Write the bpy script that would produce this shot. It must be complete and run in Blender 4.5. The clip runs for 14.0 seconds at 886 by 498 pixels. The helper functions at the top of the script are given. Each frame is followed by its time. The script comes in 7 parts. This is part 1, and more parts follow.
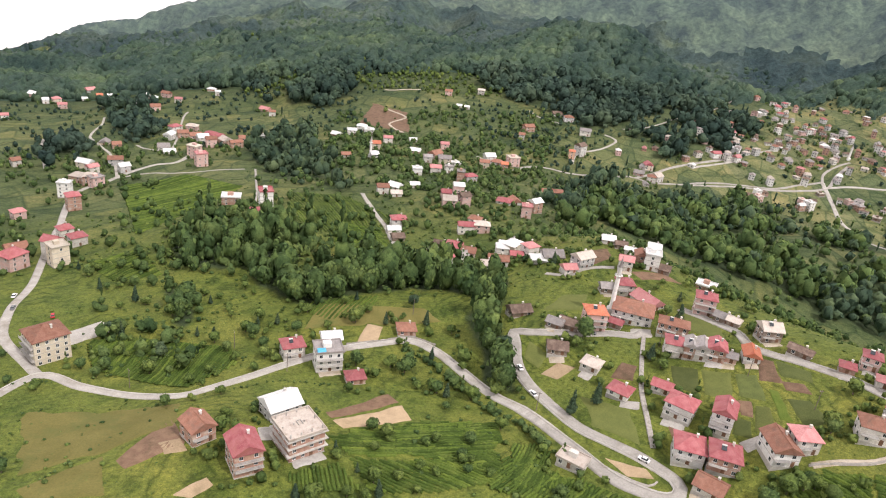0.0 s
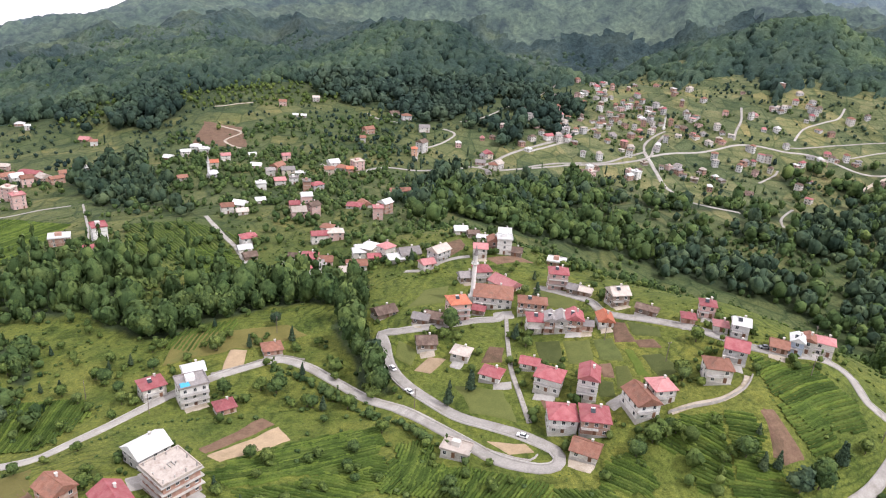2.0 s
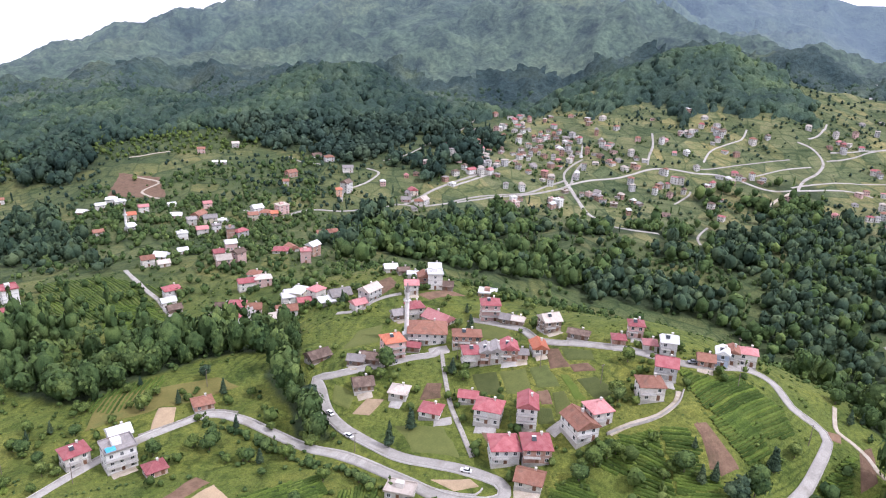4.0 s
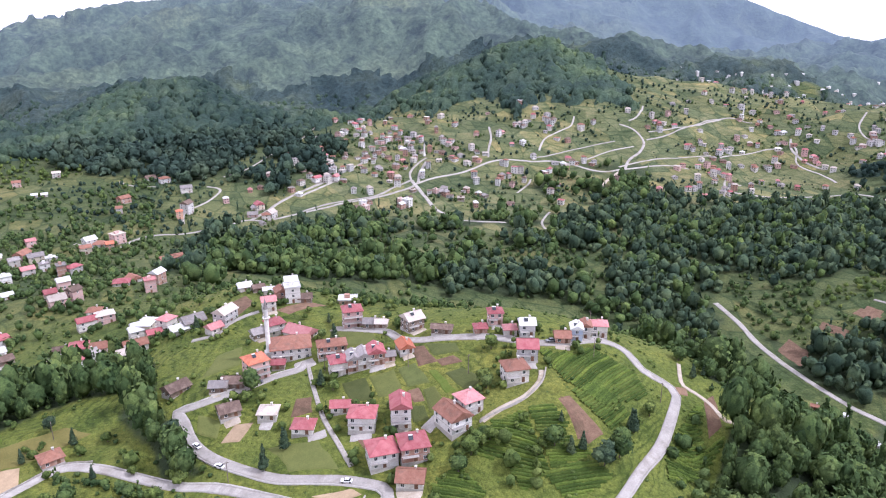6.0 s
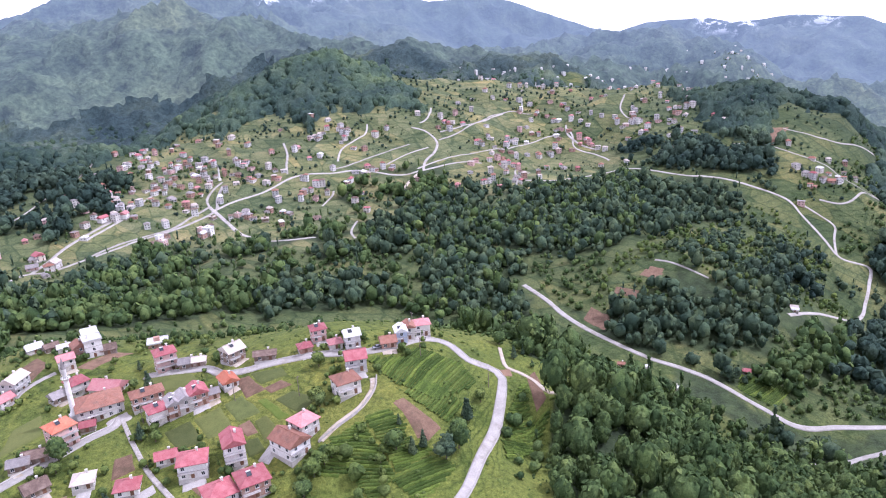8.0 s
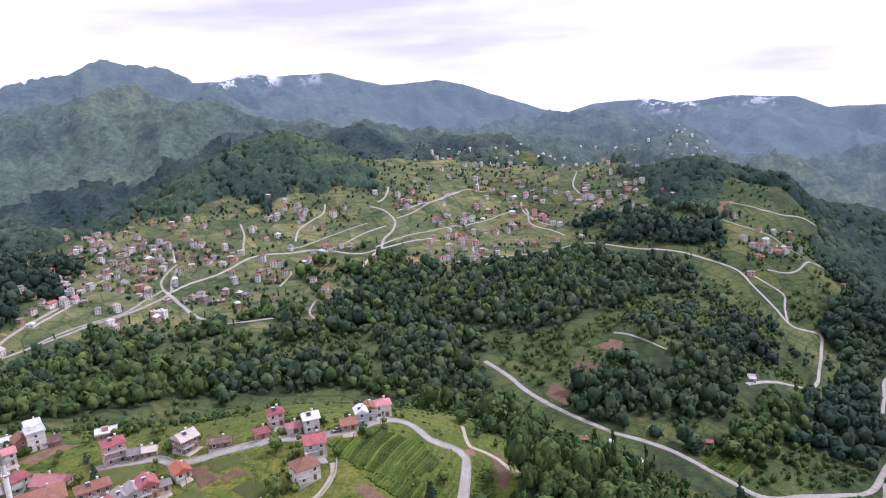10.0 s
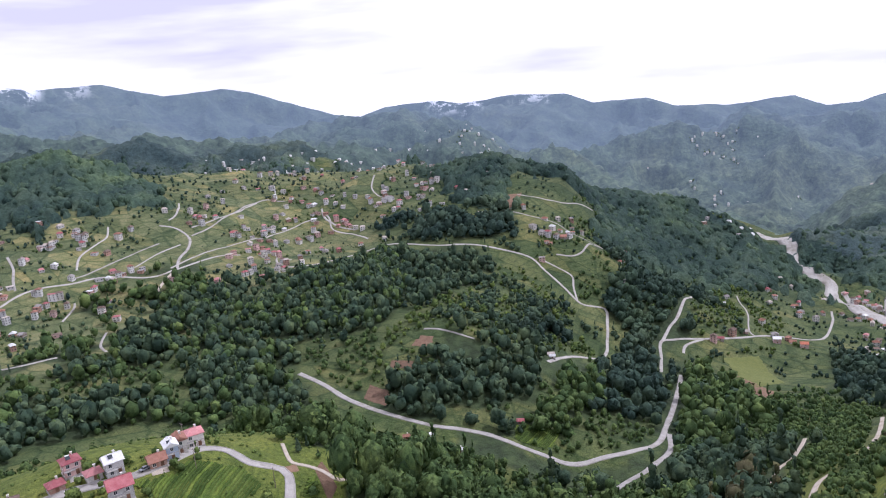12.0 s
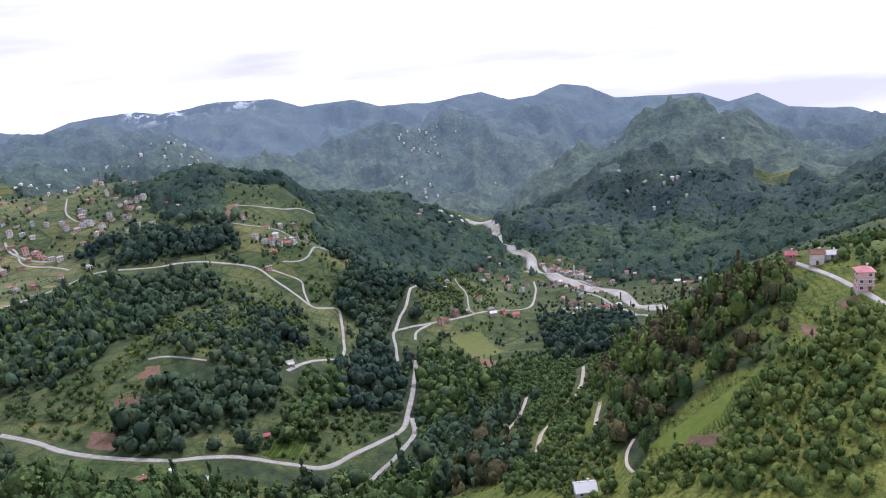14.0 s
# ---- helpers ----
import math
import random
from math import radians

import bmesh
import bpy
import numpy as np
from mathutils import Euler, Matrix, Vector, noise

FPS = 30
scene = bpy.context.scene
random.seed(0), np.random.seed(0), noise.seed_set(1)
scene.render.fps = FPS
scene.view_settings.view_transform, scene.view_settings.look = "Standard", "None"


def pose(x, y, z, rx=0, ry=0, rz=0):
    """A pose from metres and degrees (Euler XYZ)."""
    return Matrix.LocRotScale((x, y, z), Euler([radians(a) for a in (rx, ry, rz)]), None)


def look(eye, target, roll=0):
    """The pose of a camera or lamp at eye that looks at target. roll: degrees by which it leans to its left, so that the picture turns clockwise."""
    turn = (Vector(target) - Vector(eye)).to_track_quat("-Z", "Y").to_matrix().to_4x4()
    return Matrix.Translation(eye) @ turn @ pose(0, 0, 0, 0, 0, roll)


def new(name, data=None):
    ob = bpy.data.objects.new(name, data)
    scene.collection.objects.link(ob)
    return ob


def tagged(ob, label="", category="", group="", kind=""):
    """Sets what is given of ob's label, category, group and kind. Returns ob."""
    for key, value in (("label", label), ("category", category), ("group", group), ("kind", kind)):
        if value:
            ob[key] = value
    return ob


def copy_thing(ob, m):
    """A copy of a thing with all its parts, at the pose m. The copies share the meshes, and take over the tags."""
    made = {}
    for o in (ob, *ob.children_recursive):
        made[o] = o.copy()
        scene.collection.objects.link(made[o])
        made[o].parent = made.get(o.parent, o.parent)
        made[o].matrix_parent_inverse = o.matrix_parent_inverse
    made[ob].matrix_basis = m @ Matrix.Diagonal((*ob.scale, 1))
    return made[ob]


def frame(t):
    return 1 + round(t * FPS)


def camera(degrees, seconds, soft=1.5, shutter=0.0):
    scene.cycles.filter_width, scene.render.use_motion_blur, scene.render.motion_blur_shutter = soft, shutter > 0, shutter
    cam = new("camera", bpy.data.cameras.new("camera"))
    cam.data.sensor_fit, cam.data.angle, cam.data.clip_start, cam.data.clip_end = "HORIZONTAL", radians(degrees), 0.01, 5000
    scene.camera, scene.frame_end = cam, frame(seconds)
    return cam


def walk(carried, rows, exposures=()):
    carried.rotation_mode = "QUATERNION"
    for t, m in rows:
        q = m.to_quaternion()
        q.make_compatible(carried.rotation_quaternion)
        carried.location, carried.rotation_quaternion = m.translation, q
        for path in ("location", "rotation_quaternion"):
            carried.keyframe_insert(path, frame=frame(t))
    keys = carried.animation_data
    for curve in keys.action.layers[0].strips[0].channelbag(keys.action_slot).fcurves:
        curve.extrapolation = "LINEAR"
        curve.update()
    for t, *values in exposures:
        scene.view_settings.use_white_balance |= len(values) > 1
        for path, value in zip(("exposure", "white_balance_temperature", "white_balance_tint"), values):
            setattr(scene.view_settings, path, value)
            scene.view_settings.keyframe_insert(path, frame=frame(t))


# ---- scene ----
# ================= camera and its turn =================
EYE = (0.0, 0.0, 165.0)
cam = camera(63.0, 14.0, soft=1.1)
# seconds, yaw, pitch, roll of a hovering camera that turns and tilts up
TURN = [
    (0, 2.64, -24.21, 7.40),
    (0.5, 0.89, -23.98, 7.01),
    (1, -1.29, -23.72, 6.47),
    (1.5, -4.11, -23.36, 5.81),
    (2, -9.61, -22.83, 4.42),
    (2.5, -14.09, -22.48, 3.24),
    (3, -14.51, -22.42, 3.08),
    (3.2, -14.27, -21.20, 3.28),
    (5.3, -19.45, -19.13, 1.74),
    (5.5, -20.56, -19.23, 1.80),
    (6, -27.45, -19.00, 0.22),
    (6.5, -33.97, -19.02, -1.36),
    (7, -36.41, -19.05, -1.87),
    (7.5, -40.52, -19.17, -2.61),
    (8, -43.04, -18.57, -3.21),
    (8.2, -43.07, -16.62, -2.83),
    (10.3, -47.79, -12.51, -3.57),
    (10.5, -48.74, -12.58, -3.52),
    (11, -51.70, -12.72, -3.83),
    (11.5, -56.80, -12.99, -4.48),
    (12, -62.52, -13.39, -5.14),
    (12.5, -66.27, -13.64, -5.41),
    (13, -70.06, -13.89, -5.60),
    (13.5, -78.68, -14.69, -6.15),
    (14, -84.59, -15.28, -6.62),
]
walk(cam, [(t, pose(*EYE, 90 + p, 0, y) @ pose(0, 0, 0, 0, 0, r)) for t, y, p, r in TURN],
     exposures=[(0, -0.18, 6400, 17), (3, -0.12, 5750, 21), (6, 0.0, 5500, 27), (8.2, 0.12, 5350, 33), (10.3, -0.41, 5550, 27), (14, -0.41, 5450, 24)])

# ================= world and sun =================
SUN_WAY = Vector((0.46, -0.36, 0.81)).normalized()   # towards the sun
sun_elev = math.asin(SUN_WAY.z)
sun_turn = math.atan2(SUN_WAY.x, SUN_WAY.y)
world = bpy.data.worlds.new("sky")
scene.world = world
world.use_nodes = True
wn, wl = world.node_tree.nodes, world.node_tree.links
wn.clear()
coord = wn.new("ShaderNodeTexCoord")
lift = wn.new("ShaderNodeVectorMath")
lift.operation = "ADD"
lift.inputs[1].default_value = (0, 0, 0.22)
unit = wn.new("ShaderNodeVectorMath")
unit.operation = "NORMALIZE"
sky = wn.new("ShaderNodeTexSky")
sky.sky_type = "NISHITA"
sky.sun_disc = False
sky.sun_elevation, sky.sun_rotation = sun_elev, sun_turn
sky.air_density, sky.dust_density = 1.0, 2.0
squash = wn.new("ShaderNodeMapping")
squash.inputs["Scale"].default_value = (1.3, 1.3, 9.0)
cloud = wn.new("ShaderNodeTexNoise")
cloud.inputs["Scale"].default_value = 1.6
cloud.inputs["Detail"].default_value = 5.0
cloud.inputs["Roughness"].default_value = 0.5
ramp = wn.new("ShaderNodeValToRGB")
ramp.color_ramp.elements[0].position, ramp.color_ramp.elements[0].color = 0.33, (11.2, 10.5, 10.9, 1)
ramp.color_ramp.elements[1].position, ramp.color_ramp.elements[1].color = 0.50, (17.0, 16.3, 15.5, 1)
veil = wn.new("ShaderNodeMix")
veil.data_type = "RGBA"
veil.inputs["Factor"].default_value = 0.82
back = wn.new("ShaderNodeBackground")
back.inputs["Strength"].default_value = 0.11
sky_out = wn.new("ShaderNodeOutputWorld")
wl.new(coord.outputs["Generated"], lift.inputs[0])
wl.new(lift.outputs[0], unit.inputs[0])
wl.new(unit.outputs[0], sky.inputs["Vector"])
wl.new(coord.outputs["Generated"], squash.inputs["Vector"])
wl.new(squash.outputs[0], cloud.inputs["Vector"])
wl.new(cloud.outputs["Fac"], ramp.inputs["Fac"])
wl.new(sky.outputs[0], veil.inputs["A"])
wl.new(ramp.outputs[0], veil.inputs["B"])
wl.new(veil.outputs["Result"], back.inputs["Color"])
wl.new(back.outputs[0], sky_out.inputs["Surface"])

sun_data = bpy.data.lights.new("sun", "SUN")
sun_data.energy, sun_data.angle, sun_data.color = 3.2, radians(0.6), (1.0, 0.95, 0.86)
sun = new("sun", sun_data)
sun.matrix_world = look(SUN_WAY * 800, (0, 0, 0))

# ================= landform =================
# ridges, terraces, stream beds and summits of the valley as (x, y, height)
NEAR_SLOPE = [(-115, 170, 1), (-80, 180, 11), (-45, 185, 7), (-45, 160, 9), (20, 175, 8), (75, 180, 13), (-50, 235, -1), (-20, 270, -1), (-155, 230, -11), (-115, 215, -8), (-230, 315, -25), (-10, 290, 2), (15, 240, 3), (-60, 295, -1)]
KNOLL_AND_WEST_RIDGE = [(-285, 450, -49), (-170, 390, -20), (-145, 410, -16), (-110, 460, -22), (-115, 335, -12), (-60, 445, -25), (-15, 375, -18), (-230, 545, -43), (-305, 530, -60), (-165, 590, -48), (-535, 850, -103), (-405, 850, -86), (-295, 895, -84), (-845, 1280, -159), (-980, 1615, -152), (-725, 1615, -142)]
RING_HILL = [(65, 290, 14), (90, 350, 17), (105, 295, 20), (90, 210, 18), (80, 195, 14), (30, 265, 15), (110, 235, 25), (160, 255, 36), (170, 215, 36), (180, 165, 21), (140, 145, 17), (140, 175, 29), (125, 195, 26), (75, 390, 17), (105, 165, 15)]
MID_VILLAGE = [(-25, 485, -15), (35, 520, -23), (-110, 650, -32), (-30, 660, -43), (85, 750, -45), (160, 740, -57), (140, 1005, -45), (470, 1270, -62), (-175, 1465, -46), (-520, 1940, -73), (-80, 2240, -25), (-270, 1150, -40)]
PLATEAU = [(385, 680, -71), (240, 715, -58), (375, 625, -52), (465, 610, -61), (570, 750, -44), (670, 715, -53), (560, 505, -68), (870, 670, -61), (860, 565, -66), (1640, 1155, -2)]
GORGE = [(100, 460, -28), (215, 435, -59), (305, 375, -75), (485, 375, -80), (440, 260, -87), (445, 190, -100), (495, 120, -122), (345, 265, -80), (185, 155, -13), (305, 155, -79), (390, 100, -102)]
SPUR = [(1290, 585, -15), (925, 130, -144), (615, 110, -140)]
VALLEY = [(1705, 115, -235), (825, 30, -192), (565, 65, -147), (455, 125, -132), (390, 30, -92), (390, -15, -63)]
EAST_SPUR = [(295, -145, 53), (365, -140, 50), (365, -95, 21), (370, -50, -19), (265, -20, -14), (260, -80, 26), (190, -90, 41), (250, -55, 3)]
# crests of the hills, along each of them
SPUR_CREST = [(1200, 900, 10), (1225, 755, -5), (1190, 635, 0), (1170, 565, 10), (1180, 500, 20), (1190, 440, 10), (1195, 375, -15), (1175, 320, -50)]
SPUR_EAST = [(1450, 385, -105), (1465, 320, -130), (1480, 245, -110), (1465, 200, -125), (1445, 135, -160), (1400, 80, -200)]
WOODED_HILL = [(610, 1370, -40), (660, 1290, 20), (705, 1210, 80), (750, 1180, 100), (820, 1135, 90), (885, 1085, 65), (890, 1015, 20), (870, 965, -15)]
WEST_HILL = [(-45, 1350, -25), (45, 1350, 15), (140, 1320, 35), (215, 1280, 30), (275, 1220, 5), (315, 1155, -20), (325, 1105, -45)]
QUARRY_SPUR = [(5, 1500, -25), (-65, 1250, -30), (-115, 1045, -35), (-135, 920, -45), (-150, 815, -55)]
EAST_MOUNTAIN = [(1850, 40, -290), (2000, -60, -250), (2090, -180, -205), (2125, -315, -165), (2115, -395, -125), (2095, -475, -80), (2080, -545, -60), (2055, -630, -65), (2025, -725, -115), (2035, -835, -170), (2000, -920, -210), (1960, -1000, -250)]
VILLAGE_HILL = [(2770, 900, -220), (2770, 720, -200), (2760, 530, -160), (2785, 350, -110), (2805, 180, -125), (2755, 25, -165), (2645, -90, -235), (2535, -150, -295)]
BLUE_HILL = [(3285, 305, -135), (3300, 70, -100), (3300, -55, -90), (3290, -250, -155), (3270, -445, -240), (3160, -510, -290)]
SHOULDER = [(795, 2155, 140), (940, 2100, 155), (1055, 2045, 195), (1160, 1985, 170), (1225, 1830, 120), (1295, 1715, 115), (1295, 1525, 80), (1305, 1380, 40), (1285, 1260, 15)]
FAR_PLATEAU = [(2035, 1820, -70), (2335, 1870, -55), (2535, 1815, -50), (2755, 1720, -10), (2875, 1515, -35), (2885, 1340, -50), (2755, 1165, -80), (2550, 975, -130), (2400, 820, -155)]
HILL_FEET = [(450, 1025, -25), (515, 1025, -10), (580, 970, -5), (655, 920, 5), (735, 885, 15), (1030, 1020, 20), (385, 945, -30)]
WEST_FEET = [(55, 900, -45), (150, 885, -40), (235, 920, -25), (290, 955, -40), (365, 1015, -25), (-70, 950, -40), (-15, 900, -40)]
SPUR_FACE = [(965, 410, -40), (960, 340, -55), (960, 275, -70), (865, 420, -55), (850, 225, -135), (885, 285, -100), (700, 290, -80), (570, 295, -50), (715, 195, -145), (1080, 210, -185), (1265, 200, -150), (1245, 125, -190), (1040, 150, -170)]
VALLEY_SIDE = [(1530, 0, -255), (1300, -60, -250), (1190, -135, -260), (1090, -210, -255), (1535, -220, -265), (1460, -345, -255), (1670, -525, -210), (1585, -615, -225), (1800, -430, -180), (1645, -135, -245)]
RIM_SHOULDER = [(210, 204, 24), (224, 200, 18), (232, 190, 12), (236, 178, 8), (234, 162, 8), (232, 148, 10)]
RIM_MEADOW = [(200, 184, 18), (196, 170, 18), (198, 154, 16), (204, 144, 14), (198, 192, 22)]
BEYOND = [(0, 0, 9), (-141, 70, 9), (-295, -59, 29), (0, -236, 53), (177, -354, 88), (-590, -472, 70), (-708, 177, -11), (472, -590, 70), (1062, -944, -23), (0, -1416, 106), (-1770, 0, -70), (-1652, -1652, 118), (1770, -1888, 70), (2950, -4484, 59), (-1770, -4130, 118)]
# the skyline all round the open side: how far below or above the level of the eye it lies, in degrees, every two degrees of compass
SKYLINE = [-11.48, -11.48, -11.48, -11.43, -10.76, -9.76, -9.23, -9.02, -8.09, -7.48, -6.83, -6.46, -6.41, -5.72, -4.54, -4.44, -3.29, -3.22, -2.22, -2.17, -1.12, -1.08, -0.73, -0.41, -0.37, 0.1, 0.2, 0.21, 0.62, 1.42, 1.92, 2.04, 3.07, 2.48, 2.2, 1.13, 1.13, 1.6, 1.27, 1.31, 1.33, 0.71, 0.15, 0.24, 0.34, -0.09, -0.85, -1.58, -2.3, -2.67, -2.1, -2.02, -1.94, -2.33, -2.21, -2.0, -2.18, -2.29, -3.08, -3.07, -3.07, -3.8, -3.79, -3.98, -3.75, -3.58, -4.4, -4.29, -3.59, -4.0, -5.07, -5.13, -5.23, -5.23, -6.06, -5.6, -6.67, -6.89, -7.0, -7.68, -7.68, -7.68]
COMPASS = np.arange(-41.0, 122.0, 2.0)


def crest_range(compass):
    """How far off the highest ridge lies in a direction."""
    return np.interp(compass, [-41, -20, 0, 25, 45, 70, 100, 121], [2650, 2650, 2750, 3600, 4250, 4300, 4200, 3500])


CREST = [(math.sin(radians(c)) * d, math.cos(radians(c)) * d, EYE[2] + d * math.tan(radians(e)) + 70)
         for c, e, d in zip(COMPASS, SKYLINE, crest_range(COMPASS))]


def along(crest, lee):
    """Spots along a crest, and lower ones on the slope that falls away behind it."""
    out = []
    for (x0, y0, z0), (x1, y1, z1) in zip(crest, crest[1:]):
        n = max(1, int(math.hypot(x1 - x0, y1 - y0) / 70))
        for k in range(n):
            t = k / n
            x, y, z = x0 + (x1 - x0) * t, y0 + (y1 - y0) * t, z0 + (z1 - z0) * t
            back = 1 + lee / math.hypot(x, y)
            out += [(x, y, z), (x * back, y * back, z - 0.42 * lee)]
    return out


HILLS = []
for _crest, _lee in ((SPUR_CREST, 150), (SPUR_EAST, 160), (WOODED_HILL, 200), (WEST_HILL, 170), (EAST_MOUNTAIN, 300), (VILLAGE_HILL, 260), (BLUE_HILL, 300), (SHOULDER, 240), (FAR_PLATEAU, 220)):
    HILLS += along(_crest, _lee)
HILLS += along(RIM_SHOULDER, 45) + RIM_MEADOW
SPOTS = np.array(NEAR_SLOPE + KNOLL_AND_WEST_RIDGE + RING_HILL + MID_VILLAGE + PLATEAU + GORGE + SPUR + VALLEY + EAST_SPUR + QUARRY_SPUR + HILL_FEET + WEST_FEET + SPUR_FACE + VALLEY_SIDE + HILLS + BEYOND + CREST, float)


def spline_weights(p, slack):
    """A smooth sheet through the spot heights, with some slack."""
    d = np.hypot(p[:, None, 0] - p[None, :, 0], p[:, None, 1] - p[None, :, 1])
    n = len(p)
    a = np.zeros((n + 3, n + 3))
    a[:n, :n] = -d + np.diag(slack * (8.0 + 0.02 * np.hypot(p[:, 0], p[:, 1])))
    a[:n, n:] = a[n:, :n].T
    base = np.c_[np.ones(n), p[:, 0] / 1000, p[:, 1] / 1000]
    a[:n, n:], a[n:, :n] = base, base.T
    return np.linalg.solve(a, np.r_[p[:, 2], 0, 0, 0])


def lattice(ix, iy, seed):
    h = np.sin(ix * 127.1 + iy * 311.7 + seed * 74.7) * 43758.5453
    return h - np.floor(h)


def value_noise(x, y, size, seed):
    """Smooth noise from -1 to 1 with features of that size in metres."""
    u, v = x / size, y / size
    i, j = np.floor(u), np.floor(v)
    a, b = u - i, v - j
    a, b = a * a * (3 - 2 * a), b * b * (3 - 2 * b)
    n0 = lattice(i, j, seed) * (1 - a) + lattice(i + 1, j, seed) * a
    n1 = lattice(i, j + 1, seed) * (1 - a) + lattice(i + 1, j + 1, seed) * a
    return 2 * (n0 * (1 - b) + n1 * b) - 1


def smooth(a, b, v):
    t = np.clip((v - a) / (b - a), 0, 1)
    return t * t * (3 - 2 * t)


WEIGHTS = spline_weights(SPOTS, 0.5)


def landform(x, y):
    x, y = np.asarray(x, float), np.asarray(y, float)
    z = WEIGHTS[-3] + WEIGHTS[-2] * x / 1000 + WEIGHTS[-1] * y / 1000
    for (px, py, _), w in zip(SPOTS, WEIGHTS):
        z = z - w * np.sqrt((x - px) ** 2 + (y - py) ** 2 + 60.0)
    r = np.hypot(x, y)
    near = 0.9 * value_noise(x, y, 38, 1) + 0.35 * value_noise(x, y, 13, 2)
    mid = smooth(450, 1300, r) * (9 * value_noise(x, y, 170, 3) + 4 * value_noise(x, y, 75, 4))
    warp = 45 * value_noise(x, y, 260, 9)
    ridged = 1 - 2 * np.abs(value_noise(x + warp, y - warp, 420, 5))
    gully = 1 - 2 * np.abs(value_noise(x + 0.6 * warp, y + 0.4 * warp, 150, 11))
    rill = 1 - 2 * np.abs(value_noise(x + 12 * value_noise(x, y, 60, 13), y, 58, 12))
    hills = smooth(1250, 2300, r) * (56 * ridged - 18) + smooth(950, 1700, r) * (26 * gully - 14) + smooth(1700, 2400, r) * 20 * gully + smooth(900, 1500, r) * 7.5 * rill
    z = z + near + mid + hills
    compass = np.degrees(np.arctan2(x, y))
    top = EYE[2] + r * np.tan(np.radians(np.interp(compass, COMPASS, SKYLINE) + 0.16))
    top = top - 14 * smooth(1200, 2400, r) * (1 - smooth(3000, 3500, r)) - 0.15 * np.maximum(r - crest_range(compass) - 60, 0) + 4 * value_noise(x, y, 90, 7) * smooth(1200, 2500, r)
    return np.where(r > 850, np.minimum(z, top), z)


# the ground sheet: rays from the foot of the eye and rings that widen with distance
RAYS = np.radians(np.concatenate([np.arange(-180, -45, 2.0), np.arange(-45, 126, 0.22), np.arange(126, 180.1, 2.0)]))
RAYS[0], RAYS[-1] = -math.pi, math.pi
RINGS = np.concatenate([np.geomspace(0.02, 108, 40)[:-1], np.geomspace(108, 4850, 430)])
MA, MR = np.meshgrid(RAYS, RINGS)
MX, MY = MR * np.sin(MA), MR * np.cos(MA)
MZ = landform(MX, MY)
MZ[:, -1] = MZ[:, 0]


def height(x, y):
    """The height of the ground sheet."""
    x, y = np.asarray(x, float), np.asarray(y, float)
    a, r = np.arctan2(x, y), np.clip(np.hypot(x, y), RINGS[0], RINGS[-1])
    i = np.clip(np.searchsorted(RAYS, a) - 1, 0, len(RAYS) - 2)
    j = np.clip(np.searchsorted(RINGS, r) - 1, 0, len(RINGS) - 2)
    u, v = np.clip((a - RAYS[i]) / (RAYS[i + 1] - RAYS[i]), 0, 1), np.clip((r - RINGS[j]) / (RINGS[j + 1] - RINGS[j]), 0, 1)
    return (MZ[j, i] * (1 - u) + MZ[j, i + 1] * u) * (1 - v) + (MZ[j + 1, i] * (1 - u) + MZ[j + 1, i + 1] * u) * v


# ================= end of landform =================
rng = np.random.default_rng(7)


# ================= materials =================
def shader(name, rough=0.9):
    m = bpy.data.materials.new(name)
    m.use_nodes = True
    n, l = m.node_tree.nodes, m.node_tree.links
    b = n["Principled BSDF"]
    b.inputs["Roughness"].default_value = rough
    b.inputs["Specular IOR Level"].default_value = 0.25
    return m, n, l, b


def noise_node(n, l, scale, detail=4.0, vec=None, rough=0.6):
    t = n.new("ShaderNodeTexNoise")
    t.inputs["Scale"].default_value, t.inputs["Detail"].default_value, t.inputs["Roughness"].default_value = scale, detail, rough
    if vec is not None:
        l.new(vec, t.inputs["Vector"])
    return t


def ramp_node(n, l, fac, stops):
    r = n.new("ShaderNodeValToRGB")
    e = r.color_ramp.elements
    while len(e) < len(stops):
        e.new(0.5)
    for k, (p, c) in zip(e, stops):
        k.position, k.color = p, (*c, 1)
    l.new(fac, r.inputs["Fac"])
    return r


def mix_node(n, l, fac, a, b, kind="MIX"):
    m = n.new("ShaderNodeMix")
    m.data_type, m.blend_type = "RGBA", kind
    for slot, v in (("Factor", fac), ("A", a), ("B", b)):
        if hasattr(v, "is_linked"):
            l.new(v, m.inputs[slot])
        elif slot == "Factor":
            m.inputs[slot].default_value = v
        else:
            m.inputs[slot].default_value = (*v, 1)
    return m.outputs["Result"]


def bump_node(n, l, b, hgt, strength, distance):
    p = n.new("ShaderNodeBump")
    p.inputs["Strength"].default_value, p.inputs["Distance"].default_value = strength, distance
    l.new(hgt, p.inputs["Height"])
    l.new(p.outputs[0], b.inputs["Normal"])


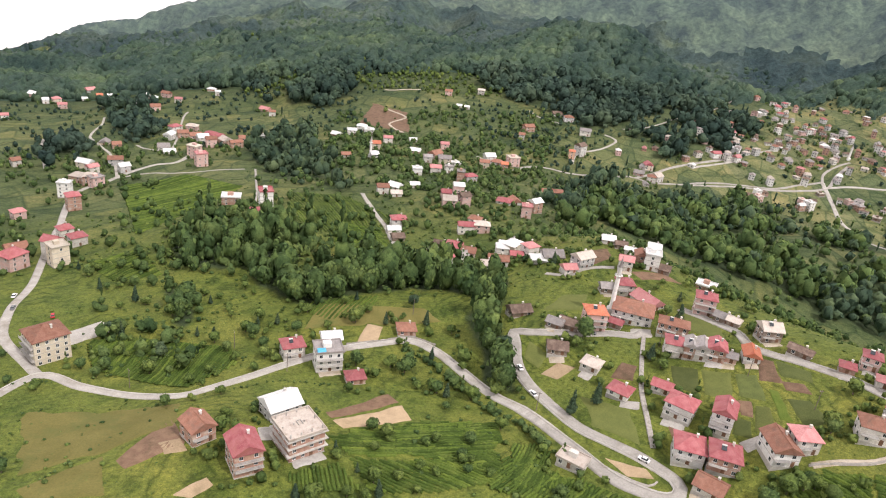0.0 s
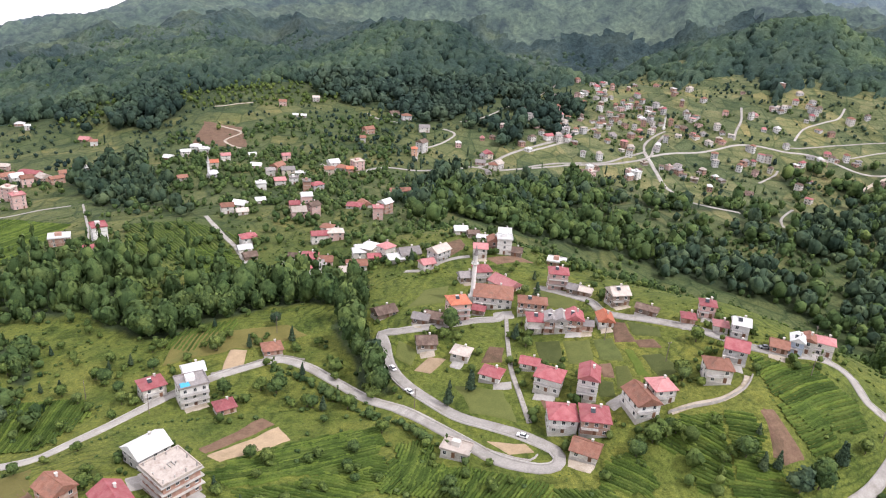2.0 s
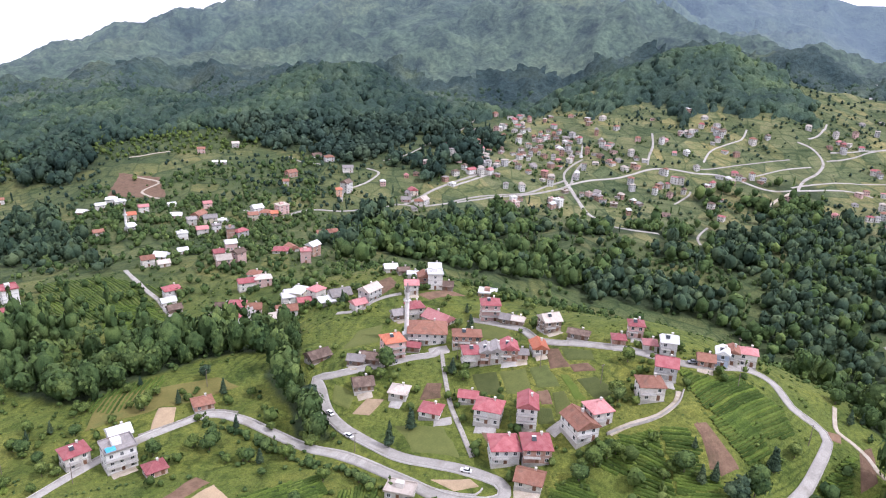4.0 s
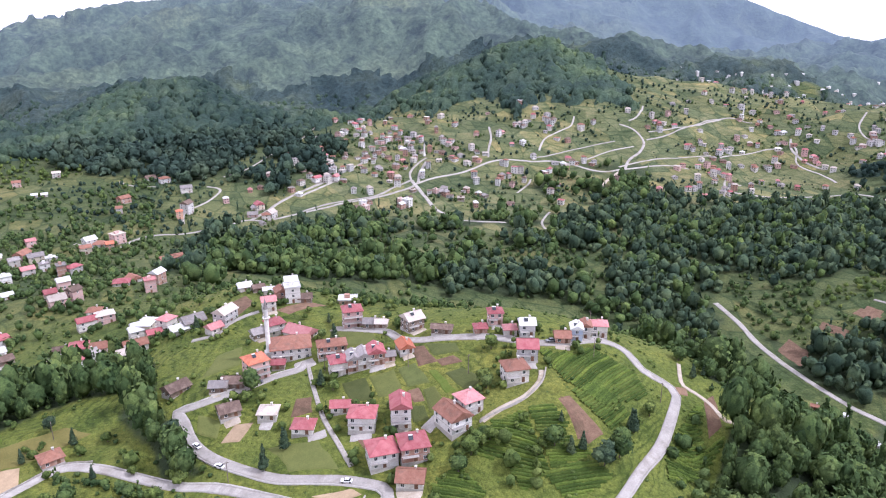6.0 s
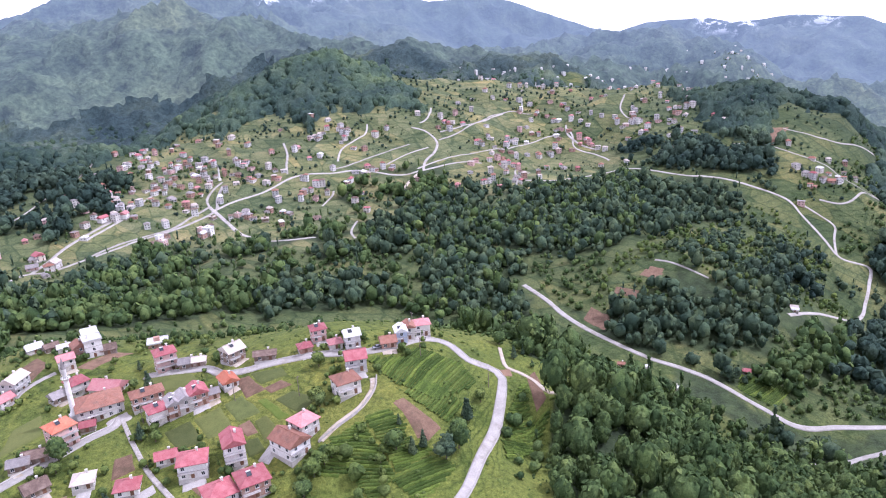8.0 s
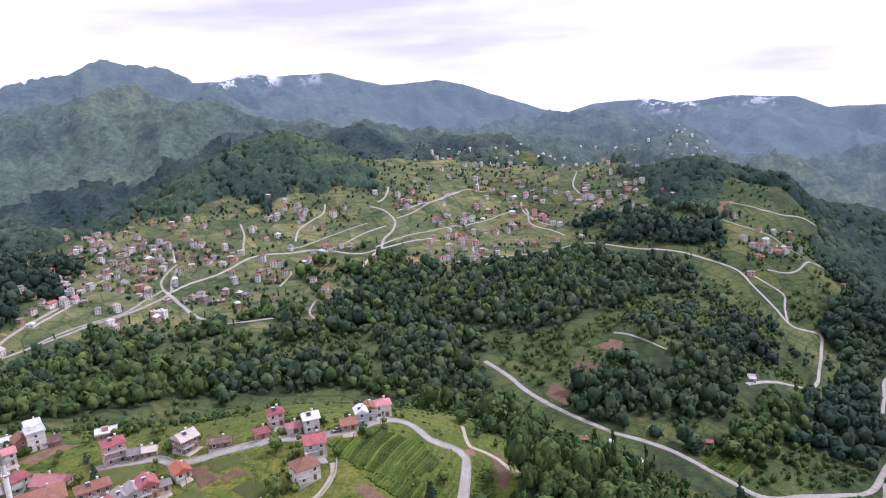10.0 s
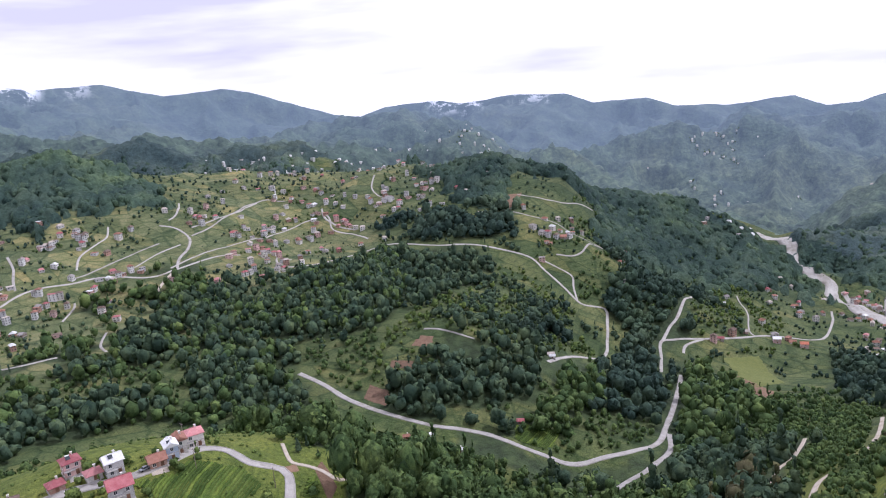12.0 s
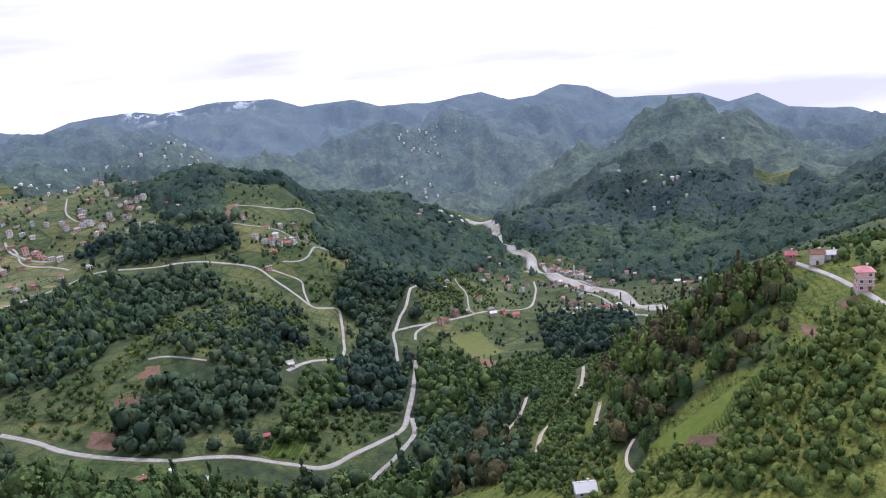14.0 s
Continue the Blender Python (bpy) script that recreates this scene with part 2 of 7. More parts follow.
def worn(name, a, b_col, size=1.5, fine=0.2, rough=0.9, bump=0.3, stain=None, vary=0.12, waves=0.0):
    """A surface of two close colours with grain, larger stains, and a small change from object to object."""
    m, n, l, b = shader(name, rough)
    at = n.new("ShaderNodeTexCoord").outputs["Object"]
    big, small = noise_node(n, l, 1 / size, 5, at), noise_node(n, l, 1 / fine, 3, at)
    col = ramp_node(n, l, big.outputs["Fac"], [(0.35, a), (0.65, b_col)]).outputs[0]
    grain = ramp_node(n, l, small.outputs["Fac"], [(0.3, (0.72, 0.72, 0.72)), (0.7, (1.12, 1.12, 1.12))]).outputs[0]
    col = mix_node(n, l, 0.7, col, grain, "MULTIPLY")
    if stain:
        blot = noise_node(n, l, 0.45 / size, 6, at, 0.7)
        mask = ramp_node(n, l, blot.outputs["Fac"], [(0.52, (0, 0, 0)), (0.68, (1, 1, 1))]).outputs[0]
        col = mix_node(n, l, mask, col, stain)
    if vary:
        info = n.new("ShaderNodeObjectInfo")
        tint = ramp_node(n, l, info.outputs["Random"], [(0.0, (1 - vary * 1.6,) * 3), (1.0, (1 + vary,) * 3)]).outputs[0]
        col = mix_node(n, l, 1.0, col, tint, "MULTIPLY")
    l.new(col, b.inputs["Base Color"])
    if waves:
        w = n.new("ShaderNodeTexWave")
        w.inputs["Scale"].default_value, w.inputs["Distortion"].default_value = waves, 0.3
        l.new(at, w.inputs["Vector"])
        bump_node(n, l, b, w.outputs["Fac"], 0.5, 0.06)
    else:
        bump_node(n, l, b, small.outputs["Fac"], bump, fine * 0.4)
    return m


def foliage(name, dark, mid, light, size=9.0, speckle=0.85, vary=1.0, grain=0.7):
    """Leaves: each clump a little different, whole trees too."""
    m, n, l, b = shader(name, 0.8)
    b.inputs["Specular IOR Level"].default_value = 0.08
    geo = n.new("ShaderNodeNewGeometry")
    at = geo.outputs["Position"]
    big = noise_node(n, l, 1 / size, 3, at)
    leaf = noise_node(n, l, 1 / grain, 4, at, 0.75)
    col = ramp_node(n, l, big.outputs["Fac"], [(0.32, dark), (0.5, mid), (0.68, light)]).outputs[0]
    isle = ramp_node(n, l, geo.outputs["Random Per Island"], [(0.0, (0.55, 0.60, 0.60)), (0.6, (1.0, 1.0, 1.0)), (1.0, (1.45, 1.36, 1.18))]).outputs[0]
    col = mix_node(n, l, vary, col, isle, "MULTIPLY")
    speck = ramp_node(n, l, leaf.outputs["Fac"], [(0.32, (0.50, 0.55, 0.50)), (0.66, (1.30, 1.30, 1.20))]).outputs[0]
    col = mix_node(n, l, speckle, col, speck, "MULTIPLY")
    if grain > 2:
        # stands of old dark wood and of young light growth on the far slopes
        stand = ramp_node(n, l, noise_node(n, l, 1 / 150, 5, at, 0.6).outputs["Fac"], [(0.38, (0.68, 0.74, 0.82)), (0.52, (1.0, 1.0, 1.0)), (0.60, (1.22, 1.20, 1.05)), (0.68, (1.48, 1.40, 1.08))]).outputs[0]
        col = mix_node(n, l, 1.0, col, stand, "MULTIPLY")
    l.new(col, b.inputs["Base Color"])
    bump_node(n, l, b, leaf.outputs["Fac"], 0.9, 0.7 * grain)
    return m


def ground_material():
    m, n, l, b = shader("grassy_ground", 0.95)
    geo = n.new("ShaderNodeNewGeometry").outputs["Position"]
    wood = n.new("ShaderNodeAttribute")
    wood.attribute_name = "wood"
    n60, n14, n3 = noise_node(n, l, 1 / 70, 4, geo), noise_node(n, l, 1 / 15, 5, geo, 0.65), noise_node(n, l, 1 / 1.6, 4, geo, 0.7)
    col = ramp_node(n, l, n60.outputs["Fac"], [(0.28, (0.088, 0.122, 0.026)), (0.48, (0.124, 0.152, 0.032)), (0.70, (0.172, 0.180, 0.042))]).outputs[0]
    patch = ramp_node(n, l, n14.outputs["Fac"], [(0.34, (0.55, 0.66, 0.55)), (0.50, (1, 1, 1)), (0.70, (1.22, 1.12, 1.05))]).outputs[0]
    col = mix_node(n, l, 0.9, col, patch, "MULTIPLY")
    tuft = ramp_node(n, l, n3.outputs["Fac"], [(0.30, (0.42, 0.48, 0.42)), (0.62, (1.25, 1.22, 1.15))]).outputs[0]
    col = mix_node(n, l, 0.8, col, tuft, "MULTIPLY")
    blade = ramp_node(n, l, noise_node(n, l, 1 / 0.45, 3, geo, 0.7).outputs["Fac"], [(0.34, (0.55, 0.60, 0.52)), (0.64, (1.28, 1.26, 1.2))]).outputs[0]
    col = mix_node(n, l, 0.8, col, blade, "MULTIPLY")
    # narrow terraces that follow the slope
    lie = n.new("ShaderNodeSeparateXYZ")
    l.new(geo, lie.inputs[0])
    level = n.new("ShaderNodeMath")
    level.operation = "MULTIPLY_ADD"
    l.new(noise_node(n, l, 1 / 24, 3, geo).outputs["Fac"], level.inputs[0])
    level.inputs[1].default_value = 7.0
    l.new(lie.outputs["Z"], level.inputs[2])
    ring = n.new("ShaderNodeMath")
    ring.operation = "PINGPONG"
    l.new(level.outputs[0], ring.inputs[0])
    ring.inputs[1].default_value = 0.62
    line = ramp_node(n, l, ring.outputs[0], [(0.0, (0.38, 0.46, 0.36)), (0.16, (0.75, 0.8, 0.72)), (0.42, (1.08, 1.06, 1.0))]).outputs[0]
    where = ramp_node(n, l, noise_node(n, l, 1 / 48, 4, geo, 0.6).outputs["Fac"], [(0.44, (0, 0, 0)), (0.54, (0.85, 0.85, 0.85))]).outputs[0]
    col = mix_node(n, l, where, col, mix_node(n, l, 1.0, col, line, "MULTIPLY"))
    farm = n.new("ShaderNodeAttribute")
    farm.attribute_name = "farm"
    hill = n.new("ShaderNodeAttribute")
    hill.attribute_name = "hill"
    dry = ramp_node(n, l, noise_node(n, l, 1 / 26, 6, geo, 0.75).outputs["Fac"], [(0.34, (0.100, 0.122, 0.062)), (0.50, (0.148, 0.164, 0.084)), (0.64, (0.212, 0.206, 0.118))]).outputs[0]
    plots = n.new("ShaderNodeTexVoronoi")
    plots.inputs["Scale"].default_value = 1 / 38
    warp = n.new("ShaderNodeVectorMath")
    warp.operation = "MULTIPLY"
    warp.inputs[1].default_value = (1.0, 0.55, 0.0)
    l.new(geo, warp.inputs[0])
    l.new(warp.outputs[0], plots.inputs["Vector"])
    pick = n.new("ShaderNodeSeparateColor")
    l.new(plots.outputs["Color"], pick.inputs[0])
    dry = mix_node(n, l, 1.0, dry, ramp_node(n, l, pick.outputs[0], [(0.1, (0.62, 0.70, 0.62)), (0.5, (1.0, 1.0, 0.95)), (0.9, (1.35, 1.22, 1.05))]).outputs[0], "MULTIPLY")
    dry = mix_node(n, l, 0.8, dry, tuft, "MULTIPLY")
    cool = ramp_node(n, l, n60.outputs["Fac"], [(0.32, (0.060, 0.085, 0.034)), (0.50, (0.088, 0.112, 0.044)), (0.66, (0.128, 0.142, 0.060))]).outputs[0]
    cool = mix_node(n, l, 0.9, mix_node(n, l, 0.9, cool, patch, "MULTIPLY"), tuft, "MULTIPLY")
    col = mix_node(n, l, hill.outputs["Fac"], col, cool)
    col = mix_node(n, l, farm.outputs["Fac"], col, dry)
    # plots between field banks, each with its own growth, and broad terraces on the far hills
    sown = n.new("ShaderNodeTexVoronoi")
    sown.inputs["Scale"].default_value = 1 / 24
    l.new(warp.outputs[0], sown.inputs["Vector"])
    growth = n.new("ShaderNodeSeparateColor")
    l.new(sown.outputs["Color"], growth.inputs[0])
    rows = mix_node(n, l, 0.85, col, ramp_node(n, l, growth.outputs[0], [(0.05, (0.62, 0.74, 0.72)), (0.45, (0.98, 1.0, 1.0)), (0.75, (1.08, 1.02, 1.0)), (0.95, (1.36, 1.18, 1.1))]).outputs[0], "MULTIPLY")
    edge = n.new("ShaderNodeTexVoronoi")
    edge.feature = "DISTANCE_TO_EDGE"
    edge.inputs["Scale"].default_value = 1 / 24
    l.new(warp.outputs[0], edge.inputs["Vector"])
    rows = mix_node(n, l, 1.0, rows, ramp_node(n, l, edge.outputs["Distance"], [(0.015, (0.56, 0.66, 0.60)), (0.05, (1, 1, 1))]).outputs[0], "MULTIPLY")
    shelf = n.new("ShaderNodeMath")
    shelf.operation = "PINGPONG"
    l.new(level.outputs[0], shelf.inputs[0])
    shelf.inputs[1].default_value = 2.3
    bank = ramp_node(n, l, shelf.outputs[0], [(0.0, (0.55, 0.64, 0.58)), (0.35, (0.8, 0.85, 0.8)), (0.8, (1.06, 1.05, 1.02))]).outputs[0]
    rows = mix_node(n, l, 0.8, rows, bank, "MULTIPLY")
    col = mix_node(n, l, hill.outputs["Fac"], col, rows)
    bare = ramp_node(n, l, noise_node(n, l, 1 / 34, 6, geo, 0.72).outputs["Fac"], [(0.70, (0, 0, 0)), (0.76, (1, 1, 1))]).outputs[0]
    col = mix_node(n, l, bare, col, (0.20, 0.145, 0.085))
    n40, n9 = noise_node(n, l, 1 / 55, 5, geo, 0.7), noise_node(n, l, 1 / 11, 5, geo, 0.75)
    # far woodland floor: distance haze put into the colour, paler and bluer
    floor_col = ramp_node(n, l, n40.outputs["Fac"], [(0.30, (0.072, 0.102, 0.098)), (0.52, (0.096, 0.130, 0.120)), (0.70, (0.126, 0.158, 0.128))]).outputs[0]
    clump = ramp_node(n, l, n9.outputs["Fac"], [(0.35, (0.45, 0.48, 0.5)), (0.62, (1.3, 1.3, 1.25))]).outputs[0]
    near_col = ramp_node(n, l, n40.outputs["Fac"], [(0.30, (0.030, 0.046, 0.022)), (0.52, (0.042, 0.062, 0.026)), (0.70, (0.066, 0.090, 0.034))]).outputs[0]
    far_haze = n.new("ShaderNodeAttribute")
    far_haze.attribute_name = "far_haze"
    floor_col = mix_node(n, l, far_haze.outputs["Fac"], near_col, floor_col)
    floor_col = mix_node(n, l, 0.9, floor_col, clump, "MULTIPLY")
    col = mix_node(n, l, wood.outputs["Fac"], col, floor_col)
    l.new(col, b.inputs["Base Color"])
    add = n.new("ShaderNodeMath")
    add.operation = "MULTIPLY_ADD"
    l.new(n9.outputs["Fac"], add.inputs[0])
    add.inputs[1].default_value = 6.0
    l.new(n3.outputs["Fac"], add.inputs[2])
    bump_node(n, l, b, add.outputs[0], 0.55, 0.9)
    return m


GROUND = ground_material()


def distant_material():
    """Wooded ranges in the far distance; haze is put into their colour and a glow, more with distance."""
    m, n, l, b = shader("hazed_mountains", 0.95)
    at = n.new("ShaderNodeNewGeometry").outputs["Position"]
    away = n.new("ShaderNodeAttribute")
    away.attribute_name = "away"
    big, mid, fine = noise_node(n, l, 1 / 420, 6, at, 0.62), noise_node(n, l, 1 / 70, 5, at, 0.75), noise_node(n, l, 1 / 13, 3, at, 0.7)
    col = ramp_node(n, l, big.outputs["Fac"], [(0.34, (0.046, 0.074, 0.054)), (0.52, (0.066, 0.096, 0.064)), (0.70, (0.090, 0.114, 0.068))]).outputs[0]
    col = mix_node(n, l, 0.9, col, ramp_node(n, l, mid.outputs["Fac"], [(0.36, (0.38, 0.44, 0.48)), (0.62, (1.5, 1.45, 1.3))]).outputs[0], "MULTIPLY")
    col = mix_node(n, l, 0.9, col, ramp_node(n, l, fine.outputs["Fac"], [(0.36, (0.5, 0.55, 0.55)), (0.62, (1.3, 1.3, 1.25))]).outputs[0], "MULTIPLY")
    # haze painted in: the base colour turns blue-grey with distance
    haze_share = n.new("ShaderNodeMath")
    haze_share.operation = "MULTIPLY"
    l.new(away.outputs["Fac"], haze_share.inputs[0])
    haze_share.inputs[1].default_value = 0.55
    col = mix_node(n, l, haze_share.outputs[0], col, (0.050, 0.072, 0.080))
    snow = n.new("ShaderNodeAttribute")
    snow.attribute_name = "snow"
    patchy = n.new("ShaderNodeMath")
    patchy.operation = "MULTIPLY"
    l.new(snow.outputs["Fac"], patchy.inputs[0])
    l.new(ramp_node(n, l, mid.outputs["Fac"], [(0.50, (0, 0, 0)), (0.56, (1, 1, 1))]).outputs[0], patchy.inputs[1])
    col = mix_node(n, l, patchy.outputs[0], col, (0.66, 0.68, 0.72))
    l.new(col, b.inputs["Base Color"])
    # bluish emission stands in for the bright haze before the ranges
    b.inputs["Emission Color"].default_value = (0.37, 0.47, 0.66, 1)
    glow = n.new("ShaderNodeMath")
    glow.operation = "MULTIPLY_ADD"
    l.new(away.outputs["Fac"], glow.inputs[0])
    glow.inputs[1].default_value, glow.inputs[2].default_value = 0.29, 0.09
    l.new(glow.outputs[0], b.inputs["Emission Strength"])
    bump_node(n, l, b, mid.outputs["Fac"], 1.0, 14.0)
    return m


DISTANT = distant_material()
CONCRETE_ROAD = worn("pale_concrete_road", (0.35, 0.332, 0.302), (0.45, 0.426, 0.388), 5, 0.5, 0.9, 0.2, (0.26, 0.238, 0.20), 0.08)
DIRT_TRACK = worn("dry_dirt_track", (0.42, 0.36, 0.28), (0.52, 0.46, 0.38), 4, 0.4, 0.95, 0.4, (0.25, 0.21, 0.13), 0.05)
GRAVEL = worn("river_gravel", (0.30, 0.285, 0.255), (0.46, 0.44, 0.40), 22, 2.5, 0.95, 0.4, (0.20, 0.18, 0.14), 0)
SOIL = worn("ploughed_soil", (0.17, 0.105, 0.070), (0.24, 0.155, 0.10), 3, 0.35, 0.97, 0.9, (0.12, 0.085, 0.05), 0.15, 2.2)
DRY = worn("dry_earth", (0.36, 0.27, 0.17), (0.44, 0.33, 0.21), 4, 0.4, 0.97, 0.6, (0.26, 0.20, 0.12), 0.1)
CROP = worn("low_crop", (0.078, 0.098, 0.028), (0.104, 0.124, 0.036), 4, 0.4, 0.95, 0.9, (0.09, 0.11, 0.035), 0.2, 1.4)
MEADOW = worn("mown_meadow", (0.105, 0.125, 0.034), (0.135, 0.150, 0.042), 5, 0.5, 0.95, 0.6, None, 0.1)
HAY = worn("hay_meadow", (0.150, 0.138, 0.038), (0.190, 0.170, 0.052), 9, 0.6, 0.95, 0.9, (0.120, 0.132, 0.036), 0.1)
BRIGHT = worn("young_crop", (0.100, 0.150, 0.022), (0.135, 0.178, 0.030), 3, 0.4, 0.95, 0.8, None, 0.1, 1.6)
FIELD_KINDS = {"soil": (SOIL, "brown ploughed soil plot among green meadows"), "dry": (DRY, "pale dry bare earth plot beside the road"), "crop": (CROP, "dark green low crop plot on the hill"),
               "meadow": (MEADOW, "mown light green meadow strip on the hill"), "hay": (HAY, "olive yellow hay meadow above the village road"), "bright": (BRIGHT, "bright green young crop strip on the hill")}
LEAF = [foliage("broad_leaves", (0.050, 0.088, 0.036), (0.080, 0.124, 0.046), (0.122, 0.166, 0.060), 14),
        foliage("dark_leaves", (0.036, 0.064, 0.046), (0.060, 0.094, 0.060), (0.098, 0.134, 0.074), 14),
        foliage("fresh_leaves", (0.070, 0.110, 0.036), (0.102, 0.146, 0.044), (0.144, 0.184, 0.058), 14),
        foliage("brownish_leaves", (0.072, 0.070, 0.040), (0.094, 0.086, 0.048), (0.108, 0.112, 0.054), 14)]
# leaves of farther trees, with the blue of distance haze mixed into their colours
HAZED_HILL_LEAF = [foliage("hazed_hill_leaves", (0.040, 0.068, 0.060), (0.058, 0.092, 0.072), (0.090, 0.126, 0.086), 60, 0.9, 0.5, 7.0),
             foliage("hazed_dark_leaves", (0.036, 0.063, 0.054), (0.053, 0.086, 0.065), (0.080, 0.116, 0.076), 45, 0.8, 0.7, 3.0)]
HAZED_FAR_LEAF = foliage("hazed_forest_leaves", (0.048, 0.076, 0.082), (0.066, 0.096, 0.096), (0.096, 0.124, 0.104), 110.0, 0.9, 0.3, 12.0)
TEA_LEAF = foliage("tea_leaves", (0.062, 0.100, 0.022), (0.086, 0.130, 0.028), (0.120, 0.160, 0.038), 6.0)
BARK = worn("bark", (0.10, 0.08, 0.06), (0.16, 0.13, 0.10), 0.6, 0.1)
WALLS = {"white": worn("white_wall", (0.70, 0.69, 0.66), (0.78, 0.77, 0.74), 2.5, 0.3, 0.85, 0.15, (0.52, 0.49, 0.45)),
         "plaster": worn("bare_plaster", (0.62, 0.59, 0.54), (0.72, 0.69, 0.64), 2, 0.3, 0.9, 0.2, (0.34, 0.30, 0.26)),
         "grey": worn("grey_render", (0.52, 0.515, 0.505), (0.63, 0.625, 0.61), 2, 0.3, 0.9, 0.2, (0.26, 0.25, 0.24)),
         "brick": worn("bare_brick_wall", (0.36, 0.20, 0.15), (0.46, 0.29, 0.22), 1.2, 0.25, 0.92, 0.4, (0.48, 0.42, 0.36)),
         "wood": worn("weathered_boards", (0.17, 0.125, 0.095), (0.26, 0.20, 0.16), 1.2, 0.2, 0.92, 0.4, (0.36, 0.32, 0.28)),
         "pinkwall": worn("pink_render", (0.62, 0.40, 0.36), (0.70, 0.50, 0.46), 2.5, 0.3, 0.88, 0.15, (0.50, 0.36, 0.32)),
         "cream": worn("cream_render", (0.62, 0.54, 0.42), (0.72, 0.64, 0.52), 2.5, 0.3, 0.88, 0.15, (0.50, 0.43, 0.34)),
         "bluewall": worn("blue_and_white_render", (0.42, 0.50, 0.66), (0.55, 0.61, 0.72), 2.5, 0.3, 0.88, 0.15),
         "orangewall": worn("orange_render", (0.62, 0.36, 0.24), (0.68, 0.44, 0.32), 2.5, 0.3, 0.88, 0.15)}
ROOFS = {"red": worn("red_roof_sheets", (0.33, 0.085, 0.095), (0.43, 0.160, 0.165), 2.2, 0.25, 0.6, 0.2, (0.36, 0.13, 0.12), 0.15, 2.4),
         "pink": worn("faded_pink_roof", (0.50, 0.20, 0.20), (0.56, 0.28, 0.27), 2.2, 0.25, 0.7, 0.2, (0.40, 0.15, 0.15), 0.15, 2.4),
         "orange": worn("orange_tile_roof", (0.50, 0.15, 0.085), (0.56, 0.22, 0.13), 1.8, 0.25, 0.75, 0.2, (0.36, 0.15, 0.10), 0.12, 2.4),
         "brown": worn("brown_tile_roof", (0.27, 0.125, 0.085), (0.35, 0.18, 0.13), 1.6, 0.25, 0.85, 0.3, (0.20, 0.12, 0.09), 0.15, 2.4),
         "dark": worn("dark_old_tiles", (0.13, 0.090, 0.072), (0.20, 0.145, 0.115), 1.4, 0.25, 0.9, 0.3, (0.26, 0.20, 0.16), 0.15, 2.4),
         "slate": worn("grey_roof_sheets", (0.26, 0.24, 0.235), (0.36, 0.335, 0.32), 2, 0.25, 0.8, 0.2, (0.22, 0.17, 0.14), 0.15, 2.4),
         "white": worn("white_roof_sheets", (0.66, 0.66, 0.65), (0.76, 0.76, 0.75), 2.5, 0.25, 0.55, 0.1, (0.52, 0.51, 0.50), 0.08, 2.4),
         "pale": worn("pale_dusty_roof", (0.46, 0.40, 0.35), (0.56, 0.50, 0.44), 1.8, 0.25, 0.9, 0.3, (0.30, 0.24, 0.20), 0.15),
         "cream": worn("cream_flat_roof", (0.54, 0.48, 0.40), (0.62, 0.56, 0.48), 2, 0.25, 0.9, 0.2, (0.42, 0.37, 0.30))}
CONCRETE = worn("concrete", (0.42, 0.40, 0.37), (0.52, 0.50, 0.46), 1.5, 0.2, 0.9, 0.3, (0.33, 0.30, 0.27))
STONE = worn("rubble_stone", (0.30, 0.28, 0.25), (0.42, 0.39, 0.35), 1.0, 0.3, 0.95, 0.6, (0.20, 0.19, 0.15))
FRAME = worn("white_window_frame", (0.72, 0.72, 0.70), (0.78, 0.78, 0.76), 1, 0.1, 0.5, 0.05, None, 0.05)
DOOR = worn("brown_door_paint", (0.16, 0.085, 0.05), (0.22, 0.12, 0.075), 0.8, 0.1, 0.6, 0.1, None, 0.2)
RAIL = worn("painted_iron", (0.30, 0.30, 0.31), (0.40, 0.40, 0.41), 0.5, 0.1, 0.5, 0.1)
TARP = worn("blue_tarpaulin", (0.06, 0.36, 0.58), (0.10, 0.44, 0.66), 1.0, 0.2, 0.5, 0.2)
POLE_WOOD = worn("grey_pole_timber", (0.16, 0.13, 0.11), (0.24, 0.20, 0.17), 0.8, 0.1)
GLASS, _n, _l, _b = shader("window_glass", 0.08)
_b.inputs["Base Color"].default_value, _b.inputs["Specular IOR Level"].default_value = (0.035, 0.042, 0.05, 1), 0.6
RUBBER, _n, _l, _b = shader("black_rubber", 0.8)
_b.inputs["Base Color"].default_value = (0.02, 0.02, 0.02, 1)
CAR_PAINT = {}
for _name, _c in (("white", (0.75, 0.75, 0.75)), ("grey", (0.18, 0.19, 0.20)), ("red", (0.42, 0.03, 0.03))):
    CAR_PAINT[_name], _n, _l, _b = shader(_name + "_car_paint", 0.25)
    _b.inputs["Base Color"].default_value, _b.inputs["Coat Weight"].default_value = (*_c, 1), 0.6


# ================= building helpers =================
def mesh_of(name, verts, faces, mats, slots=None, flat=True):
    """A mesh from arrays of vertices and of triangles or quads."""
    v, f = np.asarray(verts, float), np.asarray(faces, np.int32)
    me = bpy.data.meshes.new(name)
    me.vertices.add(len(v))
    me.vertices.foreach_set("co", v.ravel())
    me.loops.add(f.size)
    me.loops.foreach_set("vertex_index", f.ravel())
    me.polygons.add(len(f))
    me.polygons.foreach_set("loop_start", np.arange(0, f.size, f.shape[1], dtype=np.int32))
    if slots is not None:
        me.polygons.foreach_set("material_index", np.asarray(slots, np.int32))
    me.update(calc_edges=True)
    me.validate()
    if not flat:
        me.shade_smooth()
    for m in mats if isinstance(mats, (list, tuple)) else [mats]:
        me.materials.append(m)
    return me


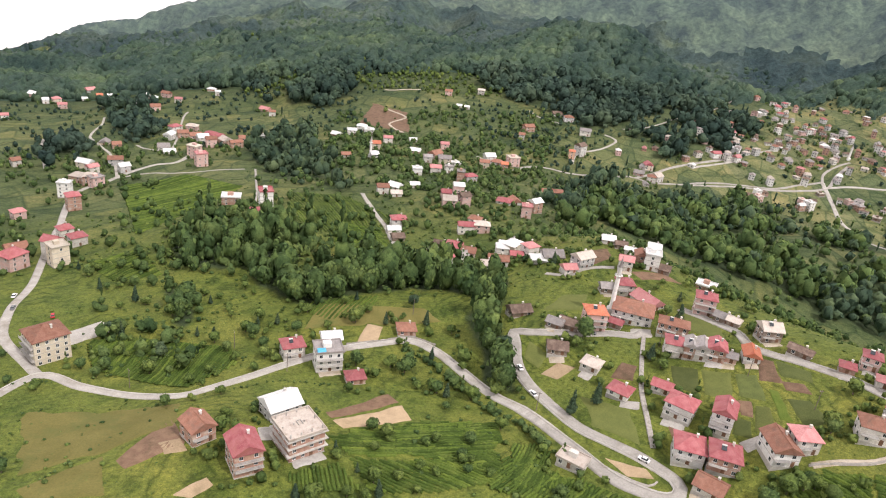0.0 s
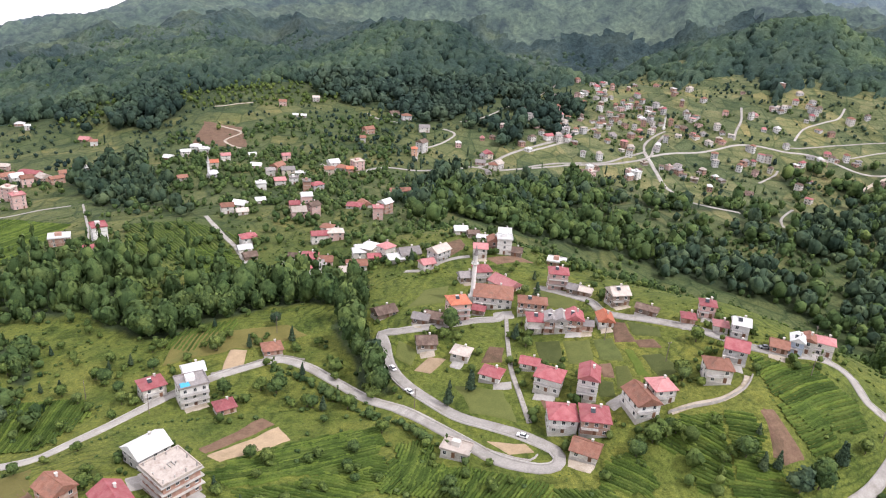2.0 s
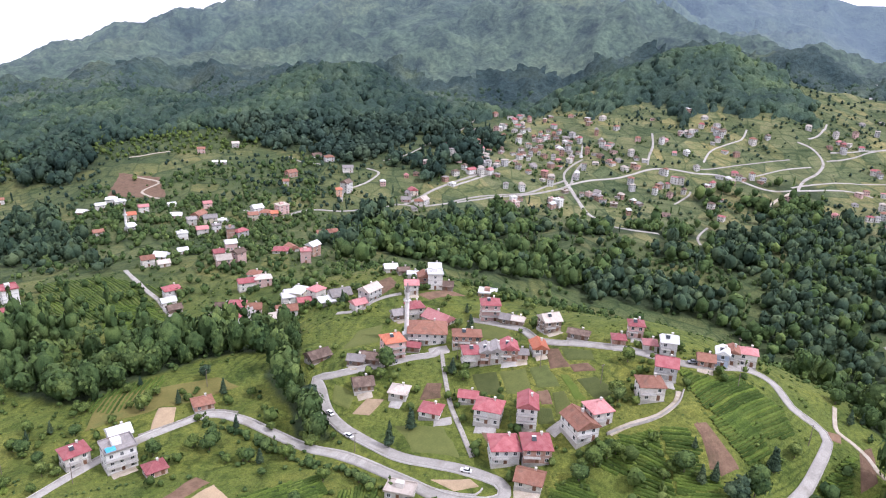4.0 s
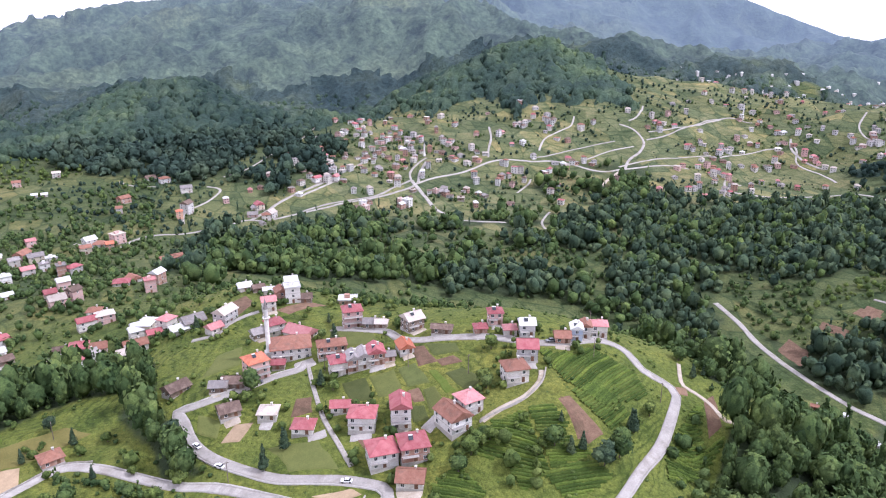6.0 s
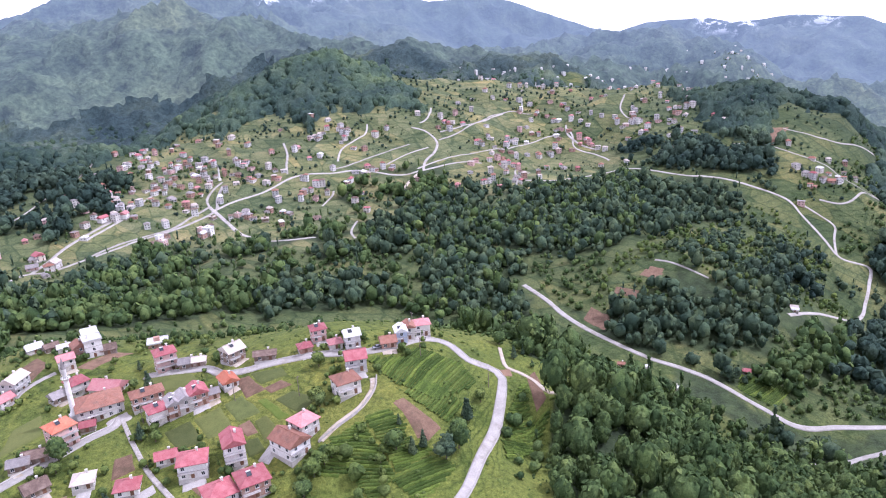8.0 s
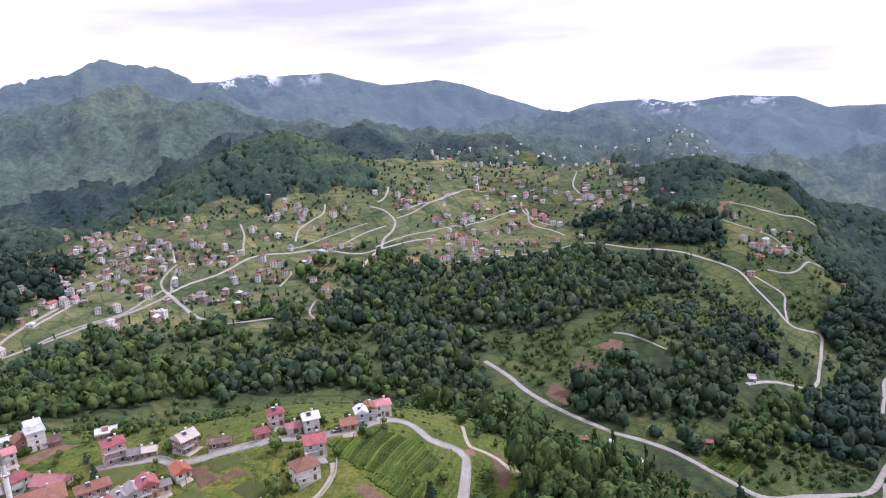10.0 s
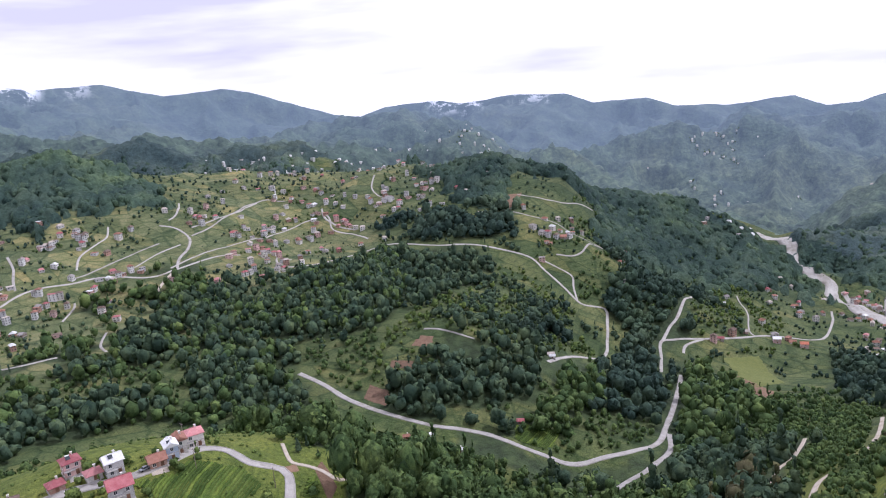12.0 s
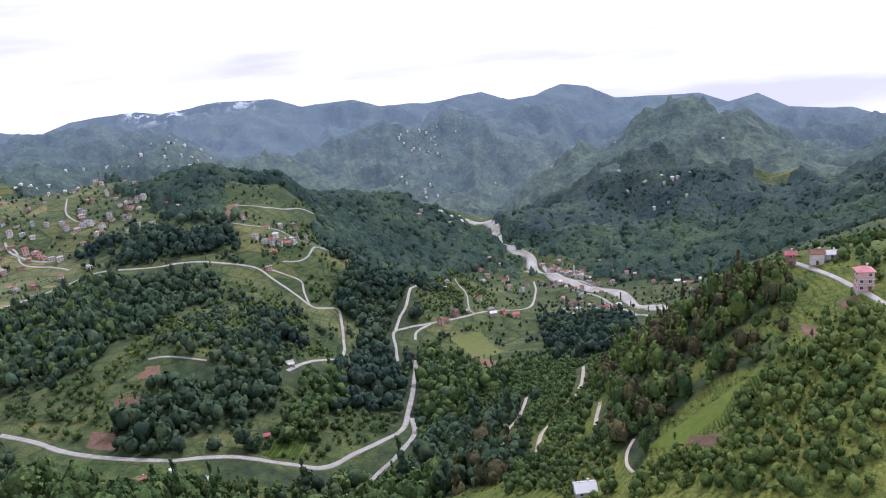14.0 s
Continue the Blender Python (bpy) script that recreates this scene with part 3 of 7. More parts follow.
def part(name, bm, mats, parent, label=""):
    """Links a bmesh as one mesh object under a thing or a part."""
    me = bpy.data.meshes.new(name)
    bm.to_mesh(me)
    bm.free()
    for m in mats if isinstance(mats, (list, tuple)) else [mats]:
        me.materials.append(m)
    ob = new(name, me)
    ob.parent = parent
    return tagged(ob, label)


def shared(name, me, parent, at, turn=0.0):
    """A part that shares its mesh with its like."""
    ob = new(name, me)
    ob.parent = parent
    ob.matrix_local = pose(*at, 0, 0, turn)
    return ob


def block(bm, x0, y0, z0, x1, y1, z1, slot=0, bevel=0.0):
    r = bmesh.ops.create_cube(bm, size=1.0, matrix=Matrix.LocRotScale(((x0 + x1) / 2, (y0 + y1) / 2, (z0 + z1) / 2), None, (x1 - x0, y1 - y0, z1 - z0)))
    fs = {f for v in r["verts"] for f in v.link_faces}
    for f in fs:
        f.material_index = slot
    if bevel:
        bmesh.ops.bevel(bm, geom=list({e for f in fs for e in f.edges}), offset=bevel, segments=1, affect="EDGES")


def drum(bm, z0, z1, r0, r1, sides=12, x=0.0, y=0.0):
    bmesh.ops.create_cone(bm, cap_ends=True, segments=sides, radius1=r0, radius2=r1, depth=z1 - z0, matrix=Matrix.Translation((x, y, (z0 + z1) / 2)))


def thing(name, x, y, turn, label, category, group="", z=None):
    ob = new(name)
    ob.empty_display_size = 1
    ob.matrix_world = pose(x, y, float(height(x, y)) if z is None else z, 0, 0, turn)
    return tagged(ob, label, category, group)


def inside(px, py, poly):
    """Which of the points lie in the polygon."""
    ok = np.zeros(np.shape(px), bool)
    for (x0, y0), (x1, y1) in zip(poly, poly[1:] + poly[:1]):
        if y0 != y1:
            ok ^= ((y0 > py) != (y1 > py)) & (px < (x1 - x0) * (py - y0) / (y1 - y0) + x0)
    return ok


# cells of 2.5 m that roads, houses and plots take up
CELL, CX, CY = 2.5, -1000.0, -450.0
TAKEN = np.zeros((760, 1100), bool)


def take(xs, ys, radius):
    k = int(np.ceil(radius / CELL))
    for x, y in zip(np.atleast_1d(xs), np.atleast_1d(ys)):
        i, j = int((x - CX) / CELL), int((y - CY) / CELL)
        if 0 <= i < 1100 and 0 <= j < 760:
            jj, ii = np.ogrid[max(j - k, 0):min(j + k + 1, 760), max(i - k, 0):min(i + k + 1, 1100)]
            TAKEN[jj[0, 0]:jj[-1, 0] + 1, ii[0, 0]:ii[0, -1] + 1] |= (jj - j) ** 2 + (ii - i) ** 2 <= (radius / CELL + 0.3) ** 2


def free(x, y):
    i, j = ((x - CX) / CELL).astype(int), ((y - CY) / CELL).astype(int)
    ok = (i >= 0) & (i < 1100) & (j >= 0) & (j < 760)
    return ~(ok & TAKEN[np.clip(j, 0, 759), np.clip(i, 0, 1099)])


def glide(points, step):
    """Points every few metres along a smooth line through those given."""
    p = np.array([points[0], *points, points[-1]], float)
    out = []
    for a, b, c, d in zip(p, p[1:], p[2:], p[3:]):
        k = max(2, int(np.hypot(*(c - b)) / step))
        for t in np.arange(k) / k:
            out.append(0.5 * (2 * b + (c - a) * t + (2 * a - 5 * b + 4 * c - d) * t * t + (3 * b - a - 3 * c + d) * t ** 3))
    return np.array(out + [p[-1]])


# ================= woods of the plan =================
WOODS = []
WOODS.append([(8, 333), (22, 327), (21, 285), (21, 250), (24, 230), (11, 234), (9, 267)])
WOODS.append([(644, -86), (832, -216), (359, -118), (332, -126), (305, -120), (285, -106), (274, -92), (283, -72), (275, -52), (251, -41), (299, -27), (351, -39)])
WOODS.append([(270, 220), (369, 236), (400, 175), (343, 147), (452, 60), (379, 43), (172, 129), (221, 173)])
WOODS.append([(358, 377), (370, 333), (220, 209), (215, 220)])
WOODS.append([(415, 174), (465, 137), (501, 101), (479, 103), (416, 129), (379, 154)])
WOODS.append([(447, 225), (463, 203), (444, 188), (434, 169), (410, 180), (418, 212)])
WOODS.append([(813, 118), (747, 54), (617, 12), (546, 40), (492, 86), (569, 101)])
WOODS.append([(370, 638), (393, 608), (459, 621), (531, 653), (566, 629), (614, 596), (687, 606), (738, 572), (802, 543), (827, 503), (825, 450), (842, 408), (857, 366), (815, 342), (740, 333), (677, 346), (596, 344), (546, 342), (517, 350), (500, 376), (479, 387), (468, 416), (452, 428), (435, 402), (430, 368), (419, 344), (399, 340), (384, 365), (378, 411), (365, 446), (329, 466), (291, 478), (256, 487), (341, 618)])
WOODS.append([(596, 260), (692, 268), (818, 277), (803, 259), (744, 247), (717, 227), (621, 225), (575, 241)])
WOODS.append([(597, 196), (696, 191), (618, 165), (519, 149), (472, 158), (469, 179), (491, 195), (542, 189)])
WOODS.append([(450, 320), (473, 307), (463, 286), (448, 239), (469, 201), (465, 173), (450, 203), (435, 251), (434, 290)])
WOODS.append([(872, 578), (929, 570), (932, 513), (958, 477), (948, 427), (994, 401), (958, 361), (900, 366), (868, 386), (854, 430), (846, 478)])
WOODS.append([(1007, 500), (1158, 569), (1174, 520), (1837, 690), (1130, 421), (1054, 423), (983, 396), (978, 440), (989, 491)])
WOODS.append([(467, 298), (493, 302), (519, 293), (540, 297), (585, 284), (665, 276), (768, 275), (761, 253), (677, 232), (603, 203), (537, 202), (495, 211), (464, 222), (455, 252), (453, 290)])
WOODS.append([(1166, 309), (1299, 293), (1474, 242), (1434, 132), (1354, 68), (1247, 54), (1129, 104), (1104, 133), (846, 128), (756, 121), (598, 101), (537, 117), (495, 138), (533, 157), (646, 177), (717, 184), (787, 182), (857, 218), (938, 240), (1061, 283)])
WOODS.append([(382, 316), (394, 295), (384, 260), (394, 230), (427, 211), (429, 186), (444, 149), (474, 116), (496, 92), (443, 117), (389, 147), (221, 188), (238, 207), (363, 293)])
WOODS.append([(732, 121), (774, 96), (682, 47), (609, 39), (567, 63), (548, 12), (518, -6), (410, 10), (336, -8), (318, 17), (407, 111), (487, 92)])
WOODS.append([(871, -33), (942, -68), (870, -133), (743, -131), (622, -84), (632, -53), (752, -27)])
WOODS.append([(106, 631), (151, 646), (197, 672), (252, 704), (297, 699), (344, 691), (394, 659), (434, 631), (509, 708), (561, 752), (638, 749), (676, 732), (650, 673), (567, 609), (599, 574), (661, 556), (714, 527), (821, 532), (758, 459), (672, 392), (587, 359), (551, 374), (513, 379), (493, 396), (483, 429), (452, 376), (412, 367), (389, 377), (374, 408), (352, 440), (323, 479), (279, 497), (235, 508), (177, 529), (120, 533), (88, 545)])
WOODS.append([(343, 266), (332, 244), (382, 248), (384, 219), (363, 199), (388, 162), (393, 130), (467, 101), (425, 88), (179, 142), (205, 157), (228, 179)])
WOODS.append([(366, 400), (382, 370), (351, 336), (213, 214), (347, 374)])
WOODS.append([(-105, 1161), (-53, 1649), (62, 1859), (200, 1867), (313, 1864), (390, 1683), (307, 1085), (295, 1008), (249, 987), (199, 982), (152, 889), (108, 873), (57, 936), (16, 984), (-36, 1053)])
WOODS.append([(70, 646), (121, 700), (163, 673), (207, 706), (263, 702), (301, 685), (334, 669), (338, 625), (357, 602), (400, 603), (444, 592), (506, 643), (566, 668), (620, 661), (652, 623), (458, 406), (438, 424), (415, 463), (376, 485), (319, 477), (275, 493), (234, 517), (215, 562), (163, 565), (103, 536), (61, 488), (51, 552)])
WOODS.append([(510, 1126), (607, 1186), (963, 1647), (1018, 1600), (797, 1104), (880, 1079), (842, 953), (789, 880), (763, 913), (716, 928), (680, 984), (605, 942), (611, 1047), (572, 1069), (525, 1041)])
WOODS.append([(-174, 380), (-166, 395), (-140, 402), (-113, 384), (-90, 375), (-62, 369), (-42, 366), (-20, 365), (6, 346), (14, 322), (9, 310), (-7, 316), (-35, 316), (-50, 304), (-63, 291), (-81, 297), (-94, 304), (-106, 323), (-117, 328), (-121, 314), (-147, 333), (-162, 355)])
WOODS.append([(-223, 670), (-241, 765), (-196, 736), (-129, 582), (-93, 524), (-102, 483), (-140, 534), (-187, 579)])
WOODS.append([(-411, 719), (-514, 918), (-438, 874), (-361, 730), (-338, 636)])
WOODS.append([(-427, 691), (-434, 655), (-368, 550), (-350, 580)])
WOODS.append([(-602, 1045), (-599, 1183), (-708, 1530), (-863, 1868), (-486, 1888), (-306, 1640), (-204, 1071), (-193, 885), (-241, 902), (-295, 930), (-371, 969), (-458, 983)])
WOODS.append([(164, 889), (229, 918), (332, 1042), (340, 930), (250, 838), (180, 804)])
WOODS.append([(71, 584), (94, 623), (121, 626), (83, 519), (56, 461), (46, 488)])
WOODS.append([(-147, 295), (-148, 310), (-129, 286), (-122, 263), (-132, 265)])
WOODS.append([(-169, 293), (-163, 305), (-146, 282), (-141, 267), (-151, 268)])
WOODS.append([(192, 148), (208, 153), (369, 235), (351, 188), (375, 156), (403, 117), (425, 90), (239, 58), (189, 86), (157, 114), (175, 137)])

# the open meadow on the shoulder below the rim road
OPEN_SHOULDER = [(210, 203), (224, 200), (226, 185), (232, 174), (390, 263), (221, 152), (201, 162), (193, 171), (191, 180), (194, 188)]

# half-open slopes of scrub and young trees
SCRUB = []
SCRUB.append([(256, -78), (262, -104), (279, -127), (268, -140), (170, -91), (226, -33), (254, -49), (245, -59), (231, -71)])
SCRUB.append([(269, -98), (296, -117), (275, -125), (258, -106), (248, -83), (256, -75)])
SCRUB.append([(637, 41), (683, -13), (595, -70), (279, -46), (234, -33), (288, 11), (482, 58)])
SCRUB.append([(410, 368), (448, 321), (436, 233), (408, 223), (258, 212), (354, 330)])
SCRUB.append([(447, 190), (489, 118), (535, 89), (455, 64), (343, 147), (361, 188)])
SCRUB.append([(421, 400), (429, 307), (434, 208), (441, 151), (399, 128), (358, 360)])
SCRUB.append([(560, 359), (684, 353), (838, 334), (864, 259), (688, 199), (556, 197), (538, 235), (502, 286), (485, 331)])
SCRUB.append([(-170, 307), (-142, 310), (-114, 265), (-130, 257), (-149, 270)])
SCRUB.append([(23, 220), (35, 217), (55, 197), (52, 194), (38, 198), (26, 208)])
SCRUB.append([(1159, 153), (1198, 64), (938, 9), (844, 46), (824, 119)])
SCRUB.append([(-202, 351), (-168, 361), (-139, 311), (-170, 307)])
SCRUB.append([(348, 378), (390, 358), (382, 288), (279, 186), (220, 163), (200, 181)])
SCRUB.append([(104, 187), (127, 187), (122, 160), (100, 155), (85, 164), (93, 177)])
SCRUB.append([(-175, 279), (-139, 261), (-110, 255), (-97, 220), (-129, 226), (-146, 231)])
SCRUB.append([(215, 220), (343, 310), (232, 191), (173, 133), (154, 134), (179, 163)])
SCRUB.append([(-7, 263), (22, 273), (20, 241), (31, 217), (15, 220), (1, 244)])
SCRUB.append([(70, 628), (129, 680), (238, 678), (107, 559), (49, 438), (40, 503)])
SCRUB.append([(-180, 841), (81, 928), (65, 635), (8, 445), (-69, 528), (-123, 509)])
SCRUB.append([(-633, 1819), (-257, 1660), (3, 1230), (18, 965), (-93, 961), (-192, 964), (-340, 935)])
SCRUB.append([(2118, 422), (1397, 139), (1198, 64), (918, 145), (844, 178), (930, 236)])
SCRUB.append([(1168, 345), (1293, 321), (952, 219), (814, 236), (895, 292)])

# ================= ground =================
def ragged(x, y):
    """Shifts places a little, so that the edges of woods wander."""
    s = 0.022 * np.hypot(x, y)
    return x + s * (value_noise(x, y, 40, 24) + 0.6 * value_noise(x, y, 15, 25)), y + s * (value_noise(x, y, 40, 26) + 0.6 * value_noise(x, y, 15, 27))


def glade(x, y):
    """Grassy openings within the woods."""
    return value_noise(x, y, 74, 34) + 0.6 * value_noise(x, y, 27, 35) < -0.40


def wooded(x, y):
    """How thick the forest stands, 0 to 1, at a place."""
    x, y = np.asarray(x, float), np.asarray(y, float)
    d = np.zeros(x.shape)
    r = np.hypot(x, y)
    wx, wy = ragged(x, y)
    for poly in WOODS:
        d = np.maximum(d, inside(wx, wy, poly) * 1.0)
    d = d * ~inside(x, y, OPEN_SHOULDER)
    d = d * np.where(glade(x, y) & (r > 300) & (r < 1150), 0.15, 1.0)
    east = 130 * smooth(38, 50, np.degrees(np.arctan2(x, y)))
    far = smooth(1300, 1700, r)
    wild = value_noise(x, y, 260, 21) + 0.6 * value_noise(x, y, 90, 22) + 0.25 * value_noise(x, y, 40, 23)
    return np.maximum(d, smooth(930 + east, 1120 + 2.2 * east, r) * smooth(-0.95 + 0.35 * far, -0.55 + 0.25 * far, wild) * (1 - TOWN(x, y)) * (1 - clearing(x, y)))


# clearings with hamlets on the far slopes: middle, and reach along x and y
CLEARINGS = [(2174, 1125, 420, 200), (2724, 253, 300, 170), (2178, 993, 240, 170), (1230, -60, 260, 120), (1080, 60, 190, 110)]


def clearing(x, y):
    """Open land round the far hamlets, broken up by trees."""
    d = np.zeros(np.shape(x))
    for cx, cy, a, b in CLEARINGS:
        d = np.maximum(d, 1 - smooth(0.6, 1.1, np.hypot((x - cx) / a, (y - cy) / b)))
    return d * smooth(-0.45, 0.1, value_noise(x, y, 47, 151) + 0.7 * value_noise(x, y, 19, 152))


def TOWN(x, y):
    """Open village land on the plateau and in the far valleys."""
    d = 1 - smooth(0.75, 1.05, np.hypot((x - 750) / 660 - (y - 830) / 1770, (y - 870) / 390))
    return d


# where the summits carry snow, in degrees of compass, and how much of it
SNOW = [(20.2, 23.4, 0.6), (29.5, 35.5, 1.0), (36.3, 38.6, 0.5), (62.2, 66.9, 0.8), (68.1, 72.1, 0.5)]


def make_ground():
    """The sheet: ground as far as the forests can be made out, and the haze-tinted ranges beyond as a backdrop."""
    ny, nx = MX.shape
    k = np.arange(nx * ny).reshape(ny, nx)
    q = np.stack([k[:-1, :-1], k[1:, :-1], k[1:, 1:], k[:-1, 1:]], -1).reshape(-1, 4)
    m = np.arange((nx - 1) // 2 - 1)
    q = np.concatenate([q, np.stack([m, m + 1, nx - 3 - m, nx - 2 - m], -1)])
    v = np.stack([MX, MY, MZ], -1).reshape(-1, 3)
    r = np.hypot(MX, MY)
    far = r.ravel()[q].mean(1) + 120 * value_noise(v[q[:, 0], 0], v[q[:, 0], 1], 300, 33) > 1850
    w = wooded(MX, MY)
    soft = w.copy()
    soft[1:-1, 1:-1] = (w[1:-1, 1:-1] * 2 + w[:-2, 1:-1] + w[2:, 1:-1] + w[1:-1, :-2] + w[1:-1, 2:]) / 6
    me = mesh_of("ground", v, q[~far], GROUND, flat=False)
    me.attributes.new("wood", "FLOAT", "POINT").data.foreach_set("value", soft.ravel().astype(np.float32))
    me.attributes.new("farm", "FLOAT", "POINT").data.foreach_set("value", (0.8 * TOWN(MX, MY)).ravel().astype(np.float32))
    # share of the haze-tinted woodland floor, growing with distance from the eye
    me.attributes.new("far_haze", "FLOAT", "POINT").data.foreach_set("value", smooth(950, 1750, r).ravel().astype(np.float32))
    me.attributes.new("hill", "FLOAT", "POINT").data.foreach_set("value", smooth(320, 560, r).ravel().astype(np.float32))
    tagged(new("ground", me), "green hilly ground with meadows, woods and far mountains", "ground", kind="structure")
    top = EYE[2] + r * np.tan(np.radians(np.interp(np.degrees(np.arctan2(MX, MY)), COMPASS, SKYLINE)))
    facing = np.degrees(np.arctan2(MX, MY))
    snow = sum(smooth(a, a + 0.8, facing) * (1 - smooth(b - 0.8, b, facing)) * k for a, b, k in SNOW)
    snow = snow * smooth(2400, 2600, r) * smooth(0.0, 45.0, MZ - top + 48)
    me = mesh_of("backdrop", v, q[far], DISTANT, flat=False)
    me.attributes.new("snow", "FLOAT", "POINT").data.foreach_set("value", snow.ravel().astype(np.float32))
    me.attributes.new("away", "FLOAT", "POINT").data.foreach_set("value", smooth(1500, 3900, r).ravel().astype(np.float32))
    tagged(new("backdrop", me), "distant mountain ranges with painted blue haze and little snow", "mountains", kind="structure")


make_ground()


# ================= roads and plots =================
ROAD_LOOK = {"riverbed": (GRAVEL, "pale gravel river bed in the deep valley", "water"), "slope_track": (DIRT_TRACK, "pale dirt track cut into the steep slope", "road"),
             "farm_track": (DIRT_TRACK, "sandy farm track along the hill", "road"), "east_path": (DIRT_TRACK, "narrow pale footpath on the slope", "path"),
             "quarry_track": (DIRT_TRACK, "bare earth quarry track on the hillside", "road"), "mosque_lane": (STONE, "narrow rubble lane between the gardens", "lane")}


def kerb(c, side, off):
    """A low worn kerb along the outer edge of a road."""
    rows = []
    e = c + side * off
    g = height(e[:, 0], e[:, 1])
    for d, up in ((-0.14, -0.4), (-0.12, 0.66), (0.12, 0.68), (0.14, -0.4)):
        rows.append(np.c_[e + side * d, g + up + 0.06 * value_noise(e[:, 0], e[:, 1], 3, 45)])
    k = np.arange(len(c) * 4).reshape(len(c), 4)
    q = np.stack([k[:-1, :-1], k[:-1, 1:], k[1:, 1:], k[1:, :-1]], -1).reshape(-1, 4)[:, ::-1]
    tagged(new("kerb", mesh_of("kerb", np.stack(rows, 1).reshape(-1, 3), q, CONCRETE)), "low pale concrete kerb along the village road", "kerb", kind="structure")


def road(kind, width, points):
    mat_, label, cat = ROAD_LOOK.get(kind, (CONCRETE_ROAD, "pale worn concrete village road winding over the hill", "road"))
    c = glide(points, 3.0)
    t = np.gradient(c, axis=0)
    t /= np.linalg.norm(t, axis=1)[:, None] + 1e-9
    side = np.c_[-t[:, 1], t[:, 0]]
    wobble = 1 + 0.10 * value_noise(c[:, 0], c[:, 1], 14, 41) + (0.3 * value_noise(c[:, 0], c[:, 1], 60, 42) if kind == "riverbed" else 0)
    lanes = np.array([-0.5, -0.49, -0.25, 0, 0.25, 0.49, 0.5])
    xy = c[:, None] + side[:, None] * (lanes[None, :, None] * (width * wobble)[:, None, None])
    g = height(xy[..., 0], xy[..., 1])
    z = 0.55 * g + 0.45 * g[:, 3:4]
    z = np.maximum(z, g) + 0.30
    z[:, [0, -1]] = g[:, [0, -1]] - 0.6
    n, m = z.shape
    k = np.arange(n * m).reshape(n, m)
    q = np.stack([k[:-1, :-1], k[:-1, 1:], k[1:, 1:], k[1:, :-1]], -1).reshape(-1, 4)[:, ::-1]
    ob = new("road" if kind != "riverbed" else "river_bed", mesh_of(kind, np.concatenate([xy, z[..., None]], -1).reshape(-1, 3), q, mat_, flat=False))
    tagged(ob, label, cat, kind="structure")
    if kind in ("west_road", "loop_road", "rim_road"):
        low = [np.mean(height(*(c + side * s * (width / 2 + 3)).T)) for s in (-1, 1)]
        kerb(c, side, (-1 if low[0] < low[1] else 1) * (width / 2 + 0.1))
    if kind in ("gorge_road", "hill_lane", "plateau_road"):
        to_eye = -c / np.linalg.norm(c, axis=1)[:, None]
        for ahead in (7, 14, 21, 28):
            take(*(c + to_eye * ahead).T, 5.0)
    take(c[:, 0], c[:, 1], width / 2 + (4.0 if kind in ("gorge_road", "slope_track", "spur_road") else 0.8))


road("loop_road", 4.3, [(25, 220), (36, 208), (52, 188), (63, 180), (70, 178), (74, 180), (74, 186), (65, 195), (56, 202), (46, 210), (36, 223), (28, 237), (24, 248), (23, 259), (22, 269), (28, 267), (39, 266), (53, 268), (63, 270), (72, 269), (76, 273)])
road("west_road", 3.9, [(-163, 187), (-156, 215), (-136, 211), (-114, 208), (-97, 207), (-88, 214), (-77, 226), (-66, 238), (-58, 246), (-46, 254), (-32, 261), (-21, 265), (-11, 259), (4, 242), (15, 229), (25, 220), (36, 208)])
road("hill_road", 4.3, [(-157, 216), (-176, 231), (-191, 245), (-204, 270), (-213, 298), (-232, 339), (-261, 400), (-294, 462), (-304, 499), (-301, 546), (-288, 579), (-271, 591), (-272, 627)])
road("rim_road", 3.6, [(96, 297), (105, 285), (113, 273), (114, 260), (119, 253), (128, 246), (138, 237), (147, 227), (155, 217), (167, 212), (184, 212), (191, 206), (190, 192), (195, 186), (195, 178), (175, 163), (155, 152), (136, 142), (118, 138), (104, 129)])
road("mosque_lane", 1.7, [(76, 271), (73, 256), (71, 244), (69, 229), (69, 213), (69, 200)])
road("upper_lane", 2.9, [(72, 340), (63, 340), (55, 337), (49, 331), (38, 336)])
road("farm_track", 2.2, [(115, 191), (124, 192), (134, 192), (143, 196), (147, 201)])
road("east_path", 1.7, [(215, 197), (207, 188), (204, 183), (206, 178), (207, 171), (206, 162), (213, 157)])
road("field_lane", 1.6, [(-147, 433), (-161, 479), (-176, 522), (-194, 573)])
road("ridge_lane", 2.2, [(-300, 542), (-280, 553), (-238, 546), (-219, 561), (-202, 570)])
road("church_lane", 3.2, [(-88, 501), (-77, 473), (-70, 457), (-60, 438), (-51, 409), (-42, 390), (-32, 378)])
road("west_lane", 2.5, [(-366, 548), (-395, 590), (-425, 635), (-441, 664)])
road("west_lane", 2.5, [(-458, 808), (-428, 746), (-404, 683), (-374, 646), (-347, 616), (-323, 581), (-302, 545)])
road("west_lane", 2.2, [(-340, 654), (-322, 639), (-300, 637), (-312, 681), (-363, 812), (-373, 848)])
road("valley_road", 3.6, [(-10, 692), (17, 659), (38, 682), (55, 693), (87, 693), (131, 719), (150, 734), (171, 729), (197, 735), (237, 748), (269, 757), (301, 760), (338, 771), (371, 786), (389, 814), (415, 848)])
road("valley_road", 3.6, [(154, 733), (177, 756), (201, 780), (239, 807), (264, 822), (290, 842), (347, 888)])
road("plateau_road", 3.4, [(224, 787), (252, 806), (277, 820)])
road("plateau_road", 3.2, [(207, 740), (238, 756), (273, 763), (306, 765), (339, 784), (370, 799)])
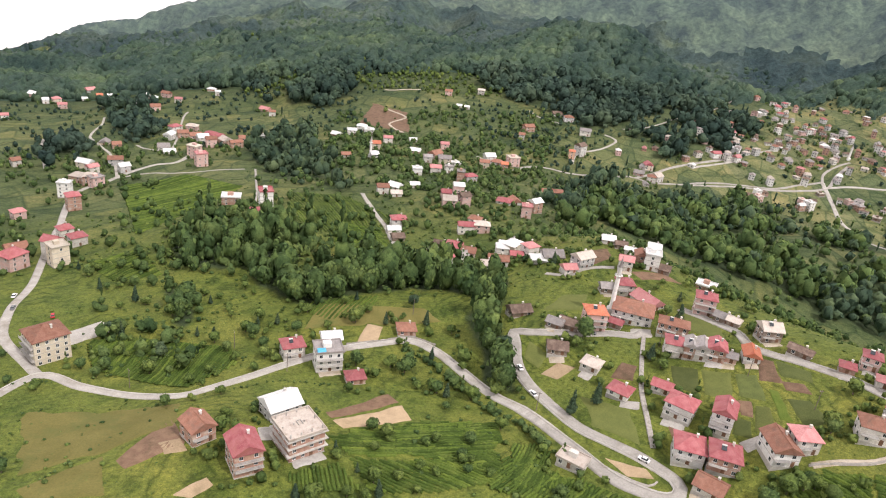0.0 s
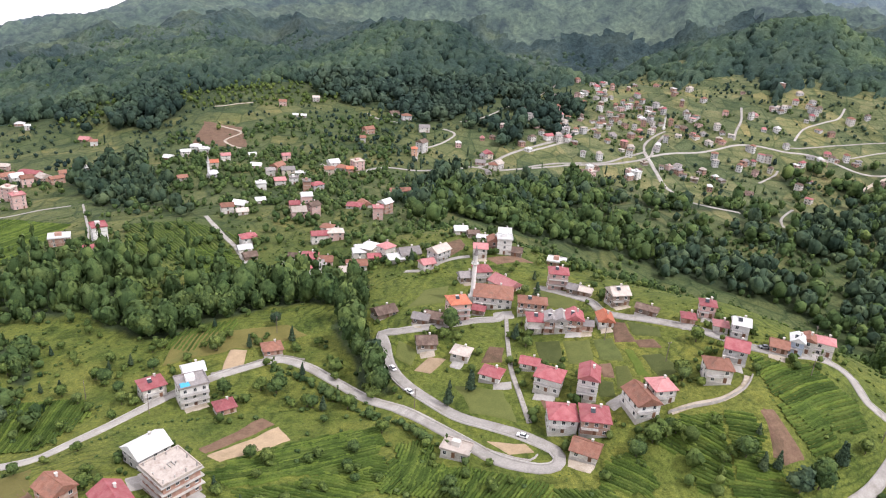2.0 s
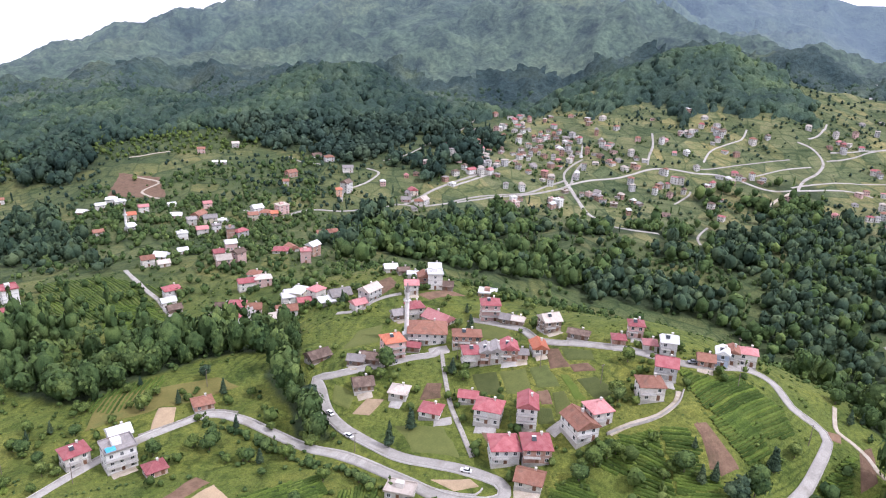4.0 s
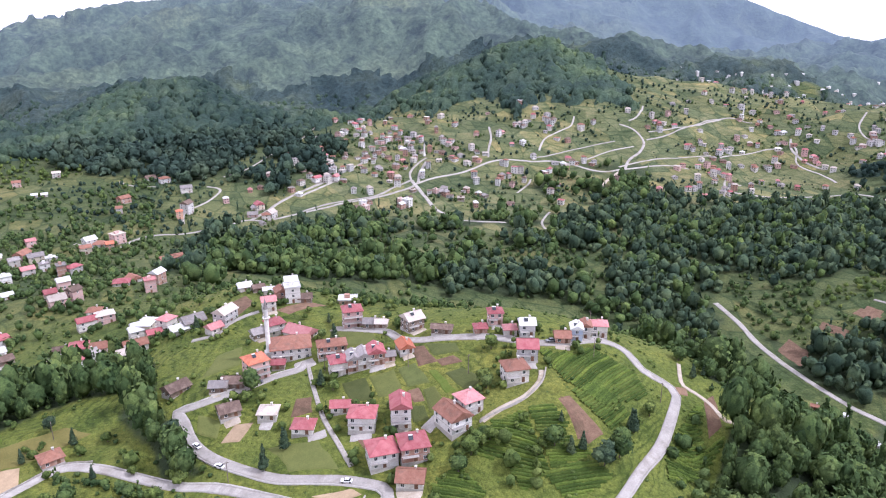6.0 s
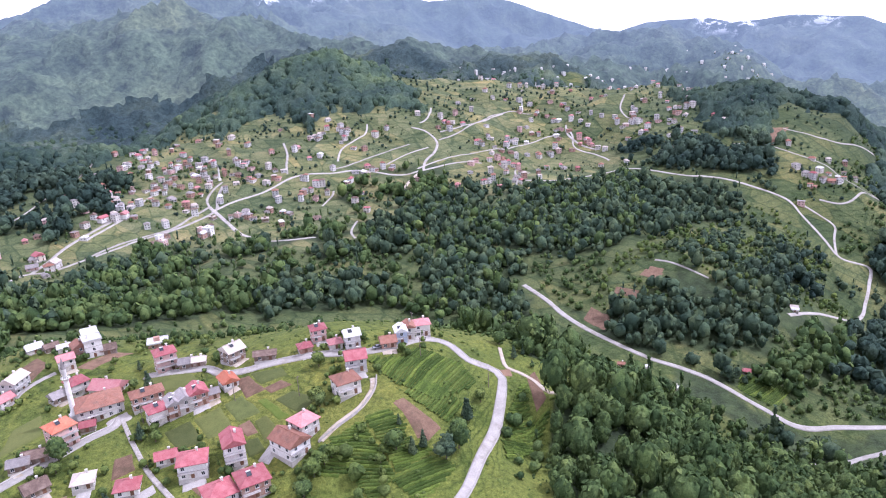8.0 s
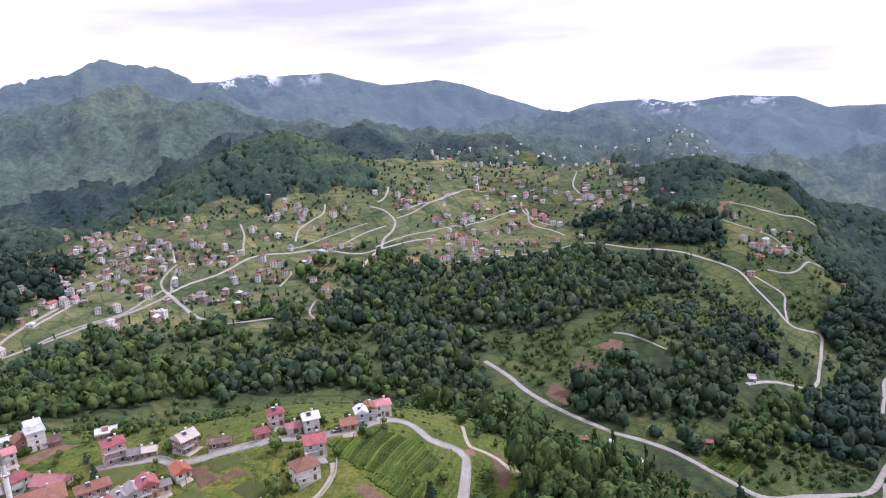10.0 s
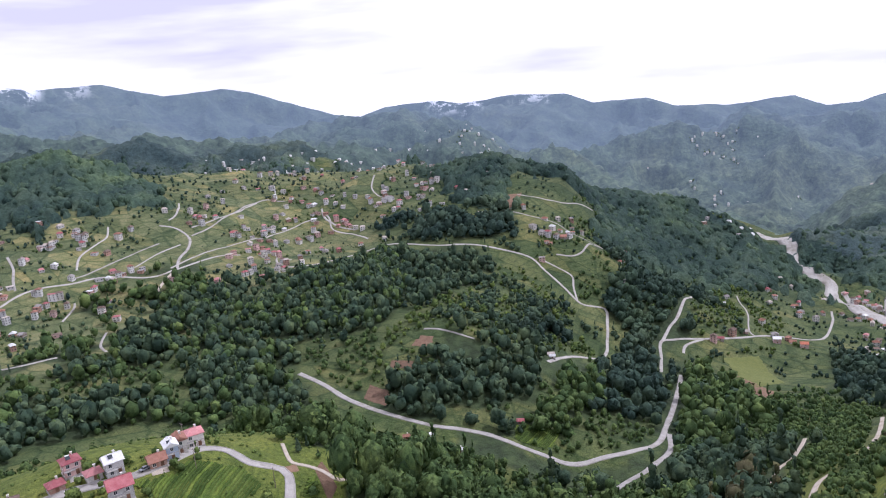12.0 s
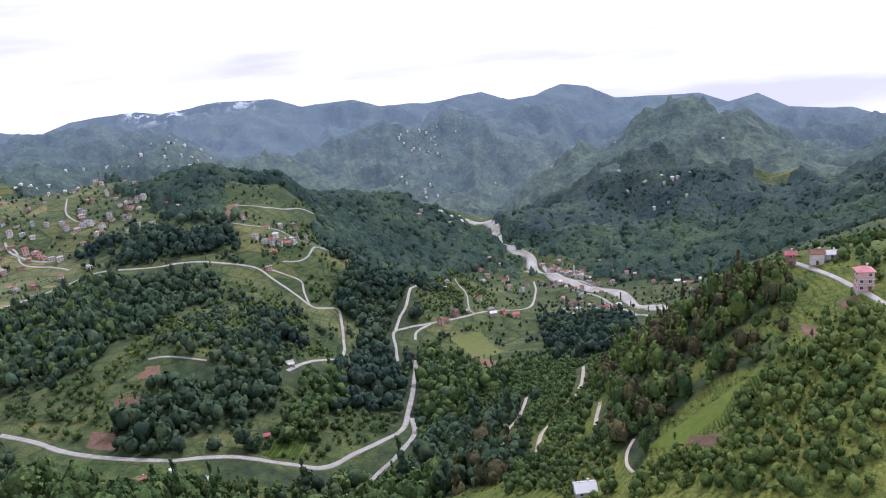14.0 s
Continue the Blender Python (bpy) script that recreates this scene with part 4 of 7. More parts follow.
road("plateau_road", 4.6, [(370, 799), (365, 752), (361, 712), (369, 680), (372, 630), (399, 623)])
road("plateau_road", 3, [(370, 799), (379, 821), (403, 847), (421, 860)])
road("plateau_road", 3.6, [(366, 785), (403, 796), (443, 800), (486, 809), (512, 805), (543, 787), (580, 775), (613, 734), (648, 725)])
road("plateau_road", 3.6, [(648, 725), (674, 747), (711, 767), (738, 791), (743, 819), (731, 838)])
road("plateau_road", 3, [(648, 725), (689, 725), (718, 719), (743, 704)])
road("plateau_road", 3, [(552, 917), (530, 874), (509, 845), (495, 822)])
road("plateau_road", 2.6, [(572, 815), (600, 844), (635, 861), (664, 869), (684, 887)])
road("plateau_road", 2.8, [(830, 899), (784, 855), (754, 844)])
road("plateau_road", 2.4, [(477, 722), (502, 735), (512, 745)])
road("plateau_road", 2.6, [(474, 649), (440, 615), (429, 593)])
road("plateau_road", 2.4, [(763, 809), (835, 805), (932, 830)])
road("plateau_road", 2.6, [(941, 702), (929, 682), (908, 662), (904, 623), (885, 584)])
road("plateau_road", 2.6, [(1064, 675), (1030, 661), (1006, 635), (1004, 620)])
road("plateau_road", 2.2, [(615, 770), (665, 779), (712, 782)])
road("plateau_road", 2.4, [(764, 633), (732, 627), (696, 599)])
road("plateau_road", 2.4, [(546, 797), (568, 796), (606, 803), (653, 805), (696, 805)])
road("plateau_road", 2.4, [(645, 733), (699, 740), (763, 739), (808, 728)])
road("plateau_road", 2.4, [(745, 793), (809, 797), (910, 827), (957, 829), (973, 801)])
road("plateau_road", 2.4, [(817, 719), (863, 723), (901, 718), (925, 703)])
road("plateau_road", 3.0, [(948, 709), (929, 691), (919, 664), (918, 628)])
road("plateau_road", 2.6, [(795, 680), (746, 644), (719, 606)])
road("farm_track", 4.0, [(639, 722), (615, 713), (578, 690)])
road("hill_lane", 3.4, [(714, 618), (736, 584), (777, 563), (823, 547), (845, 523), (838, 456), (855, 414), (867, 378), (878, 330), (864, 303), (845, 271), (827, 245), (842, 221), (803, 208), (761, 198), (721, 192), (650, 206), (598, 212)])
road("hill_lane", 2.6, [(884, 309), (884, 290), (879, 272), (858, 264), (827, 250)])
road("hill_lane", 2.4, [(986, 393), (989, 364), (1001, 329), (994, 306), (1008, 278), (1039, 273), (933, 273), (907, 301)])
road("hill_lane", 2.0, [(551, 314), (554, 287), (561, 268)])
road("hill_lane", 2.2, [(1055, 409), (1071, 373), (1113, 341), (1157, 318)])
road("gorge_road", 4.6, [(468, 397), (458, 366), (443, 335), (435, 306), (432, 279), (433, 250), (441, 226), (446, 208), (449, 185), (454, 167), (460, 150), (480, 134), (501, 114), (533, 101), (577, 102), (632, 104), (735, 114)])
road("gorge_road", 4.2, [(560, 97), (520, 90), (482, 98), (456, 112), (410, 122)])
road("gorge_road", 3.4, [(726, 133), (767, 140), (805, 147), (823, 134), (850, 105), (891, 68), (927, 39), (958, 13), (1004, -20), (1135, -37), (1223, -38)])
road("gorge_road", 3.4, [(809, 146), (848, 144), (895, 139), (1018, 141), (1093, 142)])
road("gorge_road", 3.0, [(797, 121), (819, 121), (850, 105)])
road("hill_lane", 2.0, [(1130, 93), (1034, 71), (930, 62), (910, 54)])
road("riverbed", 26, [(1690, 105), (1654, 82), (1584, 29), (1518, 24), (1410, -4), (1385, -39), (1331, -43), (1234, -79), (1185, -127), (1108, -180), (854, -193)])
road("river_road", 7, [(1349, -61), (1239, -84), (1211, -130), (1131, -175)])
road("river_road", 6, [(1166, -97), (1074, -148), (831, -161)])
road("slope_track", 2.9, [(425, 15), (463, 13), (490, 4), (552, -3)])
road("slope_track", 3.2, [(337, -5), (396, -8), (411, -15)])
road("slope_track", 2.9, [(428, -26), (438, -35), (500, -45), (587, -55)])
road("slope_track", 2.2, [(308, -32), (324, -35), (347, -40)])
road("slope_track", 1.3, [(251, -40), (260, -39), (270, -41), (277, -45)])
road("spur_road", 2.2, [(348, -137), (316, -140), (292, -141), (272, -142)])
road("quarry_track", 2.9, [(-133, 871), (-102, 833), (-116, 801), (-94, 764)])
road("quarry_track", 3.2, [(-150, 965), (-132, 962), (-101, 975)])
road("hamlet_lane", 2.9, [(87, 726), (96, 767), (126, 802), (144, 830), (133, 850)])
road("hamlet_lane", 2.5, [(43, 925), (61, 894), (83, 874)])
road("hamlet_lane", 2.2, [(157, 876), (201, 898), (251, 957), (338, 1075)])


def field(kind, corners):
    """A plot with ragged edges, laid over the ground."""
    mat_, label = FIELD_KINDS[kind]
    a, b, c, d = [np.array(p, float) for p in corners]
    n = int(np.clip(np.hypot(*(c - a)) / 2.0, 12, 40))
    u, v = np.meshgrid(np.linspace(0, 1, n), np.linspace(0, 1, n))
    u, v = u[..., None], v[..., None]
    p = (a * (1 - u) + b * u) * (1 - v) + (d * (1 - u) + c * u) * v
    ragged = 0.025 * np.hypot(*(c - a))
    p[..., 0] += ragged * value_noise(p[..., 0], p[..., 1], 5, 51)
    p[..., 1] += ragged * value_noise(p[..., 0], p[..., 1], 5, 52)
    z = height(p[..., 0], p[..., 1]) + 0.22
    z[0], z[-1], z[:, 0], z[:, -1] = z[0] - 0.6, z[-1] - 0.6, z[:, 0] - 0.6, z[:, -1] - 0.6
    k = np.arange(n * n).reshape(n, n)
    q = np.stack([k[:-1, :-1], k[:-1, 1:], k[1:, 1:], k[1:, :-1]], -1).reshape(-1, 4)
    if (b - a)[0] * (d - a)[1] - (b - a)[1] * (d - a)[0] < 0:
        q = q[:, ::-1]
    ob = new("field", mesh_of("field", np.concatenate([p, z[..., None]], -1).reshape(-1, 3), q, mat_, flat=False))
    tagged(ob, label, "field", kind="structure")
    if kind != "hay":
        take(p[..., 0].ravel(), p[..., 1].ravel(), 0.5)


field("soil", [(197, 184), (205, 182), (201, 177), (196, 180)])
field("soil", [(-44, 203), (-23, 225), (-18, 219), (-40, 199)])
field("dry", [(-40, 198), (-17, 218), (-11, 207), (-35, 194)])
field("soil", [(143, 186), (148, 186), (151, 166), (141, 163)])
field("soil", [(101, 225), (106, 224), (104, 214), (100, 216)])
field("soil", [(64, 249), (70, 246), (67, 235), (58, 238)])
field("dry", [(40, 248), (47, 244), (39, 237), (32, 241)])
field("soil", [(115, 251), (120, 248), (119, 232), (111, 235)])
field("soil", [(118, 235), (126, 232), (127, 225), (118, 229)])
field("soil", [(75, 214), (80, 214), (81, 206), (76, 202)])
field("dry", [(-42, 276), (-34, 275), (-34, 263), (-44, 257)])
field("dry", [(51, 196), (66, 190), (68, 186), (59, 187)])
field("soil", [(-98, 162), (-91, 190), (-78, 172), (-93, 159)])
field("dry", [(-89, 172), (-82, 175), (-77, 169), (-84, 166)])
field("dry", [(-75, 150), (-67, 160), (-64, 157), (-68, 150)])
field("soil", [(57, 363), (72, 367), (74, 353), (61, 342)])
field("soil", [(79, 337), (100, 342), (107, 334), (83, 327)])
field("hay", [(-147, 191), (-94, 202), (-86, 182), (-123, 153)])
field("hay", [(-120, 148), (-103, 168), (-91, 148), (-112, 143)])
field("hay", [(-68, 292), (-18, 295), (-9, 282), (-70, 267)])
field("crop", [(82, 247), (92, 244), (89, 227), (80, 231)])
field("meadow", [(92, 244), (104, 242), (100, 222), (90, 227)])
field("crop", [(104, 241), (112, 240), (111, 222), (102, 226)])
field("meadow", [(106, 222), (111, 221), (110, 205), (102, 208)])
field("crop", [(98, 216), (103, 213), (101, 204), (95, 207)])
field("crop", [(117, 226), (125, 223), (128, 210), (118, 207)])
field("crop", [(120, 249), (131, 239), (129, 232), (119, 237)])
field("meadow", [(46, 229), (64, 220), (66, 200), (50, 211)])
field("meadow", [(28, 262), (37, 252), (32, 243), (26, 251)])
field("bright", [(267, -45), (267, -90), (254, -75), (251, -58)])
field("soil", [(288, -116), (275, -120), (267, -116), (277, -112)])
field("meadow", [(97, 301), (109, 275), (107, 262), (92, 275)])
field("meadow", [(45, 310), (58, 311), (52, 291), (33, 289)])
field("bright", [(113, 232), (116, 230), (116, 210), (112, 212)])
field("soil", [(-153, 800), (-152, 895), (-104, 857), (-87, 765)])
field("dry", [(88, 163), (100, 158), (98, 155), (88, 158)])
field("soil", [(259, -63), (239, -72), (236, -66), (252, -60)])
field("soil", [(288, -130), (290, -138), (283, -138), (281, -130)])
field("soil", [(774, 61), (728, 24), (679, 32), (726, 56)])
field("soil", [(468, 324), (460, 298), (442, 293), (444, 316)])
field("soil", [(460, 319), (467, 303), (451, 295), (445, 314)])
field("soil", [(145, 188), (148, 174), (151, 166), (138, 166)])
field("soil", [(205, 174), (215, 177), (202, 160), (194, 159)])
field("soil", [(542, 314), (543, 299), (531, 297), (530, 310)])

field("meadow", [(822, 83), (859, 46), (778, 15), (731, 40)])
field("soil", [(757, 66), (731, 37), (685, 29), (710, 51)])
field("soil", [(536, 315), (538, 296), (526, 296), (526, 316)])
field("soil", [(503, 324), (509, 302), (497, 298), (494, 319)])
field("soil", [(1047, 420), (1068, 405), (992, 395), (986, 405)])
# ================= houses =================
WALL_WORDS = {"white": "white plastered", "plaster": "bare plastered", "grey": "grey rendered", "brick": "bare brick", "wood": "weathered timber", "pinkwall": "pink rendered",
              "cream": "cream rendered", "bluewall": "pale blue", "orangewall": "orange rendered"}
ROOF_WORDS = {"red": "red", "pink": "faded pink", "orange": "orange tiled", "brown": "brown tiled", "dark": "dark tiled", "slate": "grey sheet", "white": "white metal", "pale": "pale dusty", "cream": "cream"}
COUNT_WORDS = {1: "one-storey", 2: "two-storey", 3: "three-storey", 4: "four-storey"}
STOREY = 2.8


def window_mesh():
    bm = bmesh.new()
    block(bm, -0.62, -0.06, -0.72, 0.62, 0.05, 0.72, 0)
    block(bm, -0.70, -0.14, -0.80, 0.70, 0.04, -0.72, 0)
    me = bpy.data.meshes.new("window")
    bm.to_mesh(me)
    bm.free()
    me.materials.append(FRAME)
    bm = bmesh.new()
    block(bm, -0.53, -0.085, -0.63, -0.04, -0.03, 0.63)
    block(bm, 0.04, -0.085, -0.63, 0.53, -0.03, 0.63)
    pane = bpy.data.meshes.new("pane")
    bm.to_mesh(pane)
    bm.free()
    pane.materials.append(GLASS)
    bm = bmesh.new()
    bm.from_mesh(me)
    block(bm, -0.53, -0.085, -0.63, -0.04, -0.03, 0.63, 1)
    block(bm, 0.04, -0.085, -0.63, 0.53, -0.03, 0.63, 1)
    whole = bpy.data.meshes.new("window")
    bm.to_mesh(whole)
    bm.free()
    whole.materials.append(FRAME)
    whole.materials.append(GLASS)
    return me, pane, whole


WINDOW, PANE, FAR_WINDOW = window_mesh()


def door_mesh():
    bm = bmesh.new()
    block(bm, -0.5, -0.06, 0, 0.5, 0.05, 2.1, 0, 0.02)
    block(bm, -0.6, -0.03, 0, -0.5, 0.04, 2.2)
    block(bm, 0.5, -0.03, 0, 0.6, 0.04, 2.2)
    me = bpy.data.meshes.new("door")
    bm.to_mesh(me)
    bm.free()
    me.materials.append(DOOR)
    return me


DOOR_MESH = door_mesh()


def chimney_mesh():
    bm = bmesh.new()
    block(bm, -0.35, -0.35, -1.2, 0.35, 0.35, 1.0)
    block(bm, -0.45, -0.45, 1.0, 0.45, 0.45, 1.15)
    me = bpy.data.meshes.new("chimney")
    bm.to_mesh(me)
    bm.free()
    me.materials.append(WALLS["plaster"])
    return me


CHIMNEY = chimney_mesh()


def pitched(bm, w, d, z, rise, over, hip):
    """A roof of sloping slabs with thickness, ridge along the longer side."""
    long_x = w >= d
    a, b = (w / 2 + over, d / 2 + over) if long_x else (d / 2 + over, w / 2 + over)
    inset = min(a * 0.95, b * 1.0) if hip else 0.0
    low = z - rise * over / (b - over + 0.01) * 0.6
    pts = [(-a, -b, low), (a, -b, low), (a, b, low), (-a, b, low), (-a + inset, 0, z + rise), (a - inset, 0, z + rise)]
    if not long_x:
        pts = [(-y, x, h) for x, y, h in pts]
    top = [bm.verts.new(p) for p in pts]
    bot = [bm.verts.new((p[0], p[1], p[2] - 0.22)) for p in pts[:4]]
    for f in ((0, 1, 5, 4), (2, 3, 4, 5)):
        bm.faces.new([top[i] for i in f])
    bm.faces.new([top[i] for i in (1, 2, 5)])
    bm.faces.new([top[i] for i in (3, 0, 4)])
    for i in range(4):
        bm.faces.new([bot[i], bot[(i + 1) % 4], top[(i + 1) % 4], top[i]])
    bm.faces.new(list(reversed(bot)))
    bmesh.ops.recalc_face_normals(bm, faces=bm.faces)


GARDENS, APRONS = [], []


def house(x, y, turn, w, d, storeys, roof, roof_col, wall_col, detail=None, name="house", label=None):
    r = math.hypot(x, y)
    near = r < 350 if detail is None else detail
    word = {"hip": "hipped roof", "gable": "gabled roof", "flat": "flat roof", "ruin": "unfinished flat roof"}[roof]
    lab = label or f"{WALL_WORDS[wall_col]} {COUNT_WORDS[storeys]} house with {ROOF_WORDS[roof_col]} {word}"
    corners = [height(x + a * math.cos(radians(turn)) - b * math.sin(radians(turn)), y + a * math.sin(radians(turn)) + b * math.cos(radians(turn)))
               for a in (-w / 2, w / 2) for b in (-d / 2, d / 2)]
    base = float(np.mean(corners)) + 0.3
    drop = base - float(min(corners)) + 0.6
    home = thing(name, x, y, turn, lab, "house", "village houses", base)
    GARDENS.append((x, y, max(w, d) / 2))
    if near and rng.random() < 0.5:
        APRONS.append((x, y, turn, w, d))
    take(x, y, max(w, d) / 2 + 1.2)
    top = storeys * STOREY + (0.2 if storeys > 1 else 0.0)
    bm = bmesh.new()
    block(bm, -w / 2, -d / 2, 0, w / 2, d / 2, top)
    if roof == "gable":
        hx, hy, up = w / 2, d / 2, 0.30 * min(w, d)
        ridge = [(-hx, 0), (hx, 0)] if w >= d else [(0, -hy), (0, hy)]
        for rx, ry in ridge:
            ends = [(rx, -hy), (rx, hy)] if w >= d else [(-hx, ry), (hx, ry)]
            v = [bm.verts.new((*e, top)) for e in ends] + [bm.verts.new((rx, ry, top + up - 0.1))]
            bm.faces.new(v)
    part("wall", bm, WALLS[wall_col], home)
    bm = bmesh.new()
    block(bm, -w / 2 - 0.12, -d / 2 - 0.12, -drop, w / 2 + 0.12, d / 2 + 0.12, 0.25)
    part("plinth", bm, CONCRETE if near else STONE, home)
    bm = bmesh.new()
    if roof in ("hip", "gable"):
        rise = (0.26 if roof == "hip" else 0.30) * min(w, d)
        pitched(bm, w, d, top + 0.02, rise, 0.6, roof == "hip")
        lid = part("roof", bm, ROOFS[roof_col], home, f"{ROOF_WORDS[roof_col]} {word}")
        if near or r < 500:
            shared("chimney", CHIMNEY, lid, (w * 0.18, d * 0.12, top + rise * 0.75))
            rib = bmesh.new()
            if w >= d:
                block(rib, -w / 2 * (0.3 if roof == "hip" else 1.05), -0.14, top + rise - 0.05, w / 2 * (0.3 if roof == "hip" else 1.05), 0.14, top + rise + 0.12)
            else:
                block(rib, -0.14, -d / 2 * (0.3 if roof == "hip" else 1.05), top + rise - 0.05, 0.14, d / 2 * (0.3 if roof == "hip" else 1.05), top + rise + 0.12)
            part("ridge_cap", rib, ROOFS[roof_col], lid)
        if near and storeys > 1 and rng.random() < 0.6:
            bm = bmesh.new()
            bmesh.ops.create_cone(bm, cap_ends=True, segments=10, radius1=0.28, radius2=0.28, depth=1.5, matrix=Matrix.Translation((-w * 0.12, -d * 0.10, top + rise * 0.8 + 0.55)) @ Matrix.Rotation(math.pi / 2, 4, "Y"))
            heater = part("water_heater", bm, FRAME, lid, "white water heater tank")
            bm = bmesh.new()
            bmesh.ops.create_cube(bm, size=1, matrix=Matrix.Translation((-w * 0.12, -d * 0.10 - 0.8, top + rise * 0.8 + 0.05)) @ Matrix.Rotation(0.6, 4, "X") @ Matrix.Diagonal((1.6, 1.7, 0.08, 1)))
            part("panel", bm, GLASS, heater, "dark glass collector")
    else:
        block(bm, -w / 2 - 0.5, -d / 2 - 0.5, top, w / 2 + 0.5, d / 2 + 0.5, top + 0.25)
        for s in (-1, 1):
            block(bm, -w / 2 - 0.5, s * (d / 2 + 0.4) - 0.12, top + 0.25, w / 2 + 0.5, s * (d / 2 + 0.4) + 0.12, top + 0.75)
            block(bm, s * (w / 2 + 0.38) - 0.12, -d / 2 - 0.28, top + 0.25, s * (w / 2 + 0.38) + 0.12, d / 2 + 0.28, top + 0.74)
        lid = part("roof", bm, ROOFS[roof_col], home, f"{ROOF_WORDS[roof_col]} {word}")
        if roof != "ruin":
            bm = bmesh.new()
            block(bm, -w * 0.2, -d * 0.1, top + 0.25, w * 0.12, d * 0.22, top + 2.2)
            part("stair_head", bm, WALLS[wall_col], lid)
        if roof == "ruin":
            for i in range(4):
                for j in range(3):
                    bm = bmesh.new()
                    cx, cy = -w / 2 + 0.6 + i * (w - 1.2) / 3, -d / 2 + 0.6 + j * (d - 1.2) / 2
                    block(bm, cx - 0.18, cy - 0.18, top + 0.25, cx + 0.18, cy + 0.18, top + 0.25 + rng.uniform(0.6, 1.6))
                    part("column", bm, CONCRETE, lid)
            bm = bmesh.new()
            for a, b_ in ((-0.5, 0.0), (0.9, 0.0)):
                block(bm, a, -1.0, top + 0.25, a + 0.16, 1.2, top + 0.75)
            block(bm, -0.5, 1.2, top + 0.25, 1.06, 1.36, top + 0.74)
            part("stair_well", bm, CONCRETE, lid, "raw concrete stairwell rim")
    # openings
    for side, (length, off, ang) in enumerate(((w, d / 2, 0), (d, w / 2, 90), (w, d / 2, 180), (d, w / 2, 270))):
        n = max(1, int(length / 3.0)) if near else max(1, int(length / 4.4))
        if not near and side == 2:
            continue
        for s in range(storeys):
            for k in range(n):
                at = -length / 2 + length * (k + 0.5) / n + rng.uniform(-0.15, 0.15)
                if side == 0 and s == 0 and k == n // 2:
                    lx, ly, name_, me, zz = at, -off, "door", DOOR_MESH, 0.25
                elif rng.random() < 0.1:
                    continue
                else:
                    lx, ly, name_, me, zz = at, -off, "window", WINDOW if near else FAR_WINDOW, s * STOREY + 1.55
                c_, s_ = math.cos(radians(ang)), math.sin(radians(ang))
                o = shared(name_, me, home, (lx * c_ - ly * s_, lx * s_ + ly * c_, zz), ang)
                if name_ == "window" and near:
                    shared("pane", PANE, o, (0, 0, 0))
    if storeys > 1 and near and roof != "ruin":
        for s in range(1, storeys):
            bm = bmesh.new()
            x0, x1 = (-w / 2, w / 2) if storeys > 2 else (-w / 2, w * 0.1)
            block(bm, x0, -d / 2 - 1.3, s * STOREY - 0.16, x1, -d / 2 + 0.02, s * STOREY)
            slab = part("balcony", bm, CONCRETE, home, "concrete balcony slab")
            bm = bmesh.new()
            block(bm, x0, -d / 2 - 1.28, s * STOREY + 0.85, x1, -d / 2 - 1.2, s * STOREY + 0.95)
            block(bm, x0, -d / 2 - 1.26, s * STOREY + 0.4, x1, -d / 2 - 1.22, s * STOREY + 0.46)
            for k in range(6):
                px = x0 + 0.05 + (x1 - x0 - 0.1) * k / 5
                block(bm, px - 0.03, -d / 2 - 1.27, s * STOREY, px + 0.03, -d / 2 - 1.21, s * STOREY + 0.85)
            part("railing", bm, RAIL, slab, "thin iron railing")
    if storeys > 1 and roof != "ruin":
        bm = bmesh.new()
        for s in range(1, storeys):
            z = s * STOREY
            block(bm, -w / 2 - 0.05, -d / 2 - 0.05, z - 0.12, w / 2 + 0.05, d / 2 + 0.05, z + 0.1)
        part("floor_band", bm, CONCRETE, home)
    elif roof == "ruin":
        for s in range(1, storeys + 1):
            bm = bmesh.new()
            z = s * STOREY - 0.15
            block(bm, -w / 2 - 0.9, -d / 2 - 0.9, z - 0.12, w / 2 + 0.9, d / 2 + 0.9, z + 0.12)
            part("floor_slab", bm, CONCRETE, home, "raw concrete floor slab")
    return home



# ring
house(79, 197, -10, 9.5, 9.5, 2, "hip", "red", "white")
house(89, 193, -13, 9.5, 9.5, 2, "hip", "red", "brick")
house(83, 182, -32, 8.6, 7.7, 1, "gable", "brown", "plaster")
house(92, 210, -21, 6.9, 9.5, 3, "gable", "red", "white")
house(80, 217, -30, 9.5, 8.6, 2, "hip", "red", "white")
house(76, 230, -23, 6.9, 5.2, 1, "gable", "red", "plaster")
house(106, 196, 7, 8.6, 11.2, 2, "gable", "brown", "white")
house(114, 199, 5, 7.7, 7.7, 2, "hip", "pink", "plaster")
house(136, 203, -14, 8.8, 8.2, 2, "hip", "brown", "plaster")
house(147, 211, -30, 7.7, 7.7, 2, "gable", "red", "grey")
house(61, 228, -30, 7.7, 6.9, 1, "hip", "red", "white")
house(52, 244, -27, 6.9, 6.9, 1, "hip", "pale", "plaster")
house(39, 254, 1, 7.7, 6.9, 1, "gable", "dark", "wood")
house(85, 255, -8, 8.6, 7.7, 2, "hip", "red", "plaster")
house(90, 253, -12, 5.2, 7.7, 2, "gable", "slate", "brick")
house(94, 252, -12, 5.2, 7.7, 2, "gable", "slate", "plaster")
house(99, 251, -13, 6.9, 7.7, 2, "gable", "red", "brick")
house(103, 249, -14, 6.9, 4.3, 1, "gable", "slate", "brick")
house(87, 271, -13, 12.0, 6.9, 2, "hip", "brown", "brick")
house(55, 275, 9, 8.6, 8.6, 3, "hip", "orange", "pinkwall")
house(45, 272, -24, 8.6, 6.0, 1, "gable", "dark", "wood")
